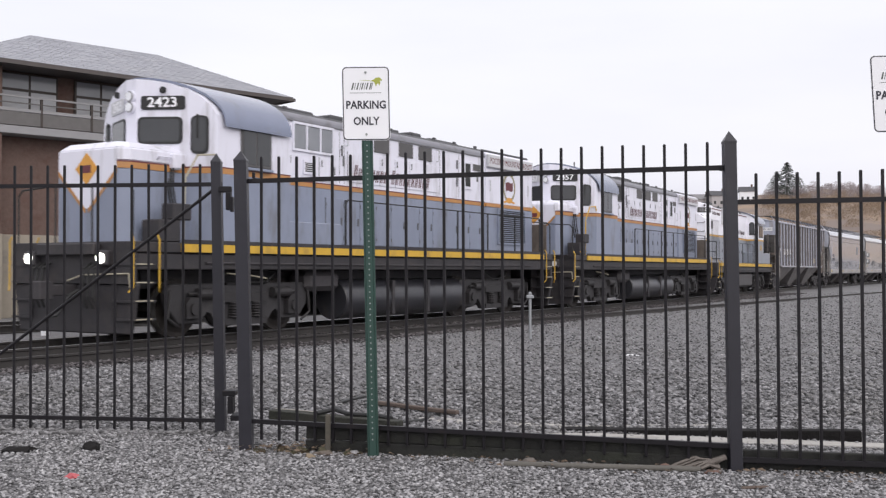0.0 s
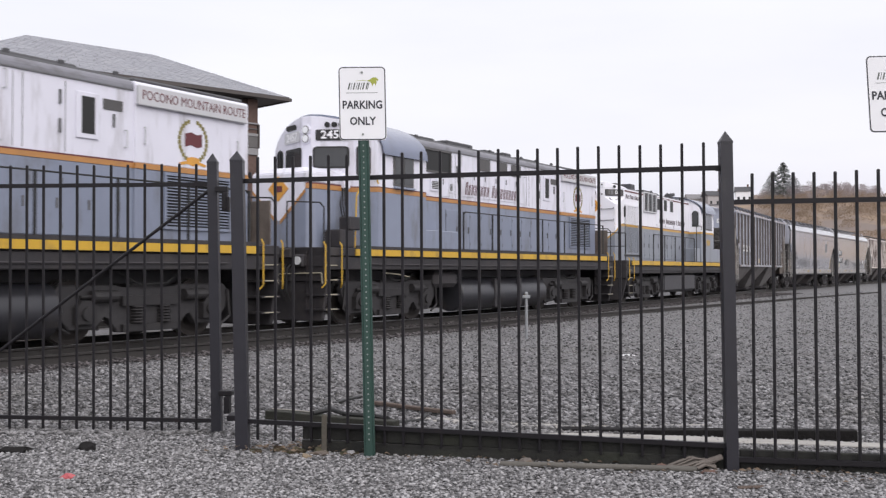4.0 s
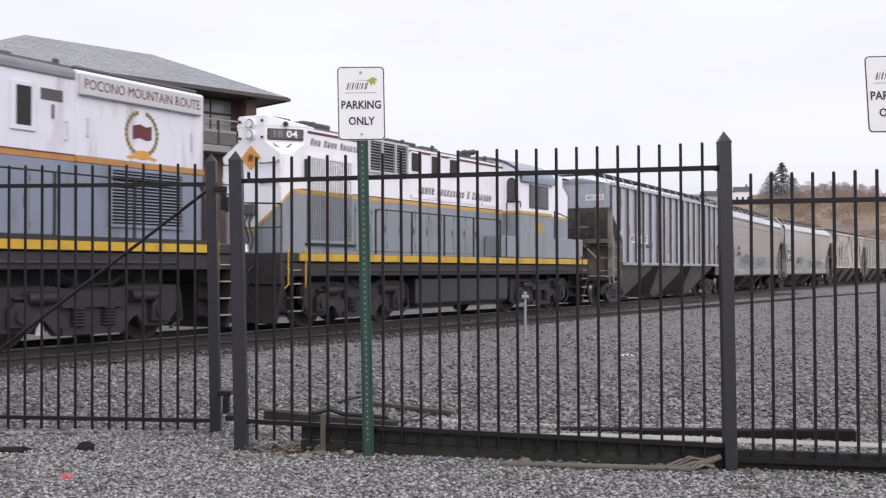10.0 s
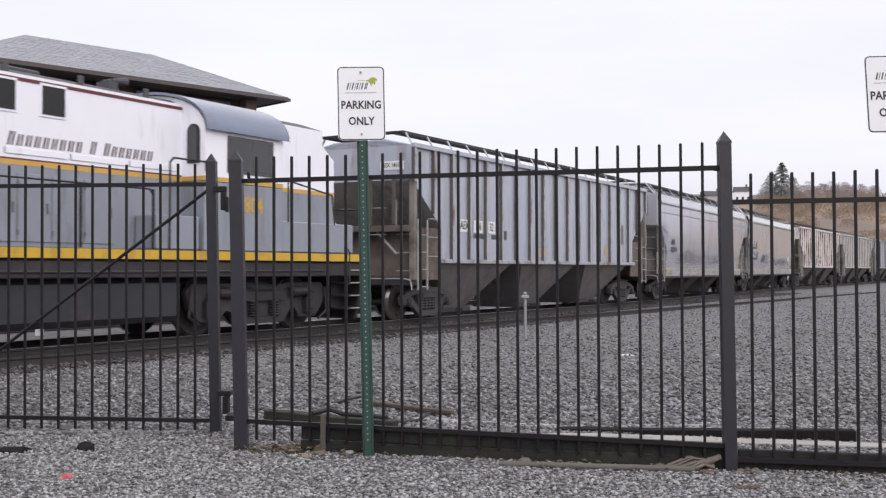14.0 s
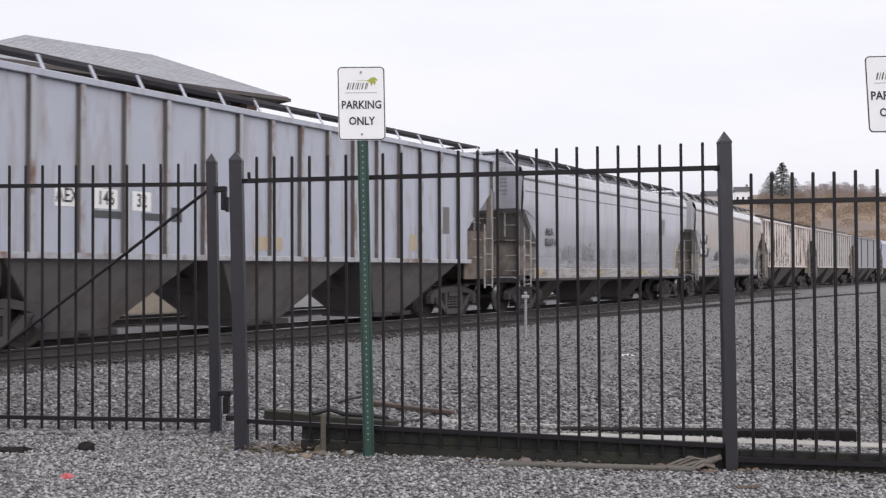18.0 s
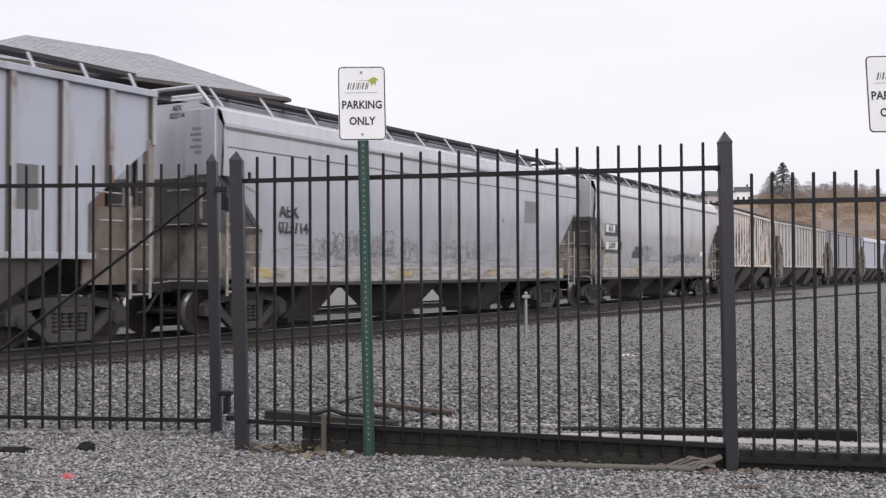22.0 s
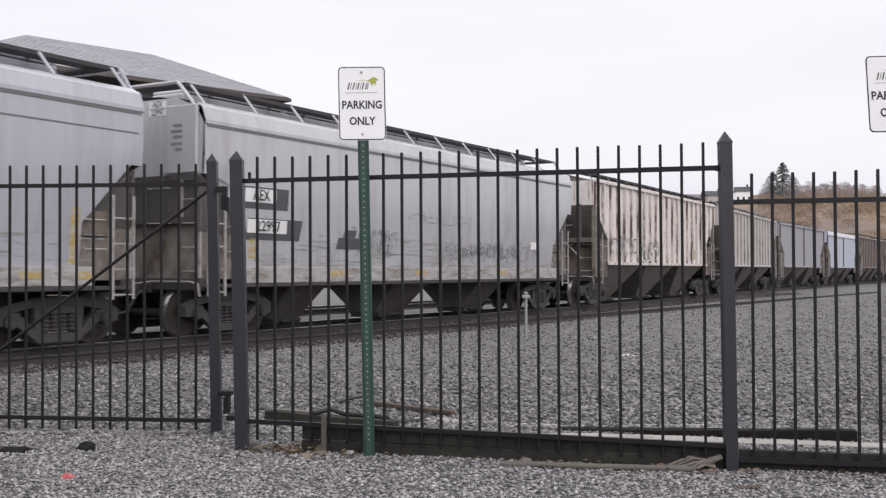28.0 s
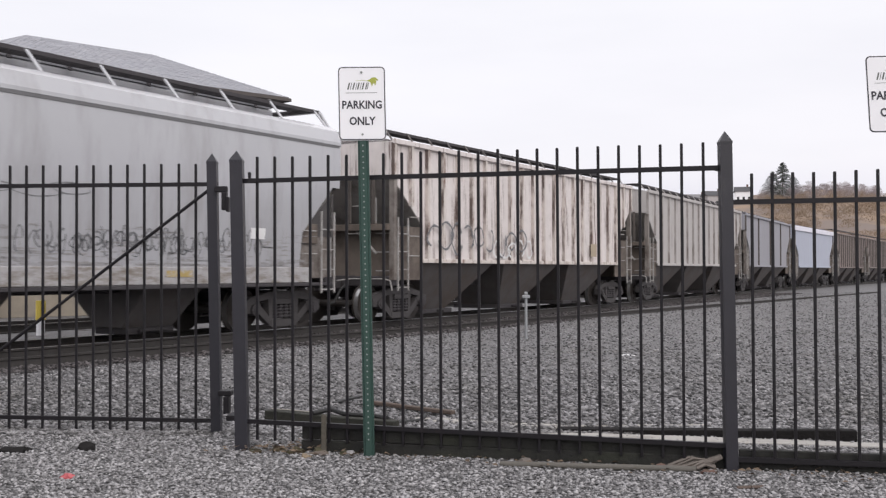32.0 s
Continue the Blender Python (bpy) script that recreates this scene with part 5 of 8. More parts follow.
    for x, z in ((-3.55, 3.2), (-1.5, 3.85), (2.3, 3.85), (4.6, 3.2), (5.0, 3.3), (7.3, 3.3)):
        pipe("grab_iron", M_boardgrey, th, [(x, -0.93, z), (x, -1.0, z), (x, -1.0, z + 0.28), (x, -0.93, z + 0.28)], 0.012)
    for x in (-3.4, -1.9, -0.7, 0.45, 1.4, 2.4, 3.4, 4.5):
        boxes("lifting_lug", M_hoodroof, th, (x, x + 0.10, -0.80, -0.74, 4.36, 4.47), bevel=0.01)
    for d in (-1, 1):
        truck(th, d * 4.97, 2.74, 0.508, loco_truck_bm(2.74), WHEEL_LOCO, M_locoframe, M_darkgear)
    boxes("end_guard", M_tanplate, th, (7.86, 7.90, -1.30, -0.55, 1.66, 2.50), bevel=0.01, label="rusty brown guard panel at the rear platform")
    if screens:
        pipe("aerial", M_gasket, th, [(-5.0, -0.3, 4.52), (-5.0, -0.3, 4.76)], 0.022, 8)
    VEHICLES.append((th, u0, 4.97))
    return th


def high_hood_loco(u0, group):
    """An older road switcher running long hood first, with its cab and a high short hood at the rear."""
    th = empty("locomotive", pose(0, 0, 0), "white and grey diesel locomotive running long hood first", "locomotive", group)
    boxes("underframe", M_black, th, (-7.5, 7.5, -1.44, 1.44, 1.05, 1.33), (-6.4, 6.4, -0.6, 0.6, 0.8, 1.05), bevel=0.02)
    boxes("walkway", M_black, th, (-7.6, 7.65, -1.47, 1.47, 1.335, 1.515), bevel=0.015)
    pair("sill_stripe", M_yellow, th, (-7.1, 7.36, -1.502, -1.472, 1.355, 1.505), label="yellow painted sill edge")
    for d in (-1, 1):
        a, b = sorted((d * 7.62, d * 7.5))
        boxes("end_plate", M_black, th, (a, b, -1.45, 1.45, 0.9, 1.51), bevel=0.01)
        bm = bmesh.new()
        prism(bm, [(-1.25, 0.14), (1.25, 0.14), (1.45, 0.9), (-1.45, 0.9)], "x", d * 7.46, d * 7.58)
        part("pilot", bm, M_black, th, bevel=0.02)
        coupler(th, d * 7.45, d, 7.74 if d < 0 else 8.4)
        for y in (-1.46, 1.46):
            x0, x1 = sorted((d * 7.45, d * 6.95))
            ladder_steps(th, x0, x1, y, 1.42, M_yellow if d < 0 else M_gear)
        for k in (-1, 1):
            rl = pipe("end_rail", M_gasket, th, [(d * 7.55, k * 1.4, 1.5), (d * 7.55, k * 1.4, 2.45), (d * 7.55, k * 0.4, 2.5), (d * 7.55, k * 0.4, 1.5)], 0.018)
            pipe("mid_rail", M_gasket, rl, [(d * 7.55, k * 1.4, 2.0), (d * 7.55, k * 0.4, 2.0)], 0.014)
        for k in (-0.75, -0.6, -0.45, 0.45, 0.6, 0.75):
            pipe("control_hose", M_brakehose, th, [(d * 7.6, k, 1.25), (d * 7.78, k, 1.15), (d * 7.80, k * 1.02, 0.7), (d * 7.7, k * 1.05, 0.5)], 0.022)

    # the long hood: full width below, its upper corners notched back for the number boards
    XF, XC = -6.80, -6.16
    low = [(-6.62, -0.9), (2.7, -0.9), (2.7, 0.9), (-6.62, 0.9), (XF, 0.76), (XF, -0.76)]
    high = [(XC, -0.9), (2.7, -0.9), (2.7, 0.9), (XC, 0.9), (XF, 0.35), (XF, -0.35)]

    def band(z0, z1, mt, nm, proud=0.0):
        bm = bmesh.new()
        prism(bm, [(x - (proud if x < 0 else 0), y + (proud if y > 0 else -proud)) for x, y in low], "z", z0, z1)
        return part(nm, bm, mt, th)
    band(1.515, 2.74, M_greylight, "hood_lower")
    band(2.74, 2.82, M_gold, "hood_line", 0.003)
    band(2.82, 2.845, M_maroon, "hood_pinstripe", 0.004)
    bm = bmesh.new()
    prism(bm, low, "z", 2.845, 3.52)
    prism(bm, low, "z", 3.52, 3.80, high)
    prism(bm, high, "z", 3.80, 4.10)
    bmesh.ops.remove_doubles(bm, verts=bm.verts[:], dist=0.0005)
    bm.normal_update()
    bmesh.ops.delete(bm, geom=[f for f in bm.faces if abs(f.normal.z) > 0.9 and 3.5 < f.calc_center_median().z < 3.9], context="FACES_ONLY")
    part("hood_upper", bm, M_brightwhite, th)
    bm = bmesh.new()
    camber = [(-0.88, 4.06), (0.88, 4.06), (0.62, 4.20), (0.25, 4.28), (-0.25, 4.28), (-0.62, 4.20)]
    prism(bm, camber, "x", -5.85, 2.7)
    part("hood_roof", bm, M_hoodroof, th, "dark sooty hood roof")
    bm = bmesh.new()
    ring = [(XC, -0.9, 4.16), (-5.85, -0.9, 4.13), (-5.85, 0.9, 4.13), (XC, 0.9, 4.16), (XF, 0.35, 4.34), (XF, -0.35, 4.34)]
    lo = [bm.verts.new((x, y, 4.10)) for x, y, z in ring]
    hi = [bm.verts.new(p) for p in ring]
    tip = bm.verts.new((-5.85, 0, 4.35))
    bm.faces.new(lo[::-1])
    for i in range(6):
        j = (i + 1) % 6
        bm.faces.new((lo[i], lo[j], hi[j], hi[i]))
        bm.faces.new((hi[i], hi[j], tip))
    part("hood_roof_front", bm, M_brightwhite, th, bevel=0.02)
    pair("roof_edge_line", M_maroon, th, (-6.1, 2.7, -0.912, -0.898, 4.00, 4.05))
    bm = bmesh.new()
    prism(bm, [(-0.76, 3.11), (0.76, 3.11), (0.76, 2.54), (0.03, 2.02), (-0.03, 2.02), (-0.76, 2.54)], "x", XF - 0.014, XF - 0.005)
    ch = part("hood_chevron", bm, M_brightwhite, th)
    bm = bmesh.new()
    for k in (-1, 1):
        prism(bm, [(k * 0.76, 2.54), (k * 0.02, 2.013), (k * 0.02, 1.95), (k * 0.76, 2.475)], "x", XF - 0.012, XF - 0.004)
    part("chevron_line", bm, M_gold, ch)
    for s in (-1, 1):
        # the white sweeps up round the corners, edged with a gold line
        for mt, nm, dz, k in ((M_brightwhite, "corner_sweep", 0.0, 0.014), (M_gold, "sweep_line", -0.065, 0.011)):
            bm = bmesh.new()
            o = Vector((-0.6, s * 0.8, 0)) * k
            a, b = Vector((XF, s * 0.76, 0)) + o, Vector((-6.62, s * 0.90, 0)) + o
            vs = [bm.verts.new((*a.lerp(b, f).xy, z)) for f, z in ((0, 2.54 + dz), (0.5, 2.68 + dz), (0.85, 2.77 + dz), (1.0, 2.80 + dz), (1.0, 2.86), (0, 2.86))]
            bm.faces.new(vs)
            part(nm, bm, mt, ch)
            bm = bmesh.new()
            y = s * (0.90 + k)
            vs = [bm.verts.new((x, y, z)) for x, z in ((-6.63, 2.80 + dz), (-6.50, 2.825 + dz), (-6.36, 2.835 + dz), (-6.30, 2.86 + 0.6 * dz), (-6.63, 2.86))]
            bm.faces.new(vs)
            part(nm, bm, mt, ch)
        d = Vector((XC - XF, s * 0.55, 0)).normalized()
        nrm = Vector((-abs(d.y), s * abs(d.x), 0))
        a, b = Vector((XF, s * 0.35, 0)), Vector((XC, s * 0.90, 0))
        c = a.lerp(b, 0.5)
        lamp = bmesh.new()
        cyl(lamp, (*c.xy, 4.155), (*(c + nrm * 0.03).xy, 4.155), 0.075, 16)
        lp = part("class_lamp", lamp, M_brightwhite, th)
        lamp = bmesh.new()
        cyl(lamp, (*(c + nrm * 0.03).xy, 4.155), (*(c + nrm * 0.05).xy, 4.155), 0.055, 16)
        part("lens", lamp, M_gasket, lp)
        # number board in a rounded frame
        q = [a + d * 0.05 + nrm * k for k in (0.003, 0.04)] + [b - d * 0.05 + nrm * k for k in (0.04, 0.003)]
        bm = bmesh.new()
        prism(bm, [(p.x, p.y) for p in q], "z", 3.83, 4.06)
        g = part("number_board", bm, M_gasket, th, "dark number board with grey unlit digits and white ones", bevel=0.015)
        q = [a + d * 0.08 + nrm * k for k in (0.04, 0.045)] + [b - d * 0.08 + nrm * k for k in (0.045, 0.04)]
        bm = bmesh.new()
        prism(bm, [(p.x, p.y) for p in q], "z", 3.85, 4.04)
        part("board_face", bm, M_louvre, g)
        right = d * (-1 if s > 0 else 1)
        up = Vector((0, 0, 1))
        rn = right.cross(up)
        # the first two digits are greyed to paint them as unlit
        for text, f, mt in (("18", -0.17, M_placard), ("04", 0.13, M_signwhite)):
            cc = c + nrm * 0.048 + right * f
            mm = Matrix(((right.x, 0, rn.x, cc.x), (right.y, 0, rn.y, cc.y), (0, 1, 0, 3.945), (0, 0, 0, 1)))
            letters("number", text, 0.20, mm, mt, g, squash=1.15, bold=0.015)
        # grab irons on the front and the curved one below the number board
        for z in (3.34, 2.94):
            pipe("nose_grab", M_gasket, th, [(XF, s * 0.26, z + 0.03), (XF - 0.05, s * 0.26, z), (XF - 0.05, s * 0.72, z + 0.01), (XF, s * 0.72, z + 0.06)], 0.012)
        q0, q1 = a.lerp(b, 0.18), a.lerp(b, 0.62)
        o = nrm * 0.14
        pipe("curved_grab", M_gasket, th, [(*(q0.lerp(q1, f) + o).xy, 3.74 - 0.36 * f * (1 - f)) for f in (0, 0.2, 0.4, 0.6, 0.8, 1.0)], 0.012)
        for y, z in ((0.29, 3.86), (0.29, 4.20)):
            boxes("hook", M_gasket, th, (XF - 0.04, XF, s * y - 0.02, s * y + 0.02, z, z + 0.045))
    boxes("door_latch", M_gasket, th, (-6.22, -6.15, -0.96, -0.90, 3.08, 3.46), bevel=0.015)
    bm = bmesh.new()
    prism(bm, [(0, 3.215), (0.255, 3.47), (0, 3.725), (-0.255, 3.47)], "x", XF - 0.02, XF - 0.008)
    em = part("hood_emblem", bm, M_emblem, th, "orange diamond emblem plate")
    bm = bmesh.new()
    for k in range(4):
        c0, c1 = math.cos(0.785 * k), math.sin(0.785 * k)
        prism(bm, [(-0.085 * c0 - 0.012 * c1, 3.47 - 0.085 * c1 + 0.012 * c0), (-0.085 * c0 + 0.012 * c1, 3.47 - 0.085 * c1 - 0.012 * c0), (0.085 * c0 + 0.012 * c1, 3.47 + 0.085 * c1 - 0.012 * c0), (0.085 * c0 - 0.012 * c1, 3.47 + 0.085 * c1 + 0.012 * c0)], "x", XF - 0.024 - 0.001 * k, XF - 0.0205)
    part("emblem_mark", bm, M_maroon, em)
    for z in (3.945, 4.165):
        bm = bmesh.new()
        cyl(bm, (XF, 0, z), (XF - 0.07, 0, z), 0.115, 18)
        hl = part("headlight", bm, M_brightwhite, th, smooth=True)
        bm = bmesh.new()
        cyl(bm, (XF - 0.07, 0, z), (XF - 0.08, 0, z), 0.098, 18)
        part("rim", bm, M_louvre, hl)
        bm = bmesh.new()
        cyl(bm, (XF - 0.08, 0, z), (XF - 0.088, 0, z), 0.080, 18)
        part("lens", bm, M_lens, hl)
    # cable box, bell and pipes before the nose
    jb = boxes("junction_box", M_louvre, th, (XF - 0.13, XF - 0.02, -0.16, 0.18, 2.30, 2.52), bevel=0.015)
    for k in (-0.1, 0.02, 0.12):
        pipe("cable", M_brakehose, jb, [(XF - 0.1, k, 2.30), (XF - 0.16, k + 0.02, 2.12), (XF - 0.12, k - 0.06, 1.8), (XF - 0.25, k - 0.08, 1.53)], 0.02)
    bm = bmesh.new()
    lathe(bm, XF - 0.32, -0.14, [(0.085, 1.54), (0.08, 1.57), (0.062, 1.63), (0.05, 1.68), (0.02, 1.71)], 14)
    part("bell", bm, M_galvbell, th, "polished metal bell", smooth=True)
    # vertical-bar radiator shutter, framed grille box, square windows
    fr = boxes("shutter_frame", M_brightwhite, th, (-6.08, -4.52, -0.93, -0.90, 3.50, 3.56), (-6.08, -6.05, -0.918, -0.90, 2.83, 3.50), (-4.57, -4.52, -0.918, -0.90, 2.83, 3.50))
    # black strips paint the shadow lines beside and below the shutter
    boxes("shutter_shadow_strip", M_gasket, fr, (-6.112, -6.082, -0.912, -0.90, 1.76, 3.52), (-6.16, -4.44, -0.955, -0.90, 1.69, 1.735))
    boxes("shutter_frame", M_greylight, th, (-6.08, -6.05, -0.918, -0.90, 1.80, 2.83), (-4.57, -4.52, -0.918, -0.90, 1.80, 2.83), (-6.08, -4.52, -0.94, -0.90, 1.74, 1.80))
    boxes("backing", M_gasket, fr, (-6.05, -4.57, -0.905, -0.902, 1.80, 3.50))
    for i in range(18):
        x = -6.015 + 0.0805 * i
        boxes("bar", M_brightwhite, fr, (x, x + 0.040, -0.918, -0.906, 2.83, 3.50))
        boxes("bar", M_gold, fr, (x, x + 0.040, -0.918, -0.906, 2.74, 2.828))
        boxes("bar", M_greylight, fr, (x, x + 0.040, -0.918, -0.906, 1.80, 2.738))
    gr = louvres(th, -3.95, -2.30, -0.90, 3.38, 4.14, 10, M_boardgrey, M_shutter, "radiator_grille", 0.07, 2)
    for x0 in (-2.09, -1.16, -0.26):
        w = boxes("window", M_brightwhite, th, (x0 - 0.04, x0 + 0.46, -0.915, -0.90, 3.51, 4.03), bevel=0.006)
        boxes("pane", M_gasket, w, (x0, x0 + 0.42, -0.922, -0.915, 3.55, 3.99))
    lettering_bars(th, -1.78, 2.02, -0.902, 3.03, 3.20, (5, 9, 1, 7), M_letter)
    lettering_bars(th, -6.02, -4.25, -0.902, 3.76, 3.885, (3, 4, 6), M_letter)
    doors(th, [-4.4 + 0.62 * i for i in range(9)], 0.60, 0.90, 1.60, 2.62, M_greylight)
    doors(th, [-2.1, -0.9, 0.3, 1.5], 1.1, 0.90, 2.90, 3.0, M_brightwhite, "access_panel", False)
    pair("side_box", M_greylight, th, (1.6, 2.6, -1.42, -0.92, 1.52, 2.10), 0.02)
    pair("side_box", M_greylight, th, (4.85, 7.18, -1.42, -0.92, 1.52, 2.12), 0.02)
    # cab
    boxes("cab_lower", M_greylight, th, (2.7, 4.82, -1.45, 1.45, 1.515, 2.74), bevel=0.02)
    boxes("cab_line", M_gold, th, (2.695, 4.825, -1.455, 1.455, 2.74, 2.82))
    bm = bmesh.new()
    prism(bm, arch(1.45, 2.82, 3.62, 4.32, 14), "x", 2.7, 4.82)
    cab = part("cab", bm, M_brightwhite, th, "white cab with a curved roof")
    bm = bmesh.new()
    yy = [1.55 * math.sin(radians(-90 + 180 * i / 16)) for i in range(17)]
    prev = None
    for y in yy:
        z = 3.66 + 0.70 * max(0.0, 1 - (y / 1.55) ** 2) ** 0.5
        col = [bm.verts.new((x, y, z + dz)) for x, dz in ((2.64, 0.02), (4.90, 0.02), (4.90, -0.03), (2.64, -0.03))]
        if prev:
            for i in range(4):
                bm.faces.new((prev[i], prev[(i + 1) % 4], col[(i + 1) % 4], col[i]))
        else:
            bm.faces.new(col)
        prev = col
    bm.faces.new(prev[::-1])
    part("cab_roof", bm, M_roofgrey, th, "curved grey sheet roof", smooth=True)
    for s in (-1, 1):
        y0, y1 = sorted((s * 1.45, s * 1.475))
        w = boxes("side_window", M_louvre, th, (3.26, 4.52, y0, y1, 2.92, 3.58), bevel=0.006)
        a, b = sorted((s * 1.476, s * 1.480))
        boxes("pane", M_glass, w, (3.31, 3.86, a, b, 2.97, 3.54))
        boxes("pane", M_glass, w, (3.91, 4.47, a, b, 2.97, 3.54))
        for nm, mt, k, xa, xb in (("cab_front_window", M_gasket, 0.0, 2.672, 2.70), ("pane", M_glass, 0.035, 2.664, 2.672)):
            w0, w1, h0, h1 = 1.05 + k, 1.33 - k, 3.05 + k, 3.74 - k
            r = (w1 - w0) / 2
            pts = [(s * w0, h0), (s * w1, h0)] + [(s * (w0 + r + r * math.cos(radians(15 * i))), h1 - r + r * math.sin(radians(15 * i))) for i in range(13)]
            bm = bmesh.new()
            prism(bm, pts, "x", xa, xb)
            wg = part(nm, bm, mt, th if nm != "pane" else wg)
    letters("number", "1804", 0.42, pose(3.89, -1.454, 2.35, 90, 0, 0), M_yellow, th, squash=0.82, bold=0.015)
    # short hood
    rear_low = [(4.83, -0.9), (7.20, -0.9), (7.36, -0.76), (7.36, 0.76), (7.20, 0.9), (4.83, 0.9)]
    rear_high = [(4.83, -0.9), (6.80, -0.9), (7.36, -0.35), (7.36, 0.35), (6.80, 0.9), (4.83, 0.9)]
    for nm, z0, z1, mt, pr in (("short_hood_lower", 1.52, 2.74, M_greylight, 0.0), ("short_hood_line", 2.74, 2.82, M_gold, 0.003)):
        bm = bmesh.new()
        prism(bm, [(x + (pr if x > 7 else 0), y + (pr if y > 0 else -pr)) for x, y in rear_low], "z", z0, z1)
        part(nm, bm, mt, th)
    bm = bmesh.new()
    prism(bm, rear_low, "z", 2.82, 3.50)
    prism(bm, rear_low, "z", 3.50, 3.78, rear_high)
    prism(bm, rear_high, "z", 3.78, 4.09)
    part("short_hood_upper", bm, M_brightwhite, th)
    bm = bmesh.new()
    prism(bm, rear_high, "z", 4.092, 4.24, [(x - (0.25 if x > 5 else 0), y * 0.55) for x, y in rear_high])
    part("short_hood_roof", bm, M_hoodroof, th, bevel=0.01)
    pipe("cab_rail", M_gasket, th, [(1.87, -1.45, 1.52), (1.87, -1.45, 2.98), (1.95, -1.45, 3.06), (2.72, -1.45, 3.06), (2.72, -1.45, 2.9)], 0.018)
    for x0, x1, h, w in ((-6.25, -5.7, 0.10, 0.16), (-5.6, -4.65, 0.07, 0.42), (-2.5, -1.2, 0.03, 0.5), (-0.6, 0.2, 0.05, 0.3)):
        boxes("roof_hatch", M_hoodroof, th, (x0, x1, -w, w, 4.22, 4.29 + h), bevel=0.03)
    boxes("exhaust_outlet", M_hoodroof, th, (-3.40, -2.85, -0.25, 0.25, 4.24, 4.50), bevel=0.02)
    bm = bmesh.new()
    for k, l in ((-0.12, 0.30), (0.0, 0.36), (0.12, 0.26)):
        cyl(bm, (1.5, -0.35 + k, 4.38), (1.5 + l, -0.35 + k, 4.40), 0.03, 10, 0.08)
    box(bm, 1.4, 1.6, -0.5, -0.2, 4.18, 4.36)
    part("horn", bm, M_hoodroof, th)
    for s in (-1, 1):
        handrail(th, -4.4, 1.5, s * 1.45, 1.52, 5)
    pipe("handrail", M_gasket, th, [(5.0, -1.44, 2.1), (5.0, -1.44, 2.9), (6.4, -1.44, 2.7), (6.5, -1.44, 2.1)], 0.017)
    boxes("fuel_tank", M_tank, th, (-2.3, 2.4, -1.25, 1.25, 0.30, 1.06), bevel=0.10)
    under_details(th, -6.3, 6.4, 1.33, 12)
    for x in (-5.7, -3.6, -2.2, -0.8, 0.6, 2.0):
        boxes("lifting_lug", M_hoodroof, th, (x, x + 0.10, -0.72, -0.66, 4.14, 4.30), bevel=0.01)
    for d in (-1, 1):
        truck(th, d * 4.6, 2.84, 0.508, loco_truck_bm(2.84), WHEEL_LOCO, M_locoframe, M_darkgear)
    VEHICLES.append((th, u0, 4.6))
    return th


# ---- hopper cars ----
def end_details(th, half, d, zs):
    """One end of a hopper car: end sill, posts, ladders, brake gear and the dark slope sheet below the end wall; d: -1 or 1."""
    xe = d * (half - 0.05)
    boxes("end_sill", M_gear, th, (min(xe, xe - d * 0.25), max(xe, xe - d * 0.25), -1.45, 1.45, 0.82, 1.04), bevel=0.015)
    for y in (-1.40, 1.40):
        lad = bmesh.new()
        for k in (0.0, 0.42):
            box(lad, xe - d * 0.04 - 0.02, xe - d * 0.04 + 0.02, y - (k if y > 0 else -k) - 0.02, y - (k if y > 0 else -k) + 0.02, 2.1 if k else 0.95, zs + 0.3)
        z = 1.15
        while z < zs - 0.1:
            a, b = sorted((y, y - (0.42 if y > 0 else -0.42)))
            box(lad, xe - d * 0.06 - 0.012, xe - d * 0.06 + 0.012, a, b, z, z + 0.024)
            z += 0.42
        part("end_ladder", lad, M_ladder, th)
        s = 1 if y > 0 else -1
        lad = bmesh.new()
        yo = s * 1.53
        for k in (0.10, 0.52):
            xx = xe - d * k
            box(lad, xx - 0.018, xx + 0.018, min(yo, yo + s * 0.03), max(yo, yo + s * 0.03), 0.72, 2.35)
        z = 0.78
        while z < 2.35:
            a, b = sorted((xe - d * 0.10, xe - d * 0.52))
            box(lad, a, b, yo + s * 0.01 - 0.012, yo + s * 0.01 + 0.012, z, z + 0.024)
            z += 0.40
        part("side_ladder", lad, M_ladder, th)
        for k, z in enumerate((1.50, 1.95, 2.38)):
            x0 = xe - d * (0.62 + 0.04 * k)
            pipe("grab_iron", M_ladder, th, [(x0, s * 1.45, z), (x0, s * 1.52, z), (x0 - d * 0.42, s * 1.52, z), (x0 - d * 0.42, s * 1.45, z)], 0.013)
        for z in (2.0, 2.62):
            pipe("grab_iron", M_ladder, th, [(xe - d * 0.02, s * 0.72, z), (xe + d * 0.06, s * 0.72, z), (xe + d * 0.06, s * 0.25, z), (xe - d * 0.02, s * 0.25, z)], 0.013)
    coupler(th, xe, d, half + 0.72)
    pipe("uncoupling_lever", M_ladder, th, [(xe + d * 0.02, d * 1.46, 0.72), (xe + d * 0.03, d * 1.42, 0.94), (xe + d * 0.10, d * 1.30, 0.98), (xe + d * 0.12, d * 0.40, 0.98), (xe + d * 0.30, d * 0.16, 0.94)], 0.016, 6)
    if d > 0:
        bm = bmesh.new()
        cyl(bm, (xe - 0.05, 0.55, 2.6), (xe + 0.02, 0.55, 2.6), 0.26, 18)
        part("brake_wheel", bm, M_gear, th)


def car_trucks(th, u0, reach):
    for d in (-1, 1):
        truck(th, d * reach, 1.78, 0.42, car_truck_bm(1.78), WHEEL_CAR, M_truckframe, M_gear)
    VEHICLES.append((th, u0, reach))


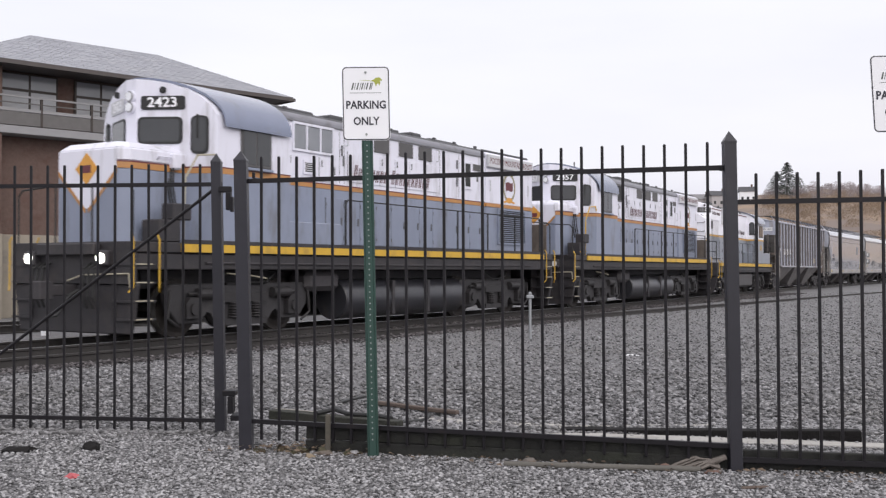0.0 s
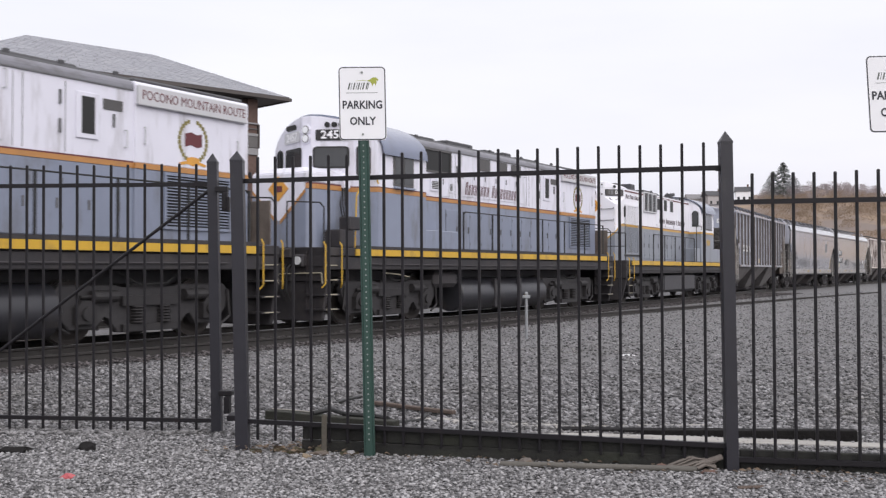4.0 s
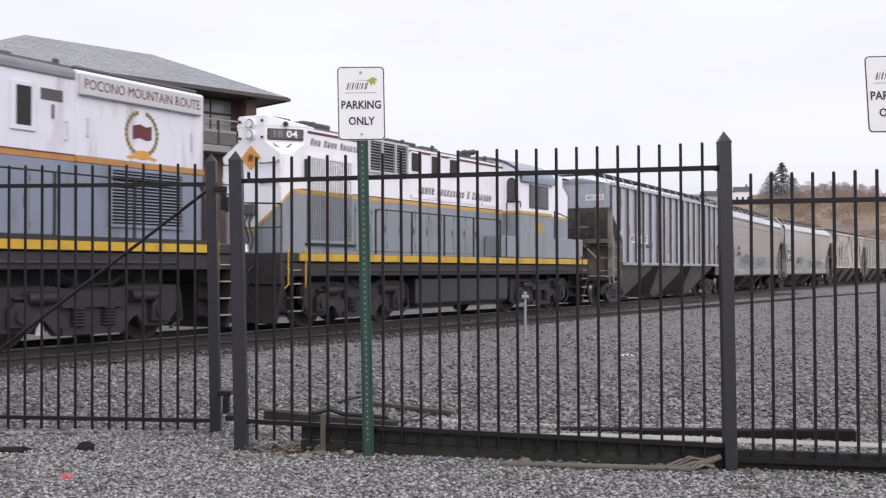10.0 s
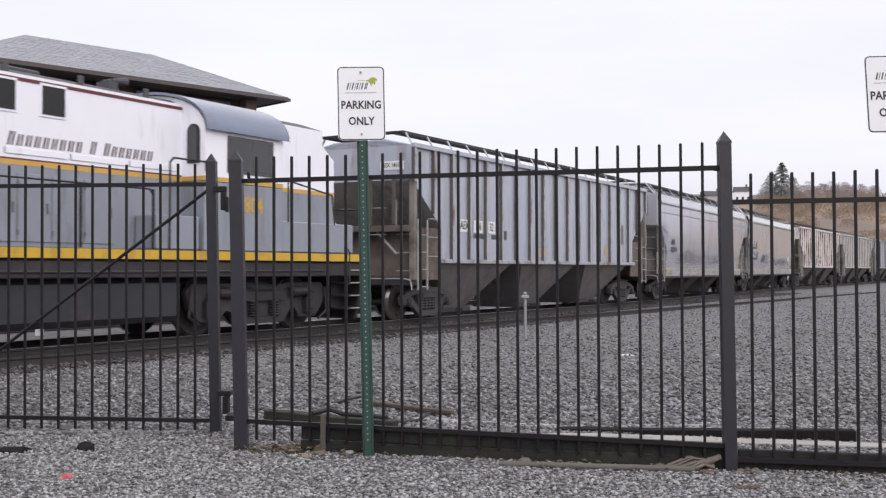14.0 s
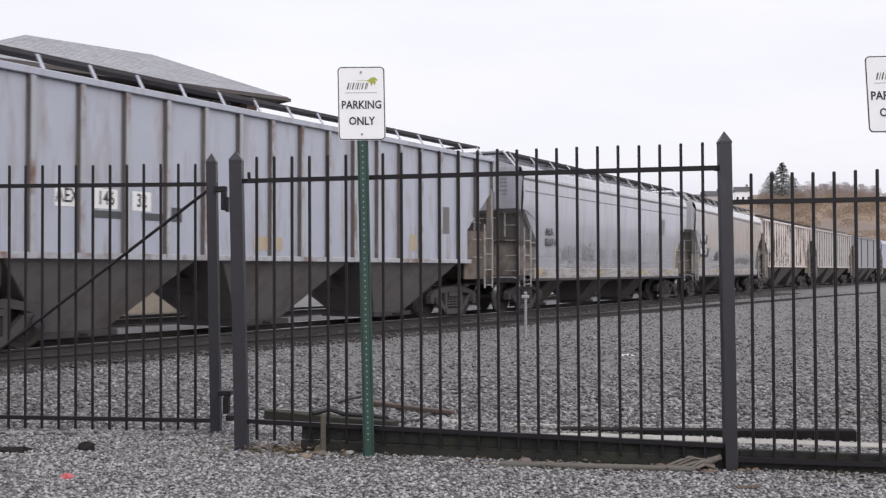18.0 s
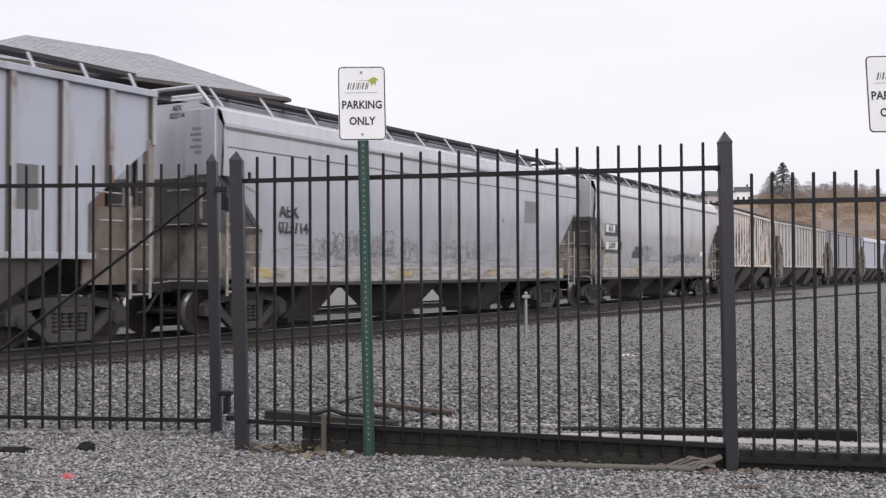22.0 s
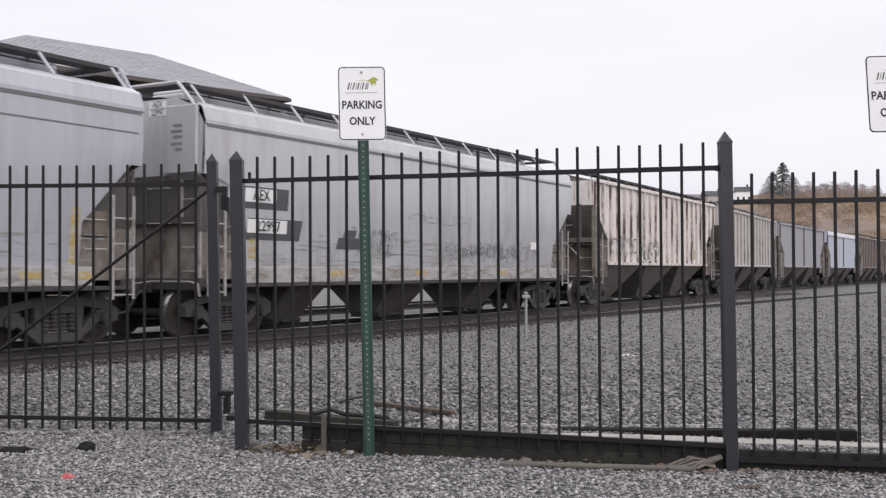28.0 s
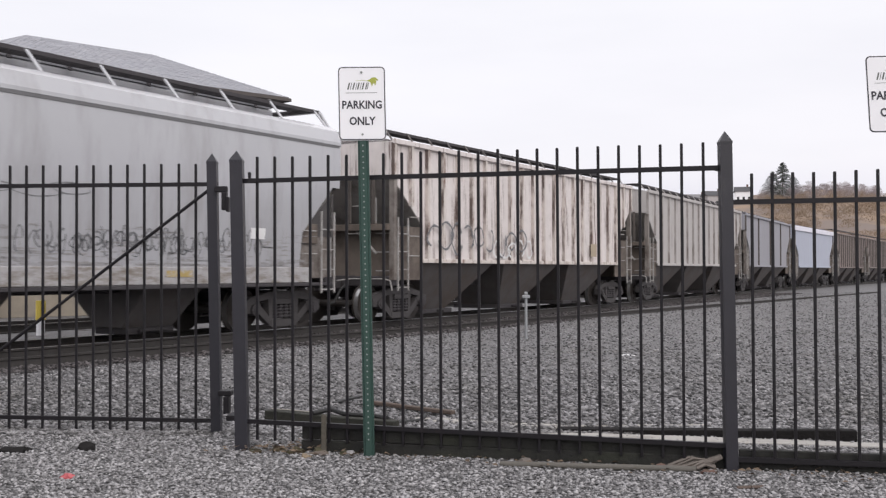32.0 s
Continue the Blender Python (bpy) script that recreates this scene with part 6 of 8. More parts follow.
def bays(th, xs, w, z0, z1, mt, ytop=1.3):
    """Discharge bays under the body: funnels that narrow to a gate."""
    for x in xs:
        bm = bmesh.new()
        lo = [(x - w * 0.16, -0.62), (x + w * 0.16, -0.62), (x + w * 0.16, 0.62), (x - w * 0.16, 0.62)]
        hi = [(x - w / 2, -ytop), (x + w / 2, -ytop), (x + w / 2, ytop), (x - w / 2, ytop)]
        prism(bm, lo, "z", z0, z1, hi)
        b = part("discharge_bay", bm, mt, th, bevel=0.01)
        boxes("outlet_gate", M_gear, b, (x - w * 0.2, x + w * 0.2, -0.75, 0.75, z0 - 0.10, z0 + 0.01), bevel=0.01)
        cy = bmesh.new()
        cyl(cy, (x, -0.95, z0 - 0.04), (x, 0.95, z0 - 0.04), 0.03, 8)
        part("gate_shaft", cy, M_gear, b)


def running_board(th, half, z_roof, z_walk, mt, n, y0=0.55, lean=0.30):
    """Roof walk on angled brackets along both edges, with end platforms."""
    for s in (-1, 1):
        a, b = sorted((s * (y0 - 0.25), s * (y0 + 0.22)))
        rb = boxes("running_board", M_gear, th, (-half, half, s * (y0 + 0.22) - 0.012, s * (y0 + 0.22) + 0.012, z_walk - 0.06, z_walk + 0.005))
        for k in range(5):
            yy = a + (b - a) * (k + 0.5) / 5
            boxes("slat", M_gear, rb, (-half, half, yy - 0.032, yy + 0.032, z_walk - 0.025, z_walk))
        for i in range(n):
            x = -half + 0.15 + (2 * half - 0.3) * i / (n - 1)
            bm = bmesh.new()
            p0, p1 = Vector((x, s * (y0 + 0.20), z_walk)), Vector((x + lean, s * 1.32, z_roof))
            w = Vector((0.03, 0, 0))
            t = Vector((0, s * 0.01, 0.02))
            vs = [bm.verts.new(v) for v in (p0 - w, p0 + w, p1 + w, p1 - w, p0 - w + t, p0 + w + t, p1 + w + t, p1 - w + t)]
            for f in ((3, 2, 1, 0), (4, 5, 6, 7), (0, 1, 5, 4), (1, 2, 6, 5), (2, 3, 7, 6), (3, 0, 4, 7)):
                bm.faces.new([vs[k] for k in f])
            part("bracket", bm, mt, rb)
    for d in (-1, 1):
        boxes("cross_walk", M_gear, th, (min(d * half, d * (half - 0.3)), max(d * half, d * (half - 0.3)), -1.0, 1.0, z_walk - 0.03, z_walk + 0.003))
    for x in [-half + 2.0 + (2 * half - 4.0) * k / 3 for k in range(4)]:
        boxes("hatch_cover", mt, th, (x - 1.3, x + 1.3, -0.26, 0.26, z_roof + 0.12, z_roof + 0.26), bevel=0.03)


def ribbed_hopper(u0, half, mt, mt_rib, label, ribs, name="hopper_car", z_top=4.05, slope=1.35, mt_end=None, marks=None, reach=6.7, group="hopper cars", walk_h=0.36, mt_chord=None, mt_flank=None, mt_roof=None, mt_bay=None):
    """A covered hopper with upright side posts. half: half its body length."""
    th = empty(name, pose(0, 0, 0), label, "hopper car", group)
    hb = half
    xs = hb - slope
    HW = 1.47
    mt_end = mt_end or M_slopebrown
    # body: sides full length above, cut away under the slope sheets at the ends
    for s in (-1, 1):
        bm = bmesh.new()
        y0, y1 = sorted((s * HW, s * (HW - 0.03)))
        prism(bm, [(-xs, 1.38), (xs, 1.38), (xs, 2.18), (hb, 3.26), (hb, z_top), (-hb, z_top), (-hb, 3.26), (-xs, 2.18)], "y", y0, y1)
        side = part("side_sheet", bm, mt, th)
        n = ribs
        for i in range(n):
            x = -hb + 0.06 + (2 * hb - 0.12) * i / (n - 1)
            zb = 1.38 if abs(x) <= xs + 0.02 else 2.18 + (abs(x) - xs) / slope * 1.08
            rb = bmesh.new()
            a, b = sorted((s * HW, s * (HW + 0.075)))
            prism(rb, [(x - 0.075, a if s > 0 else b), (x - 0.045, b if s > 0 else a), (x + 0.045, b if s > 0 else a), (x + 0.075, a if s > 0 else b)], "z", zb, z_top - 0.04)
            post = part("side_post", rb, mt_rib, side)
            # shade on each post's forward flank is painted with a darker material
            post.data.materials.append(mt_flank or M_flankshade)
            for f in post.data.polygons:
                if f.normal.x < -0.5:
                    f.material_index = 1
        boxes("top_chord", mt_chord or mt, side, (-hb, hb, min(s * HW, s * (HW + 0.09)), max(s * HW, s * (HW + 0.09)), z_top - 0.06 - (0.2 if mt_chord else 0), z_top + 0.05), bevel=0.01)
        boxes("side_sill", mt_rib, side, (-xs - 0.1, xs + 0.1, min(s * HW, s * (HW + 0.07)), max(s * HW, s * (HW + 0.07)), 1.34, 1.44), bevel=0.01)
        # corner posts and bolster plates below the slope sheets
        for d in (-1, 1):
            a, b = sorted((d * (hb - 0.04), d * (hb - 0.16)))
            boxes("corner_post", M_tanlight, th, (a, b, min(s * (HW - 0.1), s * (HW + 0.05)), max(s * (HW - 0.1), s * (HW + 0.05)), 0.95, 3.3), bevel=0.01)
            a, b = sorted((d * (xs - 0.05), d * (hb - 0.17)))
            boxes("bolster_plate", M_tanplate, th, (a, b, min(s * (HW - 0.09), s * (HW - 0.05)), max(s * (HW - 0.09), s * (HW - 0.05)), 0.95, 2.17))
    for d in (-1, 1):
        bm = bmesh.new()
        a, b = sorted((d * hb, d * (hb - 0.03)))
        prism(bm, [(-HW + 0.03, 3.26), (HW - 0.03, 3.26), (HW - 0.03, z_top), (0.6, z_top + 0.14), (-0.6, z_top + 0.14), (-HW + 0.03, z_top)], "x", a, b)
        ew = part("end_wall", bm, mt, th)
        bm = bmesh.new()
        vs = [bm.verts.new(v) for v in ((d * hb, -HW + 0.03, 3.26), (d * hb, HW - 0.03, 3.26), (d * xs, HW - 0.03, 2.18), (d * xs, -HW + 0.03, 2.18), (d * (xs - 0.9), -HW + 0.03, 1.30), (d * (xs - 0.9), HW - 0.03, 1.30))]
        bm.faces.new(vs[:4])
        bm.faces.new((vs[3], vs[2], vs[5], vs[4]))
        ss = part("slope_sheet", bm, mt_end, th)
        for y in (-1.0, -0.35, 0.35, 1.0):
            pa, pb = sorted((d * (hb + 0.005), d * (hb + 0.055)))
            boxes("end_post", M_slopepanel, ss, (pa, pb, y - 0.045, y + 0.045, 2.22, 3.30), bevel=0.008)
        for y in (-0.62, 0.62):
            pipe("strut", M_ladder, ss, [(d * (hb - 0.12), y * 0.5, 2.20), (d * (hb - 0.10), y * 1.6, 1.55)], 0.03, 6)
        pa, pb = sorted((d * (hb - 0.30), d * (hb + 0.05)))
        boxes("cross_beam", M_tanplate, th, (pa, pb, -1.40, 1.40, 2.06, 2.21), bevel=0.012)
        boxes("end_plate", M_tanplate, th, (min(d * (hb - 0.30), d * (hb - 0.34)), max(d * (hb - 0.30), d * (hb - 0.34)), -1.36, 1.36, 0.95, 2.17))
        end_details(th, half, d, 2.5)
    bm = bmesh.new()
    prism(bm, [(-HW, z_top), (HW, z_top), (0.7, z_top + 0.16), (-0.7, z_top + 0.16)], "x", -hb, hb)
    part("roof", bm, mt_roof or mt, th)
    boxes("centre_sill", M_gear, th, (-hb, hb, -0.28, 0.28, 0.78, 1.05))
    w = 2 * xs / 3
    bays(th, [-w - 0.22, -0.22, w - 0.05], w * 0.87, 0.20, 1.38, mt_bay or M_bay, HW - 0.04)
    running_board(th, hb - 0.1, z_top + 0.04, z_top + walk_h, mt_roof or mt, 17, 0.92, 0.0)
    if marks:
        marks(th, HW)
    car_trucks(th, u0, reach)
    return th


CF = [(0.86, 1.02), (1.43, 1.02), (1.45, 1.30), (1.515, 1.9), (1.567, 2.5), (1.595, 3.2), (1.590, 3.69), (1.61, 3.71), (1.61, 3.77), (1.53, 4.0), (1.36, 4.10), (1.05, 4.16), (0.5, 4.24)]


def round_hopper(u0, half, mt, label, name="hopper_car", marks=None, mt_top=None, group="hopper cars", reach=6.65, seam=True):
    """A covered hopper with smooth bowed sides and a folded top band."""
    th = empty(name, pose(0, 0, 0), label, "hopper car", group)
    slope = 1.15
    xs = half - slope
    sect = [(-y, z) for y, z in CF] + [(y, z) for y, z in CF[::-1]]
    # side shell, cut away below the end slope
    bm = bmesh.new()
    stations = [-half, -half + 0.23, -xs - 0.01, -xs, xs, xs + 0.01, half - 0.23, half]
    rows = []
    for x in stations:
        f = max(0.0, (abs(x) - xs) / slope)
        cut = 1.02 if f <= 0 else 1.86 + 0.98 * min(1.0, f * 1.25)
        rows.append([bm.verts.new((x, y, max(z, cut))) for y, z in sect])
    n = len(sect)
    for a, b in zip(rows, rows[1:]):
        for i in range(n - 1):
            if (a[i].co - a[i + 1].co).length + (b[i].co - b[i + 1].co).length > 1e-4:
                try:
                    bm.faces.new((a[i], a[i + 1], b[i + 1], b[i]))
                except ValueError:
                    pass
    bmesh.ops.remove_doubles(bm, verts=bm.verts, dist=0.002)
    shell = part("body_shell", bm, mt, th, smooth=True)
    for e in shell.data.edges:
        a, b = (shell.data.vertices[k].co for k in e.vertices)
        if min(a.z, b.z) > 3.55 and abs(a.z - b.z) < 0.01:
            e.use_edge_sharp = True
    for s in (-1, 1):
        boxes("sill_ledge", M_ledge, th, (-half + 0.9, half - 0.9, min(s * 1.40, s * 1.52), max(s * 1.40, s * 1.52), 0.935, 1.23), bevel=0.012, label="pale stained lower ledge")
        boxes("side_sill", M_gear, th, (-half + 0.1, half - 0.1, min(s * 1.35, s * 1.53), max(s * 1.35, s * 1.525), 0.865, 0.93), bevel=0.01)
        if seam:
            boxes("top_seam", M_seam, shell, (-half + 0.1, half - 0.1, min(s * 1.585, s * 1.600), max(s * 1.585, s * 1.600), 3.34, 3.365))
        # dark strip painting in the shadow below the top band's lip
        boxes("lip_shadow", M_seam, shell, (-half + 0.05, half - 0.05, min(s * 1.57, s * 1.603), max(s * 1.57, s * 1.606), 3.655, 3.735))
        for d in (-1, 1):
            # dark plate painting the shaded opening beneath the slope, and the light bolster plate
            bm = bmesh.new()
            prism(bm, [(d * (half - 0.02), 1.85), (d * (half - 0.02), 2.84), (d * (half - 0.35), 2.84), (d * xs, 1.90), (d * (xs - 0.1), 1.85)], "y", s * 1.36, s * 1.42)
            part("recess_shade", bm, M_endpanel, th)
            if d > 0:
                boxes("jack_block", M_tanplate, th, (half - 1.18, half - 0.58, min(s * 1.36, s * 1.46), max(s * 1.36, s * 1.46), 1.70, 2.09), bevel=0.01)
            a, b = sorted((d * (half - 0.12), d * (xs - 0.12)))
            boxes("bolster_plate", M_tanlight, th, (a, b, min(s * 1.36, s * 1.40), max(s * 1.36, s * 1.40), 1.02, 1.86))
    for d in (-1, 1):
        bm = bmesh.new()
        a, b = sorted((d * half, d * (half - 0.03)))
        prism(bm, [(-1.50, 2.84), (1.50, 2.84), (1.56, 3.71), (1.35, 4.04), (0.9, 4.2), (-0.9, 4.2), (-1.35, 4.04), (-1.56, 3.71)], "x", a, b)
        ew = part("end_wall", bm, mt, th)
        if d < 0:
            bm = bmesh.new()
            for r, n in ((3.70, 4), (3.60, 5), (3.50, 4), (3.38, 5), (3.28, 3)):
                for k in range(n):
                    box(bm, -half - 0.076, -half - 0.071, -1.12 + 0.055 * k, -1.085 + 0.055 * k, r - 0.035, r + 0.02)
            tagged(part("stencilled_mark", bm, M_graffiti, ew), kind="stuff")
            for text, z in (("AEX", 4.105), ("023714" if seam else "22997", 3.965)):
                at = Matrix.Translation((-half - 0.008, -0.47, z)) @ pose(0, 0, 0, 90, 0, -90)
                if not seam:
                    boxes("stencil_patch", M_patch, ew, (-half - 0.007, -half - 0.002, -0.68, -0.26, z - 0.058, z + 0.058))
                letters("stencilled_mark", text, 0.145, at, M_signblack, ew, squash=0.85, bold=0.012)
        for y in (-1.09, 1.09):
            boxes("end_rib", mt, ew, (min(d * half, d * (half + 0.07)), max(d * half, d * (half + 0.07)), y - 0.37, y + 0.37, 2.86, 4.05), bevel=0.015)
        bm = bmesh.new()
        vs = [bm.verts.new(v) for v in ((d * half, -1.5, 2.84), (d * half, 1.5, 2.84), (d * xs, 1.4, 1.86), (d * xs, -1.4, 1.86), (d * (xs - 0.9), -1.4, 1.05), (d * (xs - 0.9), 1.4, 1.05))]
        bm.faces.new(vs[:4])
        bm.faces.new((vs[3], vs[2], vs[5], vs[4]))
        part("slope_sheet", bm, M_slopebrown, th)
        boxes("end_panel", M_endpanel, th, (min(d * (half - 0.10), d * (half - 0.14)), max(d * (half - 0.10), d * (half - 0.14)), -1.36, 1.36, 2.0, 2.84))
        boxes("end_plate", M_tanlight, th, (min(d * (half - 0.22), d * (half - 0.26)), max(d * (half - 0.22), d * (half - 0.26)), -1.3, 1.3, 0.95, 2.0))
        end_details(th, half, d, 2.6)
        pipe("roof_end_rail", mt, th, [(d * (half - 0.02), -1.36, 4.02), (d * (half + 0.05), -1.0, 4.46), (d * (half + 0.05), 1.0, 4.46), (d * (half - 0.02), 1.36, 4.02)], 0.035, 6)
    boxes("centre_sill", M_gear, th, (-half, half, -0.28, 0.28, 0.78, 1.02))
    # discharge bays: three funnels that slope in towards the centre line
    for x, top, low in ((-4.15, 0.62, 0.50), (-0.20, 0.82, 0.60), (3.85, 0.70, 0.60)):
        bm = bmesh.new()
        prism(bm, [(x - low, -0.32), (x + low, -0.32), (x + low, 0.32), (x - low, 0.32)], "z", 0.17, 0.93, [(x - top, -1.05), (x + top, -1.05), (x + top, 1.05), (x - top, 1.05)])
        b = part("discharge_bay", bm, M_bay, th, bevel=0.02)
        boxes("outlet_gate", M_gear, b, (x - low * 0.9, x + low * 0.9, -0.42, 0.42, 0.06, 0.18), bevel=0.015)
        cy = bmesh.new()
        cyl(cy, (x - low * 0.6, -0.5, 0.13), (x + low * 0.6, -0.5, 0.13), 0.03, 8)
        part("gate_shaft", cy, M_gear, b)
    # a raised trough along the roof with bolted hatch covers
    boxes("hatch_coaming", mt, th, (-half + 0.7, half - 0.7, -0.40, 0.40, 4.20, 4.44), bevel=0.02)
    for k in range(5):
        x = -half + 0.75 + (2 * half - 1.5) * k / 5
        hc = boxes("hatch_cover", mt, th, (x + 0.02, x + (2 * half - 1.5) / 5 - 0.02, -0.46, 0.46, 4.445, 4.52), bevel=0.025)
        for f in (0.2, 0.8):
            xx = x + (2 * half - 1.5) / 5 * f
            boxes("hatch_latch", M_gear, hc, (xx - 0.04, xx + 0.04, -0.50, -0.46, 4.40, 4.54), bevel=0.01)
    running_board(th, half - 0.05, 4.08, 4.46, mt_top or mt, 12, 0.84, 0.08)
    if marks:
        marks(th, 1.575)
    car_trucks(th, u0, reach)
    return th


# ---- painted marks on the cars ----
def cf_y(z):
    """The bowed side's distance from the middle at a height."""
    for (y0, z0), (y1, z1) in zip(CF[1:], CF[2:]):
        if z0 <= z <= z1:
            return y0 + (y1 - y0) * (z - z0) / (z1 - z0)
    return 1.575


def decal(th, name, mt, x0, x1, z0, z1, y_of, proud=0.004, slant=0.0, label=""):
    """A thin painted patch on the camera's side, following the side's bow."""
    bm = bmesh.new()
    n = max(2, int((z1 - z0) / 0.12) + 1)
    rows = []
    for i in range(n + 1):
        z = z0 + (z1 - z0) * i / n
        y = -y_of(z) - proud
        k = slant * (z - z0)
        rows.append((bm.verts.new((x0 + k, y, z)), bm.verts.new((x1 + k, y, z))))
    for a, b in zip(rows, rows[1:]):
        bm.faces.new((a[0], a[1], b[1], b[0]))
    return part(name, bm, mt, th, label)


def scribble(th, mt, x0, x1, z0, z1, y_of, seed, n=9, w=0.014):
    """Faded spray-paint loops along the side, each stroke a flat ribbon."""
    rng = random.Random(seed)
    for k in range(n):
        cx = x0 + (x1 - x0) * (k + 0.5) / n + rng.uniform(-0.1, 0.1)
        cz, rx, rz = (z0 + z1) / 2 + rng.uniform(-0.08, 0.08), (x1 - x0) / n * rng.uniform(0.35, 0.62), (z1 - z0) * rng.uniform(0.28, 0.5)
        a0, a1 = rng.uniform(0, 6.28), rng.uniform(3.2, 6.0)
        bm = bmesh.new()
        prev = None
        for i in range(17):
            a = a0 + a1 * i / 16
            pw = w * (0.6 + 0.6 * math.sin(i * 0.8 + k) ** 2)
            p = []
            for q in (-pw, pw):
                x = cx + (rx + q) * math.cos(a) * (1 + 0.2 * math.sin(2 * a + k))
                z = min(z1 + 0.1, max(z0 - 0.1, cz + (rz + q) * math.sin(a)))
                p.append(bm.verts.new((x, -y_of(z) - 0.003, z)))
            if prev:
                bm.faces.new((prev[0], prev[1], p[1], p[0]))
            prev = p
        part("spray_paint", bm, mt, th)


def foot_streaks(th, seed):
    """Ragged grey streaks and drips along the foot of a bowed side, denser towards the bottom."""
    rng = random.Random(seed)
    bm = bmesh.new()
    for _ in range(230):
        x, z = rng.uniform(-6.6, 6.4), 1.25 + 0.62 * rng.random() ** 1.6
        w, h = rng.uniform(0.15, 0.9), rng.uniform(0.008, 0.035)
        if rng.random() < 0.3:
            w, h = rng.uniform(0.01, 0.03), rng.uniform(0.08, 0.3)
        top = [(x + w * k / 4, z + h * rng.uniform(0.1, 1.0)) for k in range(5)]
        low = [(x + w * k / 4, z - h * rng.uniform(0.1, 0.8)) for k in range(5)]
        vs = [[bm.verts.new((a, -cf_y(b) - 0.0022, b)) for a, b in row] for row in (top, low)]
        for k in range(4):
            bm.faces.new((vs[1][k], vs[1][k + 1], vs[0][k + 1], vs[0][k]))
    tagged(part("grey_streaks", bm, M_smear, th), kind="stuff")


def marks_first(th, hw):
    def y_of(z):
        return hw
    for x0, x1, text in ((-5.79, -5.34, "AEX"), (-5.06, -4.59, "146"), (-4.29, -3.89, "32")):
        d = decal(th, "stencil_patch", M_patch, x0, x1, 2.13, 2.44, y_of)
        letters("stencilled_mark", text, 0.30, pose((x0 + x1) / 2, -hw - 0.006, 2.285, 90, 0, 0), M_signblack, d, squash=0.75, bold=0.012)
    decal(th, "paint_patch", M_patchdark, -5.09, -4.36, 1.98, 2.10, y_of)
    decal(th, "paint_patch", M_patchdark, -4.09, -3.46, 1.98, 2.10, y_of)
    decal(th, "placard", M_seam, 5.41, 5.81, 2.05, 2.70, y_of)
    decal(th, "paint_patch", M_patchtan, 4.01, 4.31, 1.62, 1.98, y_of)
    decal(th, "paint_patch", M_patchtan, -1.34, -0.54, 1.55, 1.80, y_of)
    decal(th, "placard", M_patchdark, -3.59, -3.19, 1.98, 2.22, y_of)
    bm = bmesh.new()
    box(bm, -8.078, -8.062, -1.26, -0.62, 3.50, 3.70)
    pl = part("end_patch", bm, M_patch, th)
    letters("stencilled_mark", "AEX 14632", 0.15, Matrix.Translation((-8.080, -0.94, 3.60)) @ pose(0, 0, 0, 90, 0, -90), M_signblack, pl, squash=0.80, bold=0.008)


def marks_second(th, hw):
    for text, x, z in (("AEX", -6.0, 2.285), ("023714", -5.82, 1.985)):
        letters("stencilled_mark", text, 0.345, pose(x, -cf_y(z) - 0.016, z, 85, 0, 0), M_signblack, th, squash=0.88, bold=0.022)
    scribble(th, M_graffaint, -5.1, -1.2, 1.45, 1.95, cf_y, 4, 22, 0.02)
    scribble(th, M_graffaint, -5.0, -1.0, 1.40, 1.75, cf_y, 24, 20, 0.02)
    scribble(th, M_graffaint, -0.6, 2.6, 1.50, 1.85, cf_y, 5, 20)
    decal(th, "placard", M_placard, 4.22, 4.98, 2.48, 3.08, cf_y)
    decal(th, "stain", M_ochre, -6.95, -6.45, 1.04, 1.22, lambda z: 1.524)
    decal(th, "stain", M_ochre, 6.50, 6.66, 1.26, 2.12, cf_y)
    decal(th, "stain", M_ochre, 6.60, 6.90, 1.04, 1.15, lambda z: 1.524)
    foot_streaks(th, 60)
    decal(th, "paint_patch", M_patchdark, 2.9, 2.98, 2.45, 2.52, cf_y)
    for x0, x1 in ((-2.1, -1.5), (2.3, 2.8), (5.6, 6.0)):
        decal(th, "stain", M_ochre, x0, x1, 1.05, 1.15, lambda z: 1.524)
    scribble(th, M_patchdark, -4.6, -2.2, 1.50, 2.0, cf_y, 41, 12, 0.010)
    scribble(th, M_graffiti, 0.2, 2.0, 1.42, 1.7, cf_y, 42, 9, 0.012)


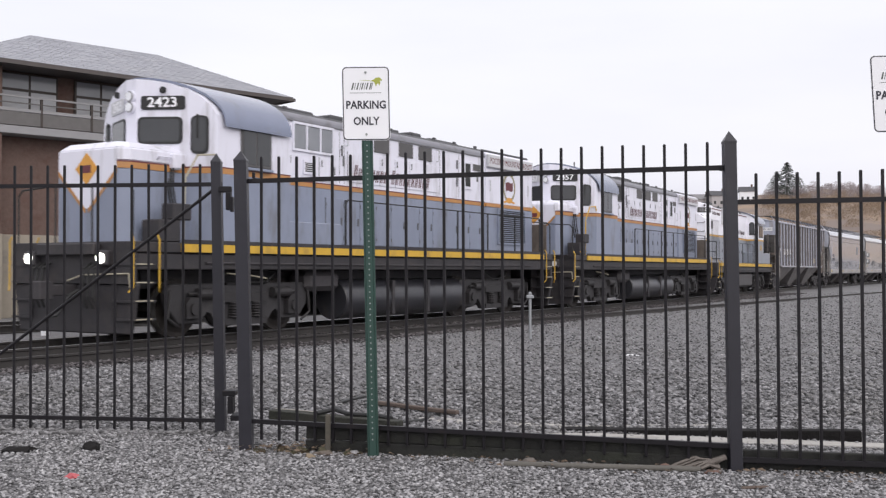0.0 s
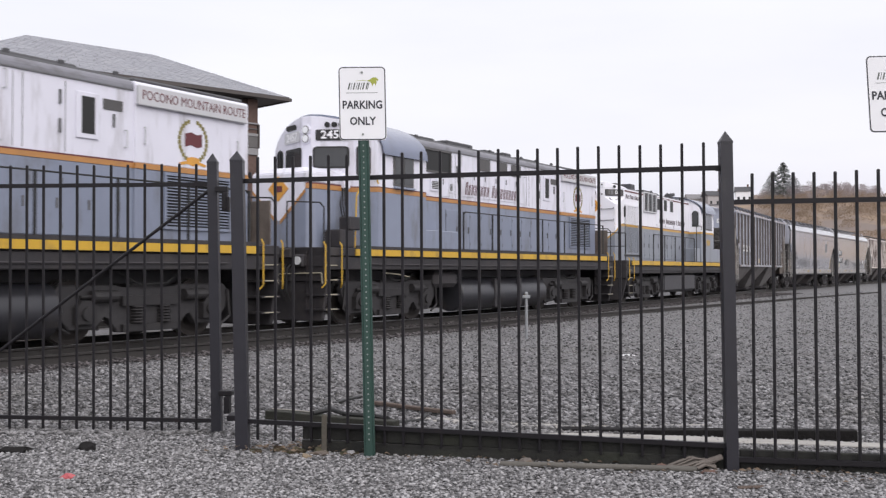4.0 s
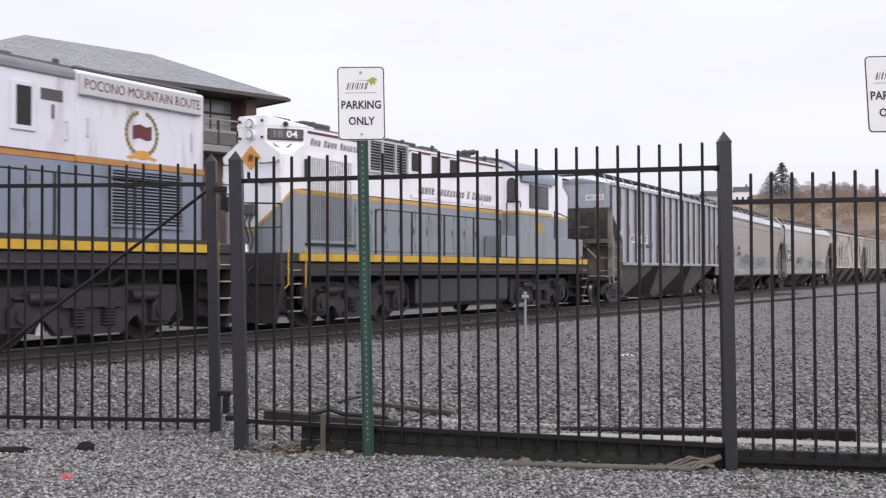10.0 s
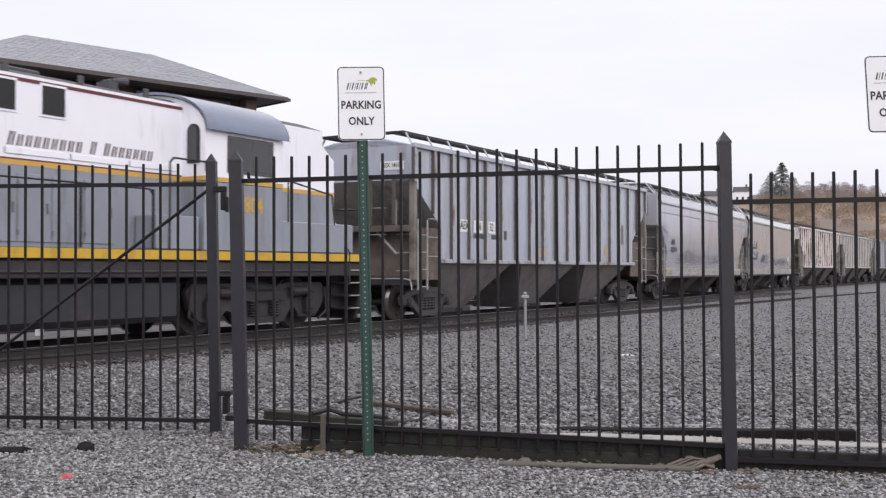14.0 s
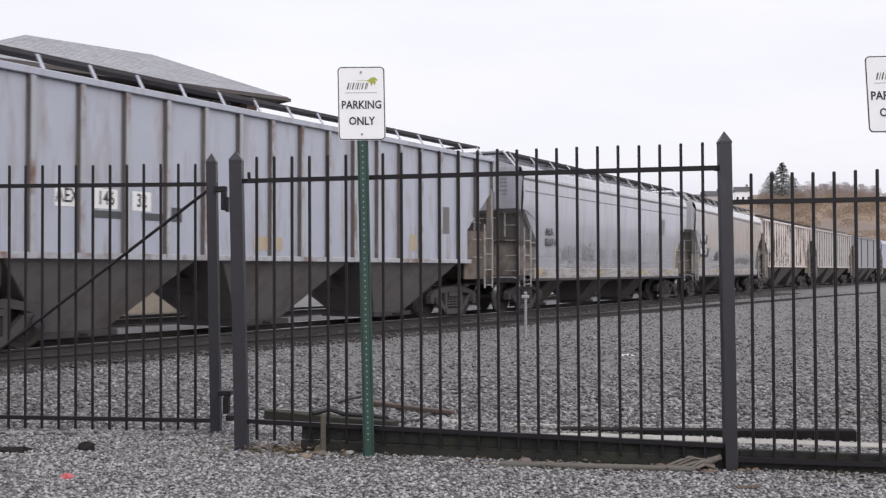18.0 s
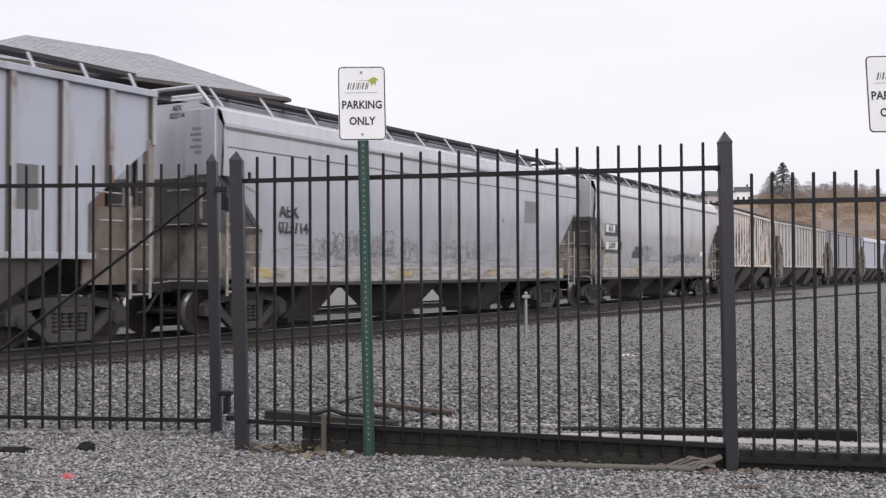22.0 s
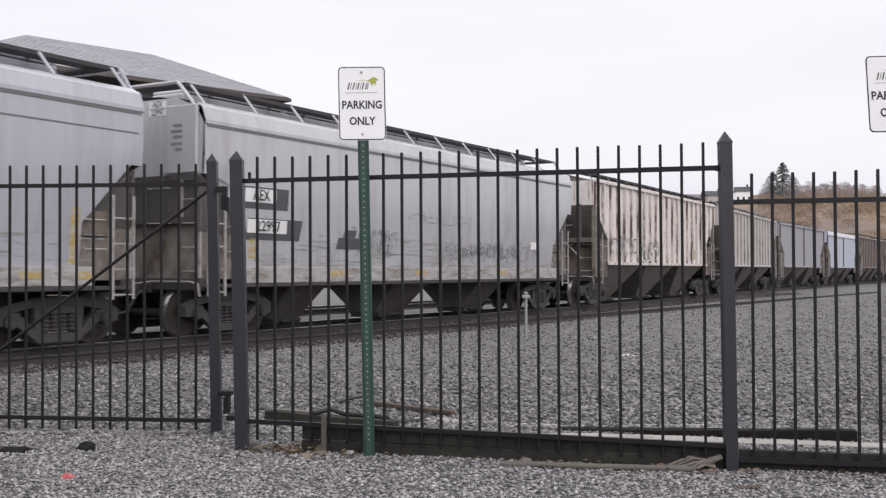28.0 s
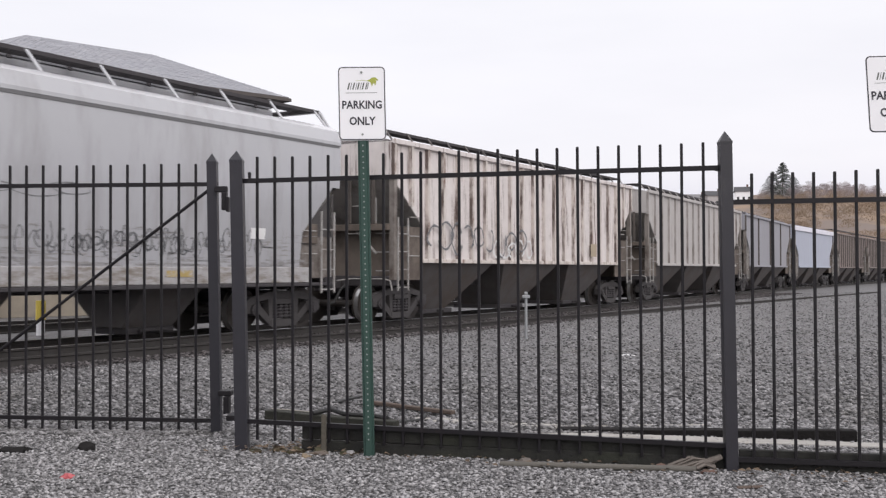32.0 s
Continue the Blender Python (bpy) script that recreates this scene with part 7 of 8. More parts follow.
def marks_third(th, hw):
    a = decal(th, "paint_patch", M_patchdark, -6.83, -5.55, 2.30, 2.70, cf_y)
    decal(a, "stencil_patch", M_patch, -6.79, -5.92, 2.42, 2.67, cf_y, 0.006)
    letters("stencilled_mark", "AEX", 0.29, pose(-6.35, -cf_y(2.545) - 0.020, 2.545, 85, 0, 0), M_signblack, a, squash=0.85, bold=0.012)
    b = decal(th, "paint_patch", M_patchdark, -6.75, -5.15, 1.73, 2.13, cf_y, slant=0.2)
    decal(b, "stencil_patch", M_patch, -6.68, -5.55, 1.86, 2.11, cf_y, 0.006)
    letters("stencilled_mark", "22997", 0.29, pose(-6.10, -cf_y(1.985) - 0.022, 1.985, 85, 0, 0), M_signblack, b, squash=0.95, bold=0.012)
    decal(th, "paint_patch", M_patchdark, -3.92, -3.10, 1.60, 1.84, cf_y, slant=0.25)
    decal(th, "paint_patch", M_patchdark, -3.72, -3.30, 1.845, 2.0, cf_y, slant=0.5)
    scribble(th, M_graffiti, -3.4, -1.6, 1.55, 2.05, cf_y, 8, 12, 0.012)
    scribble(th, M_graffiti, 0.2, 5.6, 1.45, 1.85, cf_y, 9, 34)
    scribble(th, M_graffiti, 0.8, 4.6, 1.50, 1.75, cf_y, 29, 24)
    scribble(th, M_graffiti, -1.2, 1.4, 2.3, 2.5, cf_y, 10, 4, 0.01)
    decal(th, "stain", M_ochre, -6.59, -6.32, 1.40, 1.76, cf_y)
    foot_streaks(th, 61)
    decal(th, "placard", M_patch, 5.2, 5.6, 1.75, 1.95, cf_y)
    for x0, x1 in ((-4.2, -3.5), (-0.9, -0.4), (3.1, 3.7)):
        decal(th, "stain", M_ochre, x0, x1, 1.06, 1.17, lambda z: 1.524)
    scribble(th, M_patchdark, -3.3, -1.9, 1.55, 2.1, cf_y, 43, 9, 0.009)
    scribble(th, M_patchdark, 1.2, 4.4, 1.45, 1.75, cf_y, 44, 16, 0.008)


def marks_rusty(th, hw):
    def y_of(z):
        return hw + 0.078
    scribble(th, M_graffiti, -6.2, -1.0, 1.55, 2.35, y_of, 12, 9, 0.03)
    scribble(th, M_patch, -2.8, -0.6, 1.45, 1.95, y_of, 13, 5, 0.03)
    decal(th, "paint_patch", M_patchtan, 3.8, 4.3, 1.6, 2.0, y_of)


# ---- distance ----
# scrub, twig and conifer colours are raised to paint in distance haze
M_scrub = mat("dry_brown_scrub", (0.275, 0.195, 0.128), 0.95, 0, 0.3, 0.25, 0.6, 1.5, (0.175, 0.138, 0.118), 0.42, 0.60, (0.05, 0.02, 0.02))
M_twig = mat("hazed_bare_twigs", (0.265, 0.23, 0.235), 0.95, 0, 0.25, 0.03, per_island=0.08)
M_brush = mat("dry_brush", (0.235, 0.175, 0.125), 0.95, 0, 0.25, 0.03, per_island=0.1)
M_housegrey = mat("grey_clapboard", (0.36, 0.345, 0.35), 0.8, 0, 0.1, 1)
M_shinglegrey = mat("grey_house_roof", (0.20, 0.195, 0.20), 0.8, 0, 0.15, 1)
M_bark = mat("grey_bark", (0.11, 0.09, 0.08), 0.95, 0, 0.2, 3)
M_pine = mat("hazed_conifer_green", (0.105, 0.118, 0.108), 0.95, 0, 0.3, 0.6, per_island=0.2)
M_housewhite = mat("white_clapboard", (0.82, 0.82, 0.84), 0.7, 0, 0.05, 1)
M_houseroof = mat("dark_house_roof", (0.07, 0.07, 0.075), 0.8, 0, 0.15, 1)


def hillside():
    """A low wooded slope beyond the yard."""
    bm = bmesh.new()
    nx, ny = 40, 14
    grid = []
    for i in range(nx + 1):
        az = radians(2 + 34 * i / nx)
        col = []
        for j in range(ny + 1):
            r = 210 + 300 * j / ny
            rise = 38 * (j / ny) ** 0.8 * (0.88 + 0.12 * math.sin(i * 0.33 + 1.0)) * min(1.0, i / 10)
            rise += noise.noise(Vector((i * 0.5, j * 0.5, 0))) * 3 * (j / ny)
            col.append(bm.verts.new((r * math.sin(az), r * math.cos(az), max(-0.5, rise - 0.4))))
        grid.append(col)
    for i in range(nx):
        for j in range(ny):
            bm.faces.new((grid[i][j], grid[i + 1][j], grid[i + 1][j + 1], grid[i][j + 1]))
    ob = part("hillside", bm, M_scrub, smooth=True)
    return tagged(ob, "brown winter hillside with dry scrub", "hillside", kind="structure")


def hill_z(x, y):
    az, r = math.degrees(math.atan2(x, y)), math.hypot(x, y)
    i, j = (az - 2) / 34 * 40, (r - 210) / 300
    if j < 0:
        return 0.0
    return 38 * j ** 0.8 * (0.88 + 0.12 * math.sin(i * 0.33 + 1.0)) * min(1.0, max(0, i) / 10) - 0.4


def twig_cloud(rng, verts, faces, c, rad, hgt, n, size):
    for _ in range(n):
        a, r, z = rng.uniform(0, 6.283), rad * math.sqrt(rng.random()), rng.random()
        k = 1 - 0.6 * z
        p = Vector((c[0] + r * k * math.cos(a), c[1] + r * k * math.sin(a), c[2] + hgt * (0.1 + 0.9 * z)))
        d = Vector((rng.uniform(-0.6, 0.6), rng.uniform(-0.6, 0.6), rng.uniform(0.4, 1.2))).normalized() * size * rng.uniform(0.6, 1.5)
        w = d.cross(Vector((rng.uniform(-1, 1), rng.uniform(-1, 1), 0.2))).normalized() * size * 0.12
        i = len(verts)
        verts.extend((p - w, p + w, p + d))
        faces.append((i, i + 1, i + 2))


def woods():
    """Bare winter trees and brush over the slope."""
    rng = random.Random(11)
    ridge, brush = ([], []), ([], [])
    for _ in range(620):
        az, r = radians(rng.uniform(8, 30)), rng.uniform(330, 505) if rng.random() < 0.85 else rng.uniform(215, 330)
        if r < 495 and 12.5 < math.degrees(az) < 17.0:
            continue
        x, y = r * math.sin(az), r * math.cos(az)
        h = rng.uniform(1.5, 3.0) if r < 330 else rng.uniform(2.5, 5.5)
        twig_cloud(rng, *(ridge if r > 400 else brush), (x, y, hill_z(x, y) - 0.3), rng.uniform(1.8, 5.0) * (1.0 if r > 400 else 1.5), h, 420, 0.48)
    for name, (verts, faces), mt, label in (("bare_woods", ridge, M_twig, "bare grey-brown winter trees along the ridge"), ("dry_brush", brush, M_brush, "dry brown winter brush on the slope")):
        me = bpy.data.meshes.new(name)
        me.from_pydata(verts, [], faces)
        me.materials.append(mt)
        tagged(new(name, me), label, "woods", kind="stuff")


def conifer(x, y, z, h, rad, seed, label):
    rng = random.Random(seed)
    th = empty("conifer_tree", pose(x, y, z), label, "tree", "conifers")
    bm = bmesh.new()
    cyl(bm, (0, 0, -0.5), (0, 0, h * 0.97), 0.02 * h, 8, 0.02)
    part("trunk", bm, M_bark, th)
    verts, faces = [], []
    for k in range(40):
        f = k / 39
        zz = h * (0.08 + 0.92 * f)
        rr = rad * (1 - f) ** 0.8 * rng.uniform(0.75, 1.2) + 0.15
        for b in range(9):
            a = rng.uniform(0, 6.283)
            for q in range(7):
                g = (q + 1) / 7
                p = Vector((rr * g * math.cos(a), rr * g * math.sin(a), zz - 0.35 * rr * g))
                d = Vector((math.cos(a + rng.uniform(-0.9, 0.9)), math.sin(a + rng.uniform(-0.9, 0.9)), rng.uniform(-0.6, 0.15))) * h * 0.05
                w = d.cross(Vector((0, 0, 1))).normalized() * h * 0.018 + Vector((0, 0, rng.uniform(-0.1, 0.1)))
                i = len(verts)
                verts.extend((p - w, p + w, p + d))
                faces.append((i, i + 1, i + 2))
    me = bpy.data.meshes.new("crown")
    me.from_pydata(verts, [], faces)
    me.materials.append(M_pine)
    o = new("crown", me)
    o.parent = th
    return th


def far_house(x, y, z, w, d, h, rz, label, mt_wall, mt_roof):
    th = empty("house", pose(x, y, z, 0, 0, rz), label, "house", "hillside houses")
    boxes("wall", mt_wall, th, (-w / 2, w / 2, -d / 2, d / 2, -5, h))
    bm = bmesh.new()
    prism(bm, [(-d / 2 - 0.4, h), (d / 2 + 0.4, h), (0, h + d * 0.34)], "x", -w / 2 - 0.4, w / 2 + 0.4)
    part("roof", bm, mt_roof, th)
    for i in range(3):
        for zz in (0.9, 3.6):
            if zz + 1.4 < h:
                cx = -w / 2 + w * (i + 0.5) / 3
                boxes("window", M_glass, th, (cx - 0.5, cx + 0.5, -d / 2 - 0.05, -d / 2 + 0.02, zz, zz + 1.4))
    boxes("chimney", M_brick, th, (w * 0.2, w * 0.2 + 0.8, -0.4, 0.4, h, h + d * 0.34 + 1.0))
    return th


# ---- small things in the yard ----
M_timber = mat("weathered_timber", (0.075, 0.068, 0.055), 0.9, 0, 0.25, 4, 0.4, 30, (0.08, 0.07, 0.055), 0.45, 0.7, (1, 6, 6))
M_palestrip = mat("pale_edge_strip", (0.27, 0.255, 0.228), 0.6, 0.2, 0.15, 6)
M_rustbar = mat("rusty_steel", (0.10, 0.075, 0.062), 0.85, 0.1, 0.3, 8, 0.3, 40)
M_galv = mat("galvanised_pipe", (0.30, 0.31, 0.32), 0.45, 0.5, 0.1, 6)
M_red = mat("faded_red_plastic", (0.42, 0.09, 0.10), 0.6)
M_darkrock = mat("dark_lump", (0.017, 0.016, 0.016), 0.9, 0, 0.3, 8, 0.5, 30, spec=0.1)
M_leaf = mat("dry_leaf", (0.115, 0.083, 0.058), 0.9, 0, 0.3, 5, per_island=0.4)
M_ypaint = mat("bollard_yellow", (0.62, 0.48, 0.08), 0.6, 0, 0.1, 4)
M_darkboard = mat("near_black_board", (0.012, 0.0118, 0.0105), 0.8, 0, 0.3, 6, 0.3, 40, (0.022, 0.024, 0.016), 0.5, 0.7, (1.5, 6, 6))
M_dryStick = mat("dry_stick", (0.14, 0.122, 0.108), 0.9, 0, 0.3, 9, 0.3, 40)
M_moss = mat("mossy_earth", (0.055, 0.052, 0.028), 0.95, 0, 0.4, 9, 0.6, 40, (0.09, 0.062, 0.04), 0.45, 0.65, (6, 6, 6))
M_oliveboard = mat("mossy_olive_wood", (0.024, 0.025, 0.019), 0.9, 0, 0.35, 5, 0.4, 30, (0.042, 0.040, 0.032), 0.48, 0.7, (2, 8, 8))
M_paleplank = mat("bleached_plank", (0.36, 0.345, 0.32), 0.8, 0, 0.2, 4, 0.2, 40, (0.22, 0.20, 0.17), 0.52, 0.72, (2, 10, 10))
M_greypipe = mat("dull_pipe_grey", (0.105, 0.098, 0.086), 0.8, 0, 0.25, 8, 0.2, 40)
M_tanstone = mat("tan_stone", (0.21, 0.165, 0.115), 0.9, 0, 0.2, 9, 0.4, 40)
M_redbark = mat("red_brown_bark", (0.14, 0.085, 0.07), 0.9, 0, 0.3, 12, 0.5, 40)


def beam(name, a, b, w, h, mt, label, category, twist=0):
    a, b = Vector(a), Vector(b)
    d = b - a
    bm = bmesh.new()
    q = d.to_track_quat("X", "Z").to_matrix().to_4x4()
    box(bm, 0, d.length, -w / 2, w / 2, 0, h)
    bmesh.ops.subdivide_edges(bm, edges=[e for e in bm.edges if e.calc_length() > d.length * 0.9], cuts=8)
    for v in bm.verts:
        v.co += Vector((0, noise.noise(v.co * 2.0) * 0.012, noise.noise(v.co * 2.0 + Vector((5, 0, 0))) * 0.008))
    ob = part(name, bm, mt, None, "", 0.006)
    ob.matrix_basis = Matrix.Translation(a) @ q @ pose(0, 0, 0, twist)
    return tagged(ob, label, category)


def lump(name, p, s, mt, label, category, seed):
    bm = bmesh.new()
    bmesh.ops.create_icosphere(bm, subdivisions=2, radius=1)
    for v in bm.verts:
        k = 1 + 0.5 * noise.noise(v.co * 1.3 + Vector((seed, 0, 0)))
        v.co = Vector((v.co.x * s[0], v.co.y * s[1], max(-0.3, v.co.z) * s[2])) * k
    ob = part(name, bm, mt, None, "", smooth=False)
    ob.location = p
    return tagged(ob, label, category)


# ---- assembling the place ----
ground_sheet()
track("track", 0.0, -120, 240, "main line track with dark rails on stone ballast")
track("track", 5.9, -120, 240, "second track with dark rails on stone ballast")
old_rail()
fences()
parking_sign(pose(-0.502, 7.06, 0.0, 0, 0, -3), -0.021, 2.18)
parking_sign(pose(3.03, 6.75, 0.0, 0, 0, -8), -0.05, 2.195)
station()
hillside()
woods()


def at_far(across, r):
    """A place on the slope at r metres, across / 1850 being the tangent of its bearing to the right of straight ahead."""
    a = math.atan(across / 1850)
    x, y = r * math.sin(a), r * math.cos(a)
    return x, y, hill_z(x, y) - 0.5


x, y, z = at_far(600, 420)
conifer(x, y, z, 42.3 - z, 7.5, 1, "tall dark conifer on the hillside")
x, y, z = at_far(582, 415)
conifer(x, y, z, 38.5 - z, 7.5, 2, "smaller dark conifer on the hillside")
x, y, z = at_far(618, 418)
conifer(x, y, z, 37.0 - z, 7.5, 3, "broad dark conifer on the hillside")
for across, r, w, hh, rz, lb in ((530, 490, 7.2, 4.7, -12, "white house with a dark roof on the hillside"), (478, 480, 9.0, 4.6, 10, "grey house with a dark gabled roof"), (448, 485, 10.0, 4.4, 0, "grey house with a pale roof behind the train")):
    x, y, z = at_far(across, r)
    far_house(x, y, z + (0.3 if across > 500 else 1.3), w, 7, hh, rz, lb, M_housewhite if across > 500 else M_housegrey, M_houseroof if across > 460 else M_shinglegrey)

LOCOS = "locomotives at the head of the train"
century_loco(19.75, "2423", True, False, LOCOS)
century_loco(37.06, "2457", False, True, LOCOS)
high_hood_loco(53.9, LOCOS)
ribbed_hopper(71.35, 8.06, M_car1, M_rib1, "light grey covered hopper with upright side posts", 19, marks=marks_first, mt_bay=M_bayside)
round_hopper(88.78, 7.85, M_round, "pale grey covered hopper with smooth bowed sides", marks=marks_second)
round_hopper(105.88, 7.85, M_round2, "pale grey covered hopper with dark stencil patches", marks=marks_third, seam=False)
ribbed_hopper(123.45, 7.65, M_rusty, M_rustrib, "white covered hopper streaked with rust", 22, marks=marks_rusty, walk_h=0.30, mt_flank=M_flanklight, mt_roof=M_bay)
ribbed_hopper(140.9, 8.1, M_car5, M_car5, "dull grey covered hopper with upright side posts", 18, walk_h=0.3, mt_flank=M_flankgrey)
ribbed_hopper(158.15, 7.55, M_car6, M_car6, "blue-grey covered hopper with few side posts", 5, walk_h=0.2, reach=6.2)
ribbed_hopper(174.2, 7.0, M_car7, M_car7, "light blue covered hopper with a pale top", 3, walk_h=0.16, reach=5.7, mt_chord=M_white)
ribbed_hopper(190.2, 7.3, M_car8, M_car8, "brown-grey covered hopper with upright side posts", 16, reach=6.0)
for u in (206.3, 222.4, 238.5):
    ribbed_hopper(u, 7.3, M_car8, M_car8, "brown-grey covered hopper with upright side posts", 16, reach=6.0)

stones("gravel", 70000, near_gravel, (0.006, 0.021), M_stone, "loose grey crushed stone beside the fence", 1)
stones("gravel", 115000, yard_gravel, (0.011, 0.036), M_yard, "grey crushed stone of the yard", 2)
stones("ballast", 48000, ballast_bed, (0.025, 0.055), M_ballast, "dark grey track ballast", 3)


# ---- debris along the fence ----
beam("timber", (-1.448, 8.65, 0), (-0.367, 8.04, 0), 0.10, 0.105, M_oliveboard, "mossy dark timber lying behind the fence", "timber")
# added strip that colours in the timber's pale top edge
beam("plank", (-1.43, 8.685, 0.106), (-1.02, 8.45, 0.106), 0.022, 0.008, M_palestrip, "pale strip added along the top edge of a mossy timber", "lath")
beam("plank", (-0.25, 8.79, 0), (1.05, 8.31, 0), 0.17, 0.016, M_paleplank, "pale flat plank lying behind the fence", "plank")
beam("plank", (0.70, 7.99, 0), (3.9, 7.30, 0), 0.21, 0.016, M_paleplank, "pale flat plank beside a charred timber", "plank")
beam("timber", (0.88, 8.175, -0.06), (3.03, 7.715, -0.005), 0.12, 0.09, M_darkrock, "charred black timber lying behind the fence", "timber")
# strip added on the ground, placed to fit the timber's pale edge in view
beam("timber_edge_strip", (0.469, 8.35, 0.0), (2.151, 8.43, 0.0), 0.035, 0.02, M_paleplank, "thin pale strip added for the back edge of a charred timber", "metal strip")
beam("steel_bar", (-0.72, 9.62, 0.03), (0.084, 8.92, 0.03), 0.05, 0.035, M_rustbar, "rusty flat steel bar lying on the gravel", "steel bar")
# added bent end of the bar, its dark underside put into the colour
beam("steel_bar", (-1.028, 9.76, 0.01), (-0.78, 9.96, 0.05), 0.05, 0.02, M_gasket, "short bent bar end, black for its dark underside", "steel bar")
d_f = (G_R - G_B).normalized()
n_f = Vector((-d_f.y, d_f.x, 0))
for u0, u1, z1, o in ((0.43, 3.27, 0.175, 0.045),):
    a, b = G_B + d_f * u0 + n_f * o, G_B + d_f * u1 + n_f * o
    beam("kick_board", (a.x, a.y, 0.088), (b.x, b.y, 0.066), 0.030, z1 - 0.078, M_darkboard, "black board set on edge beneath the fence", "board")
    beam("kick_board", (a.x - 0.006 * n_f.x, a.y - 0.006 * n_f.y, -0.03), (b.x - 0.006 * n_f.x, b.y - 0.006 * n_f.y, -0.03), 0.04, 0.112, M_darkboard, "mossy dark board set on edge in the gravel", "board")
beam("kick_board", (1.86, 6.62, -0.03), (4.3, 6.20, -0.03), 0.035, 0.16, M_darkboard, "dark board set on edge beneath the fence", "board")
ob = pipe("rubber_strip", M_gasket, None, [(-1.044, 8.36, 0.118), (-0.915, 8.46, 0.135), (-0.788, 8.32, 0.118), (-0.648, 8.25, 0.118), (-0.535, 8.20, 0.118), (-0.44, 8.12, 0.112), (-0.37, 8.48, 0.02), (-0.28, 8.56, 0.02), (-0.19, 8.65, 0.02), (-0.155, 8.88, 0.03)], 0.019, 8)
tagged(ob, "curled black rubber strip lying on gravel", "rubber strip")
ob = boxes("stake", M_timber, None, (-0.835, -0.80, 7.13, 7.16, -0.05, 0.275), bevel=0.004)
tagged(ob, "short grey wooden stake beside the fence", "stake")
ob = pipe("ground_pipe", M_greypipe, None, [(0.36, 6.73, 0.016), (0.767, 6.641, 0.022), (1.115, 6.585, 0.022), (1.39, 6.548, 0.022), (1.565, 6.511, 0.022)], 0.020, 10)
tagged(ob, "thin dull grey pipe lying on gravel", "pipe")
rng = random.Random(8)
bm = bmesh.new()
for k in range(16):
    a = radians(rng.uniform(150, 205))
    l = rng.uniform(0.12, 0.32)
    tube(bm, [(1.70, 6.60 + rng.uniform(-0.03, 0.03), rng.uniform(0.01, 0.09)), (1.70 + l * 0.5 * math.cos(a), 6.60 + l * 0.3 * math.sin(a), rng.uniform(0.015, 0.08)), (1.70 + l * math.cos(a), 6.59 + l * 0.5 * math.sin(a), rng.uniform(0.005, 0.03))], rng.uniform(0.006, 0.014), 5)
tagged(part("brushwood", bm, M_dryStick), "bundle of dry grey sticks against a post", "sticks", kind="stuff")
lump("white_scrap", (2.70, 15.4, 0.0), (0.11, 0.03, 0.022), M_housewhite, "white scrap lying on the gravel", "scrap", 6)
lump("dark_clod", (-2.98, 7.24, 0.0), (0.135, 0.075, 0.042), M_darkrock, "flat dark clod on the gravel", "clod", 5)
lump("dark_clod", (-2.50, 7.32, 0.0), (0.07, 0.065, 0.06), M_darkrock, "dark lump lying on the gravel", "clod", 8)
lump("litter", (-2.27, 6.33, 0.01), (0.045, 0.03, 0.03), M_red, "crumpled red plastic litter on the gravel", "litter", 2)
ob = pipe("stick", M_rustbar, None, [(1.68, 6.02, 0.01), (1.76, 6.02, 0.014), (1.84, 6.05, 0.01)], 0.012, 6)
tagged(ob, "short dark stick on the gravel", "stick")
lump("brown_stone", (-0.926, 7.02, 0.0), (0.042, 0.04, 0.035), M_tanstone, "tan stone beside the fence", "stone", 9)
lump("brown_stone", (-0.85, 7.13, 0.0), (0.07, 0.04, 0.035), M_tanplate, "flat brown stone beside the fence", "stone", 11)
lump("pale_stone", (-0.64, 7.15, 0.0), (0.040, 0.035, 0.034), M_yard, "pale stone beside the fence", "stone", 12)
lump("pale_stone", (-0.31, 7.15, 0.0), (0.038, 0.03, 0.032), M_yard, "pale stone beside the fence", "stone", 13)
lump("pale_stone", (0.017, 7.08, 0.0), (0.042, 0.03, 0.036), M_yard, "pale stone beside the fence", "stone", 14)
lump("bark_chunk", (1.36, 6.60, 0.0), (0.05, 0.03, 0.045), M_redbark, "red-brown piece of bark by a pipe", "bark", 15)
lump("bark_chunk", (1.64, 6.50, 0.0), (0.055, 0.03, 0.025), M_redbark, "red-brown piece of bark by a pipe", "bark", 16)
lump("clod", (0.53, 6.82, 0.0), (0.055, 0.035, 0.045), M_dryStick, "heap of dry earth beneath the fence", "clod", 17)
beam("bark_slab", (1.55, 6.61, -0.01), (1.75, 6.58, 0.075), 0.05, 0.03, M_dryStick, "broken slab of grey bark leaning on a post", "bark")
ob = empty("standpipe", pose(1.50, 19.1, 0), "grey galvanised standpipe with a valve on top", "standpipe")
pipe("riser", M_galv, ob, [(0, 0, -0.1), (0, 0, 0.74)], 0.027, 10)
boxes("valve", M_galv, ob, (-0.07, 0.07, -0.05, 0.05, 0.74, 0.80), (-0.03, 0.03, -0.03, 0.03, 0.80, 0.86), bevel=0.012)
ob = empty("bollard", pose(-8.38, 21.75, -0.1), "yellow-topped white bollard between the tracks", "bollard")
bm = bmesh.new()
cyl(bm, (0, 0, -0.1), (0, 0, 0.32), 0.085, 14)
part("lower_post", bm, M_housewhite, ob, smooth=True)
bm = bmesh.new()
cyl(bm, (0, 0, 0.321), (0, 0, 0.72), 0.10, 14)
part("sleeve", bm, M_ypaint, ob, smooth=True)
bm = bmesh.new()
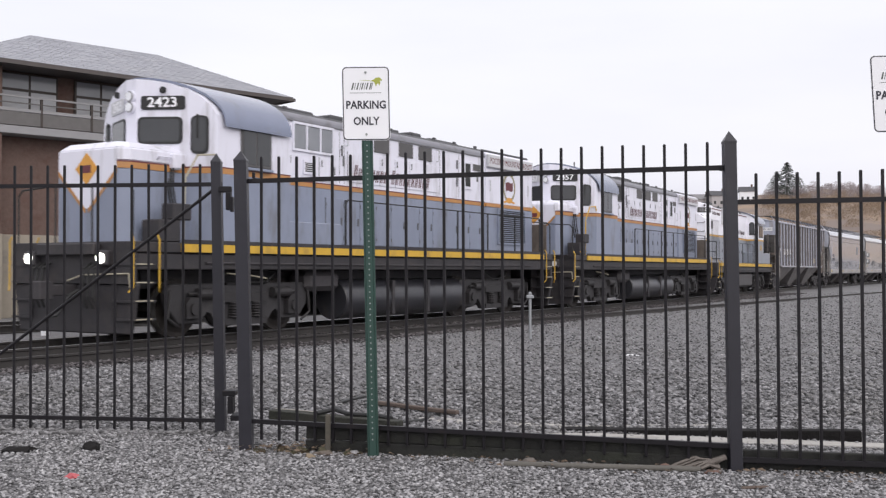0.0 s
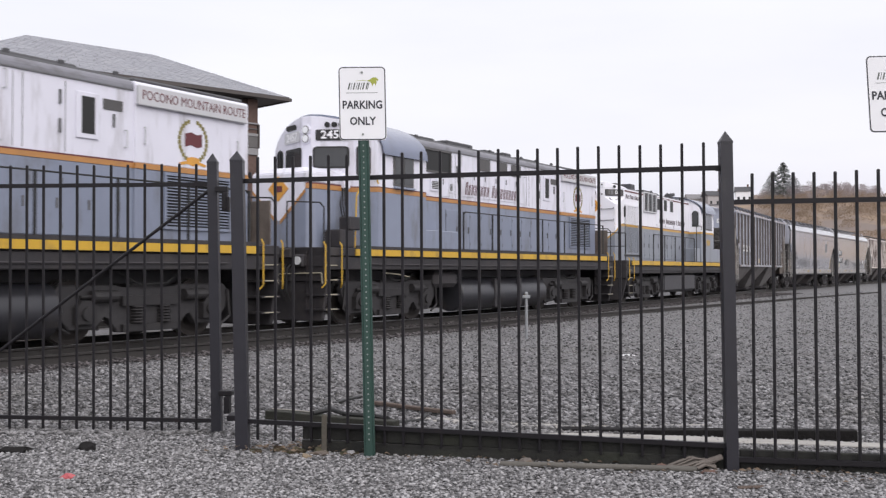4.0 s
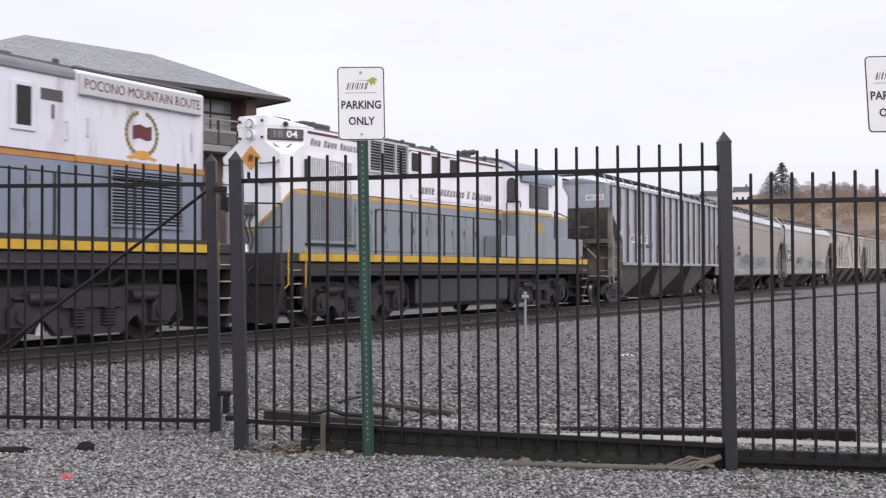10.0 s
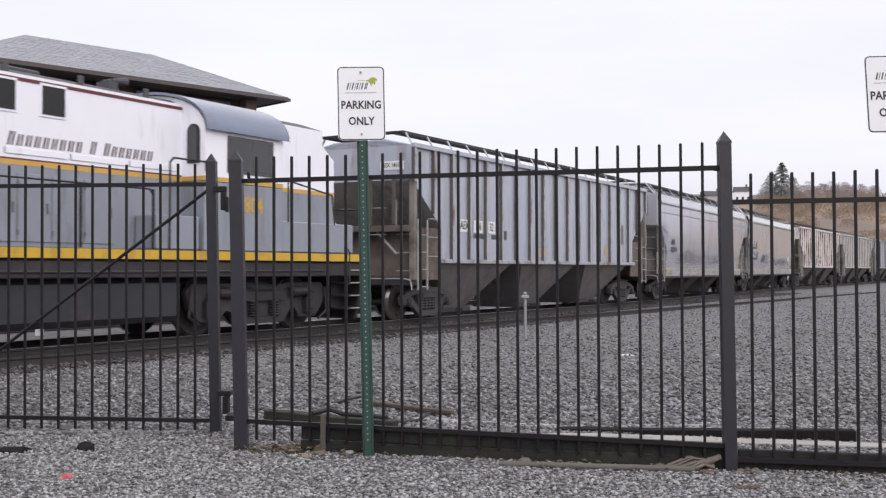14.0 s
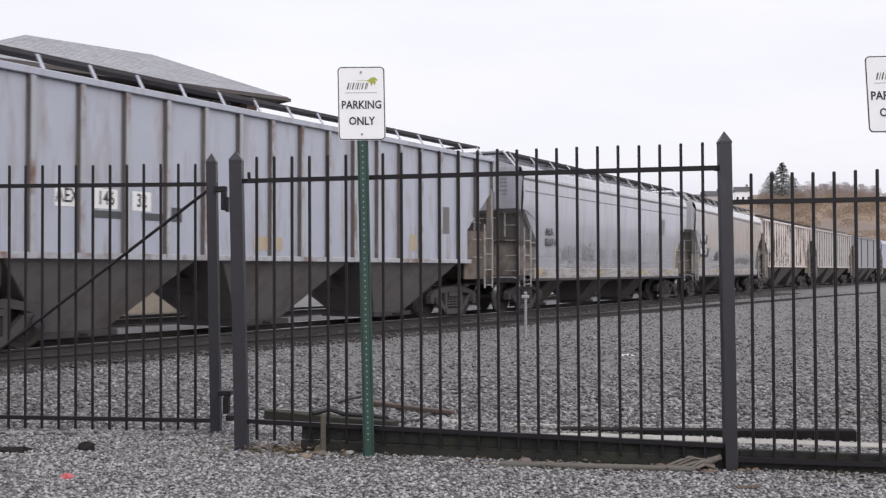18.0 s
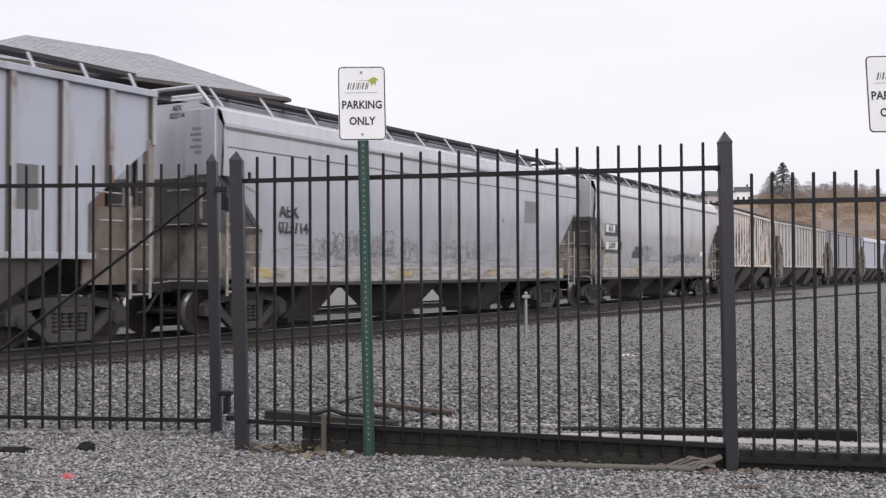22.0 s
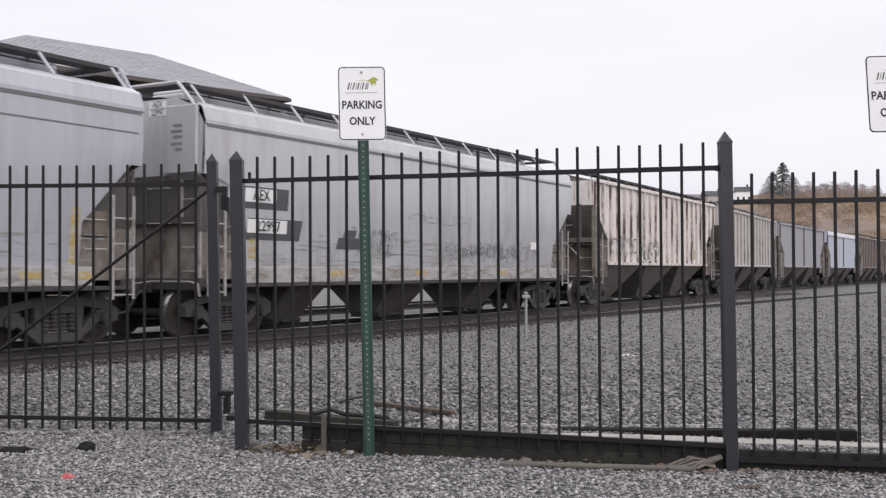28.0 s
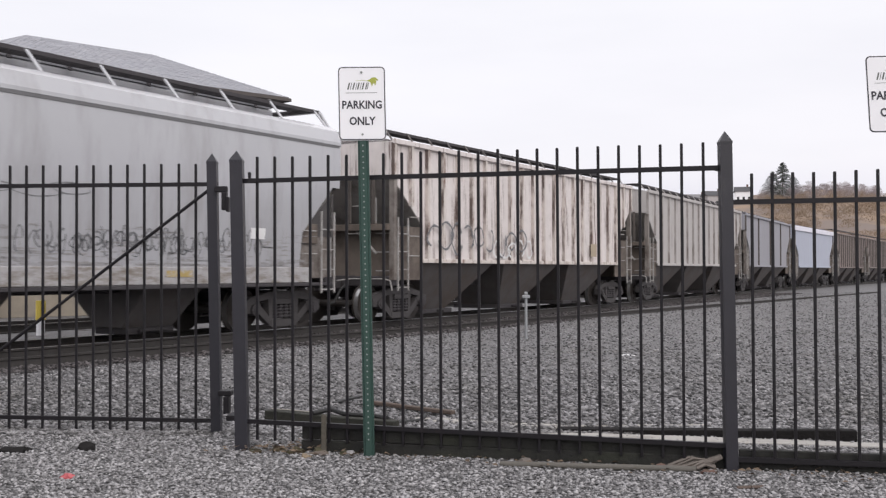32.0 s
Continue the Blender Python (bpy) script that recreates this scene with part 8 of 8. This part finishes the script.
for i in range(22):
    a0, a1 = 6.2832 * i / 22, 6.2832 * (i + 1) / 22
    cyl(bm, (0.055 * math.cos(a0), 0, 0.075 * math.sin(a0)), (0.055 * math.cos(a1), 0, 0.075 * math.sin(a1)), 0.007, 6)
ob = part("cable_loop", bm, M_galv, None, smooth=True)
ob.location = (2.755, 6.39, 1.02)
tagged(ob, "loop of pale cable hung on a fence picket", "cable")


def leaf_litter(rng, n):
    """Places for dry leaves, gathered along the foot of the fence."""
    out = []
    for _ in range(n):
        p = G_B.lerp(G_R, rng.uniform(0.05, 1.35))
        out.append((p.x + rng.gauss(0, 0.05), p.y - 0.05 + rng.gauss(0, 0.12), 0.012 + 0.02 * rng.random(), rng.uniform(0, 6.28), rng.uniform(0.008, 0.03)))
    for _ in range(n // 2):
        out.append((-1.0 + rng.gauss(0, 0.22), 7.28 + rng.gauss(0, 0.10), 0.014 + 0.03 * rng.random(), rng.uniform(0, 6.28), rng.uniform(0.012, 0.035)))
    return out


rng = random.Random(9)
for k in range(5):
    lump("mossy_clod", (-1.30 + 0.16 * k + rng.uniform(-0.04, 0.04), 7.26 - 0.03 * k + rng.uniform(-0.04, 0.04), 0.0), (rng.uniform(0.05, 0.09), rng.uniform(0.03, 0.06), rng.uniform(0.025, 0.05)), M_moss, "mossy brown clod at the foot of the fence", "clod", 20 + k)
rng = random.Random(5)
verts, faces = [], []
for x, y, z, a, s in leaf_litter(rng, 260):
    i = len(verts)
    c, d = math.cos(a) * s, math.sin(a) * s
    verts.extend(((x - c, y - d, z), (x + d * 0.5, y - c * 0.5, z + s * 0.5), (x + c, y + d, z + s * 0.2), (x - d * 0.5, y + c * 0.5, z + s * 0.1)))
    faces.append((i, i + 1, i + 2, i + 3))
me = bpy.data.meshes.new("dry_leaves")
me.from_pydata(verts, [], faces)
me.materials.append(M_leaf)
tagged(new("dry_leaves", me), "dry brown leaves along the foot of the fence", "leaves", kind="stuff")


def motions():
    """The train rolls towards the camera's left; its wheels turn."""
    times = [0.5 * i for i in range(65)]
    for th, u0, reach in VEHICLES:
        walk(th, [(t, on_rails(u0 - travelled(t), reach)) for t in times[::2]])
    for w, r, home in WHEELSETS:
        walk(w, [(t / 5, Matrix.Translation(home) @ Matrix.Rotation(-travelled(t / 5) / r, 4, "Y")) for t in range(161)])


motions()
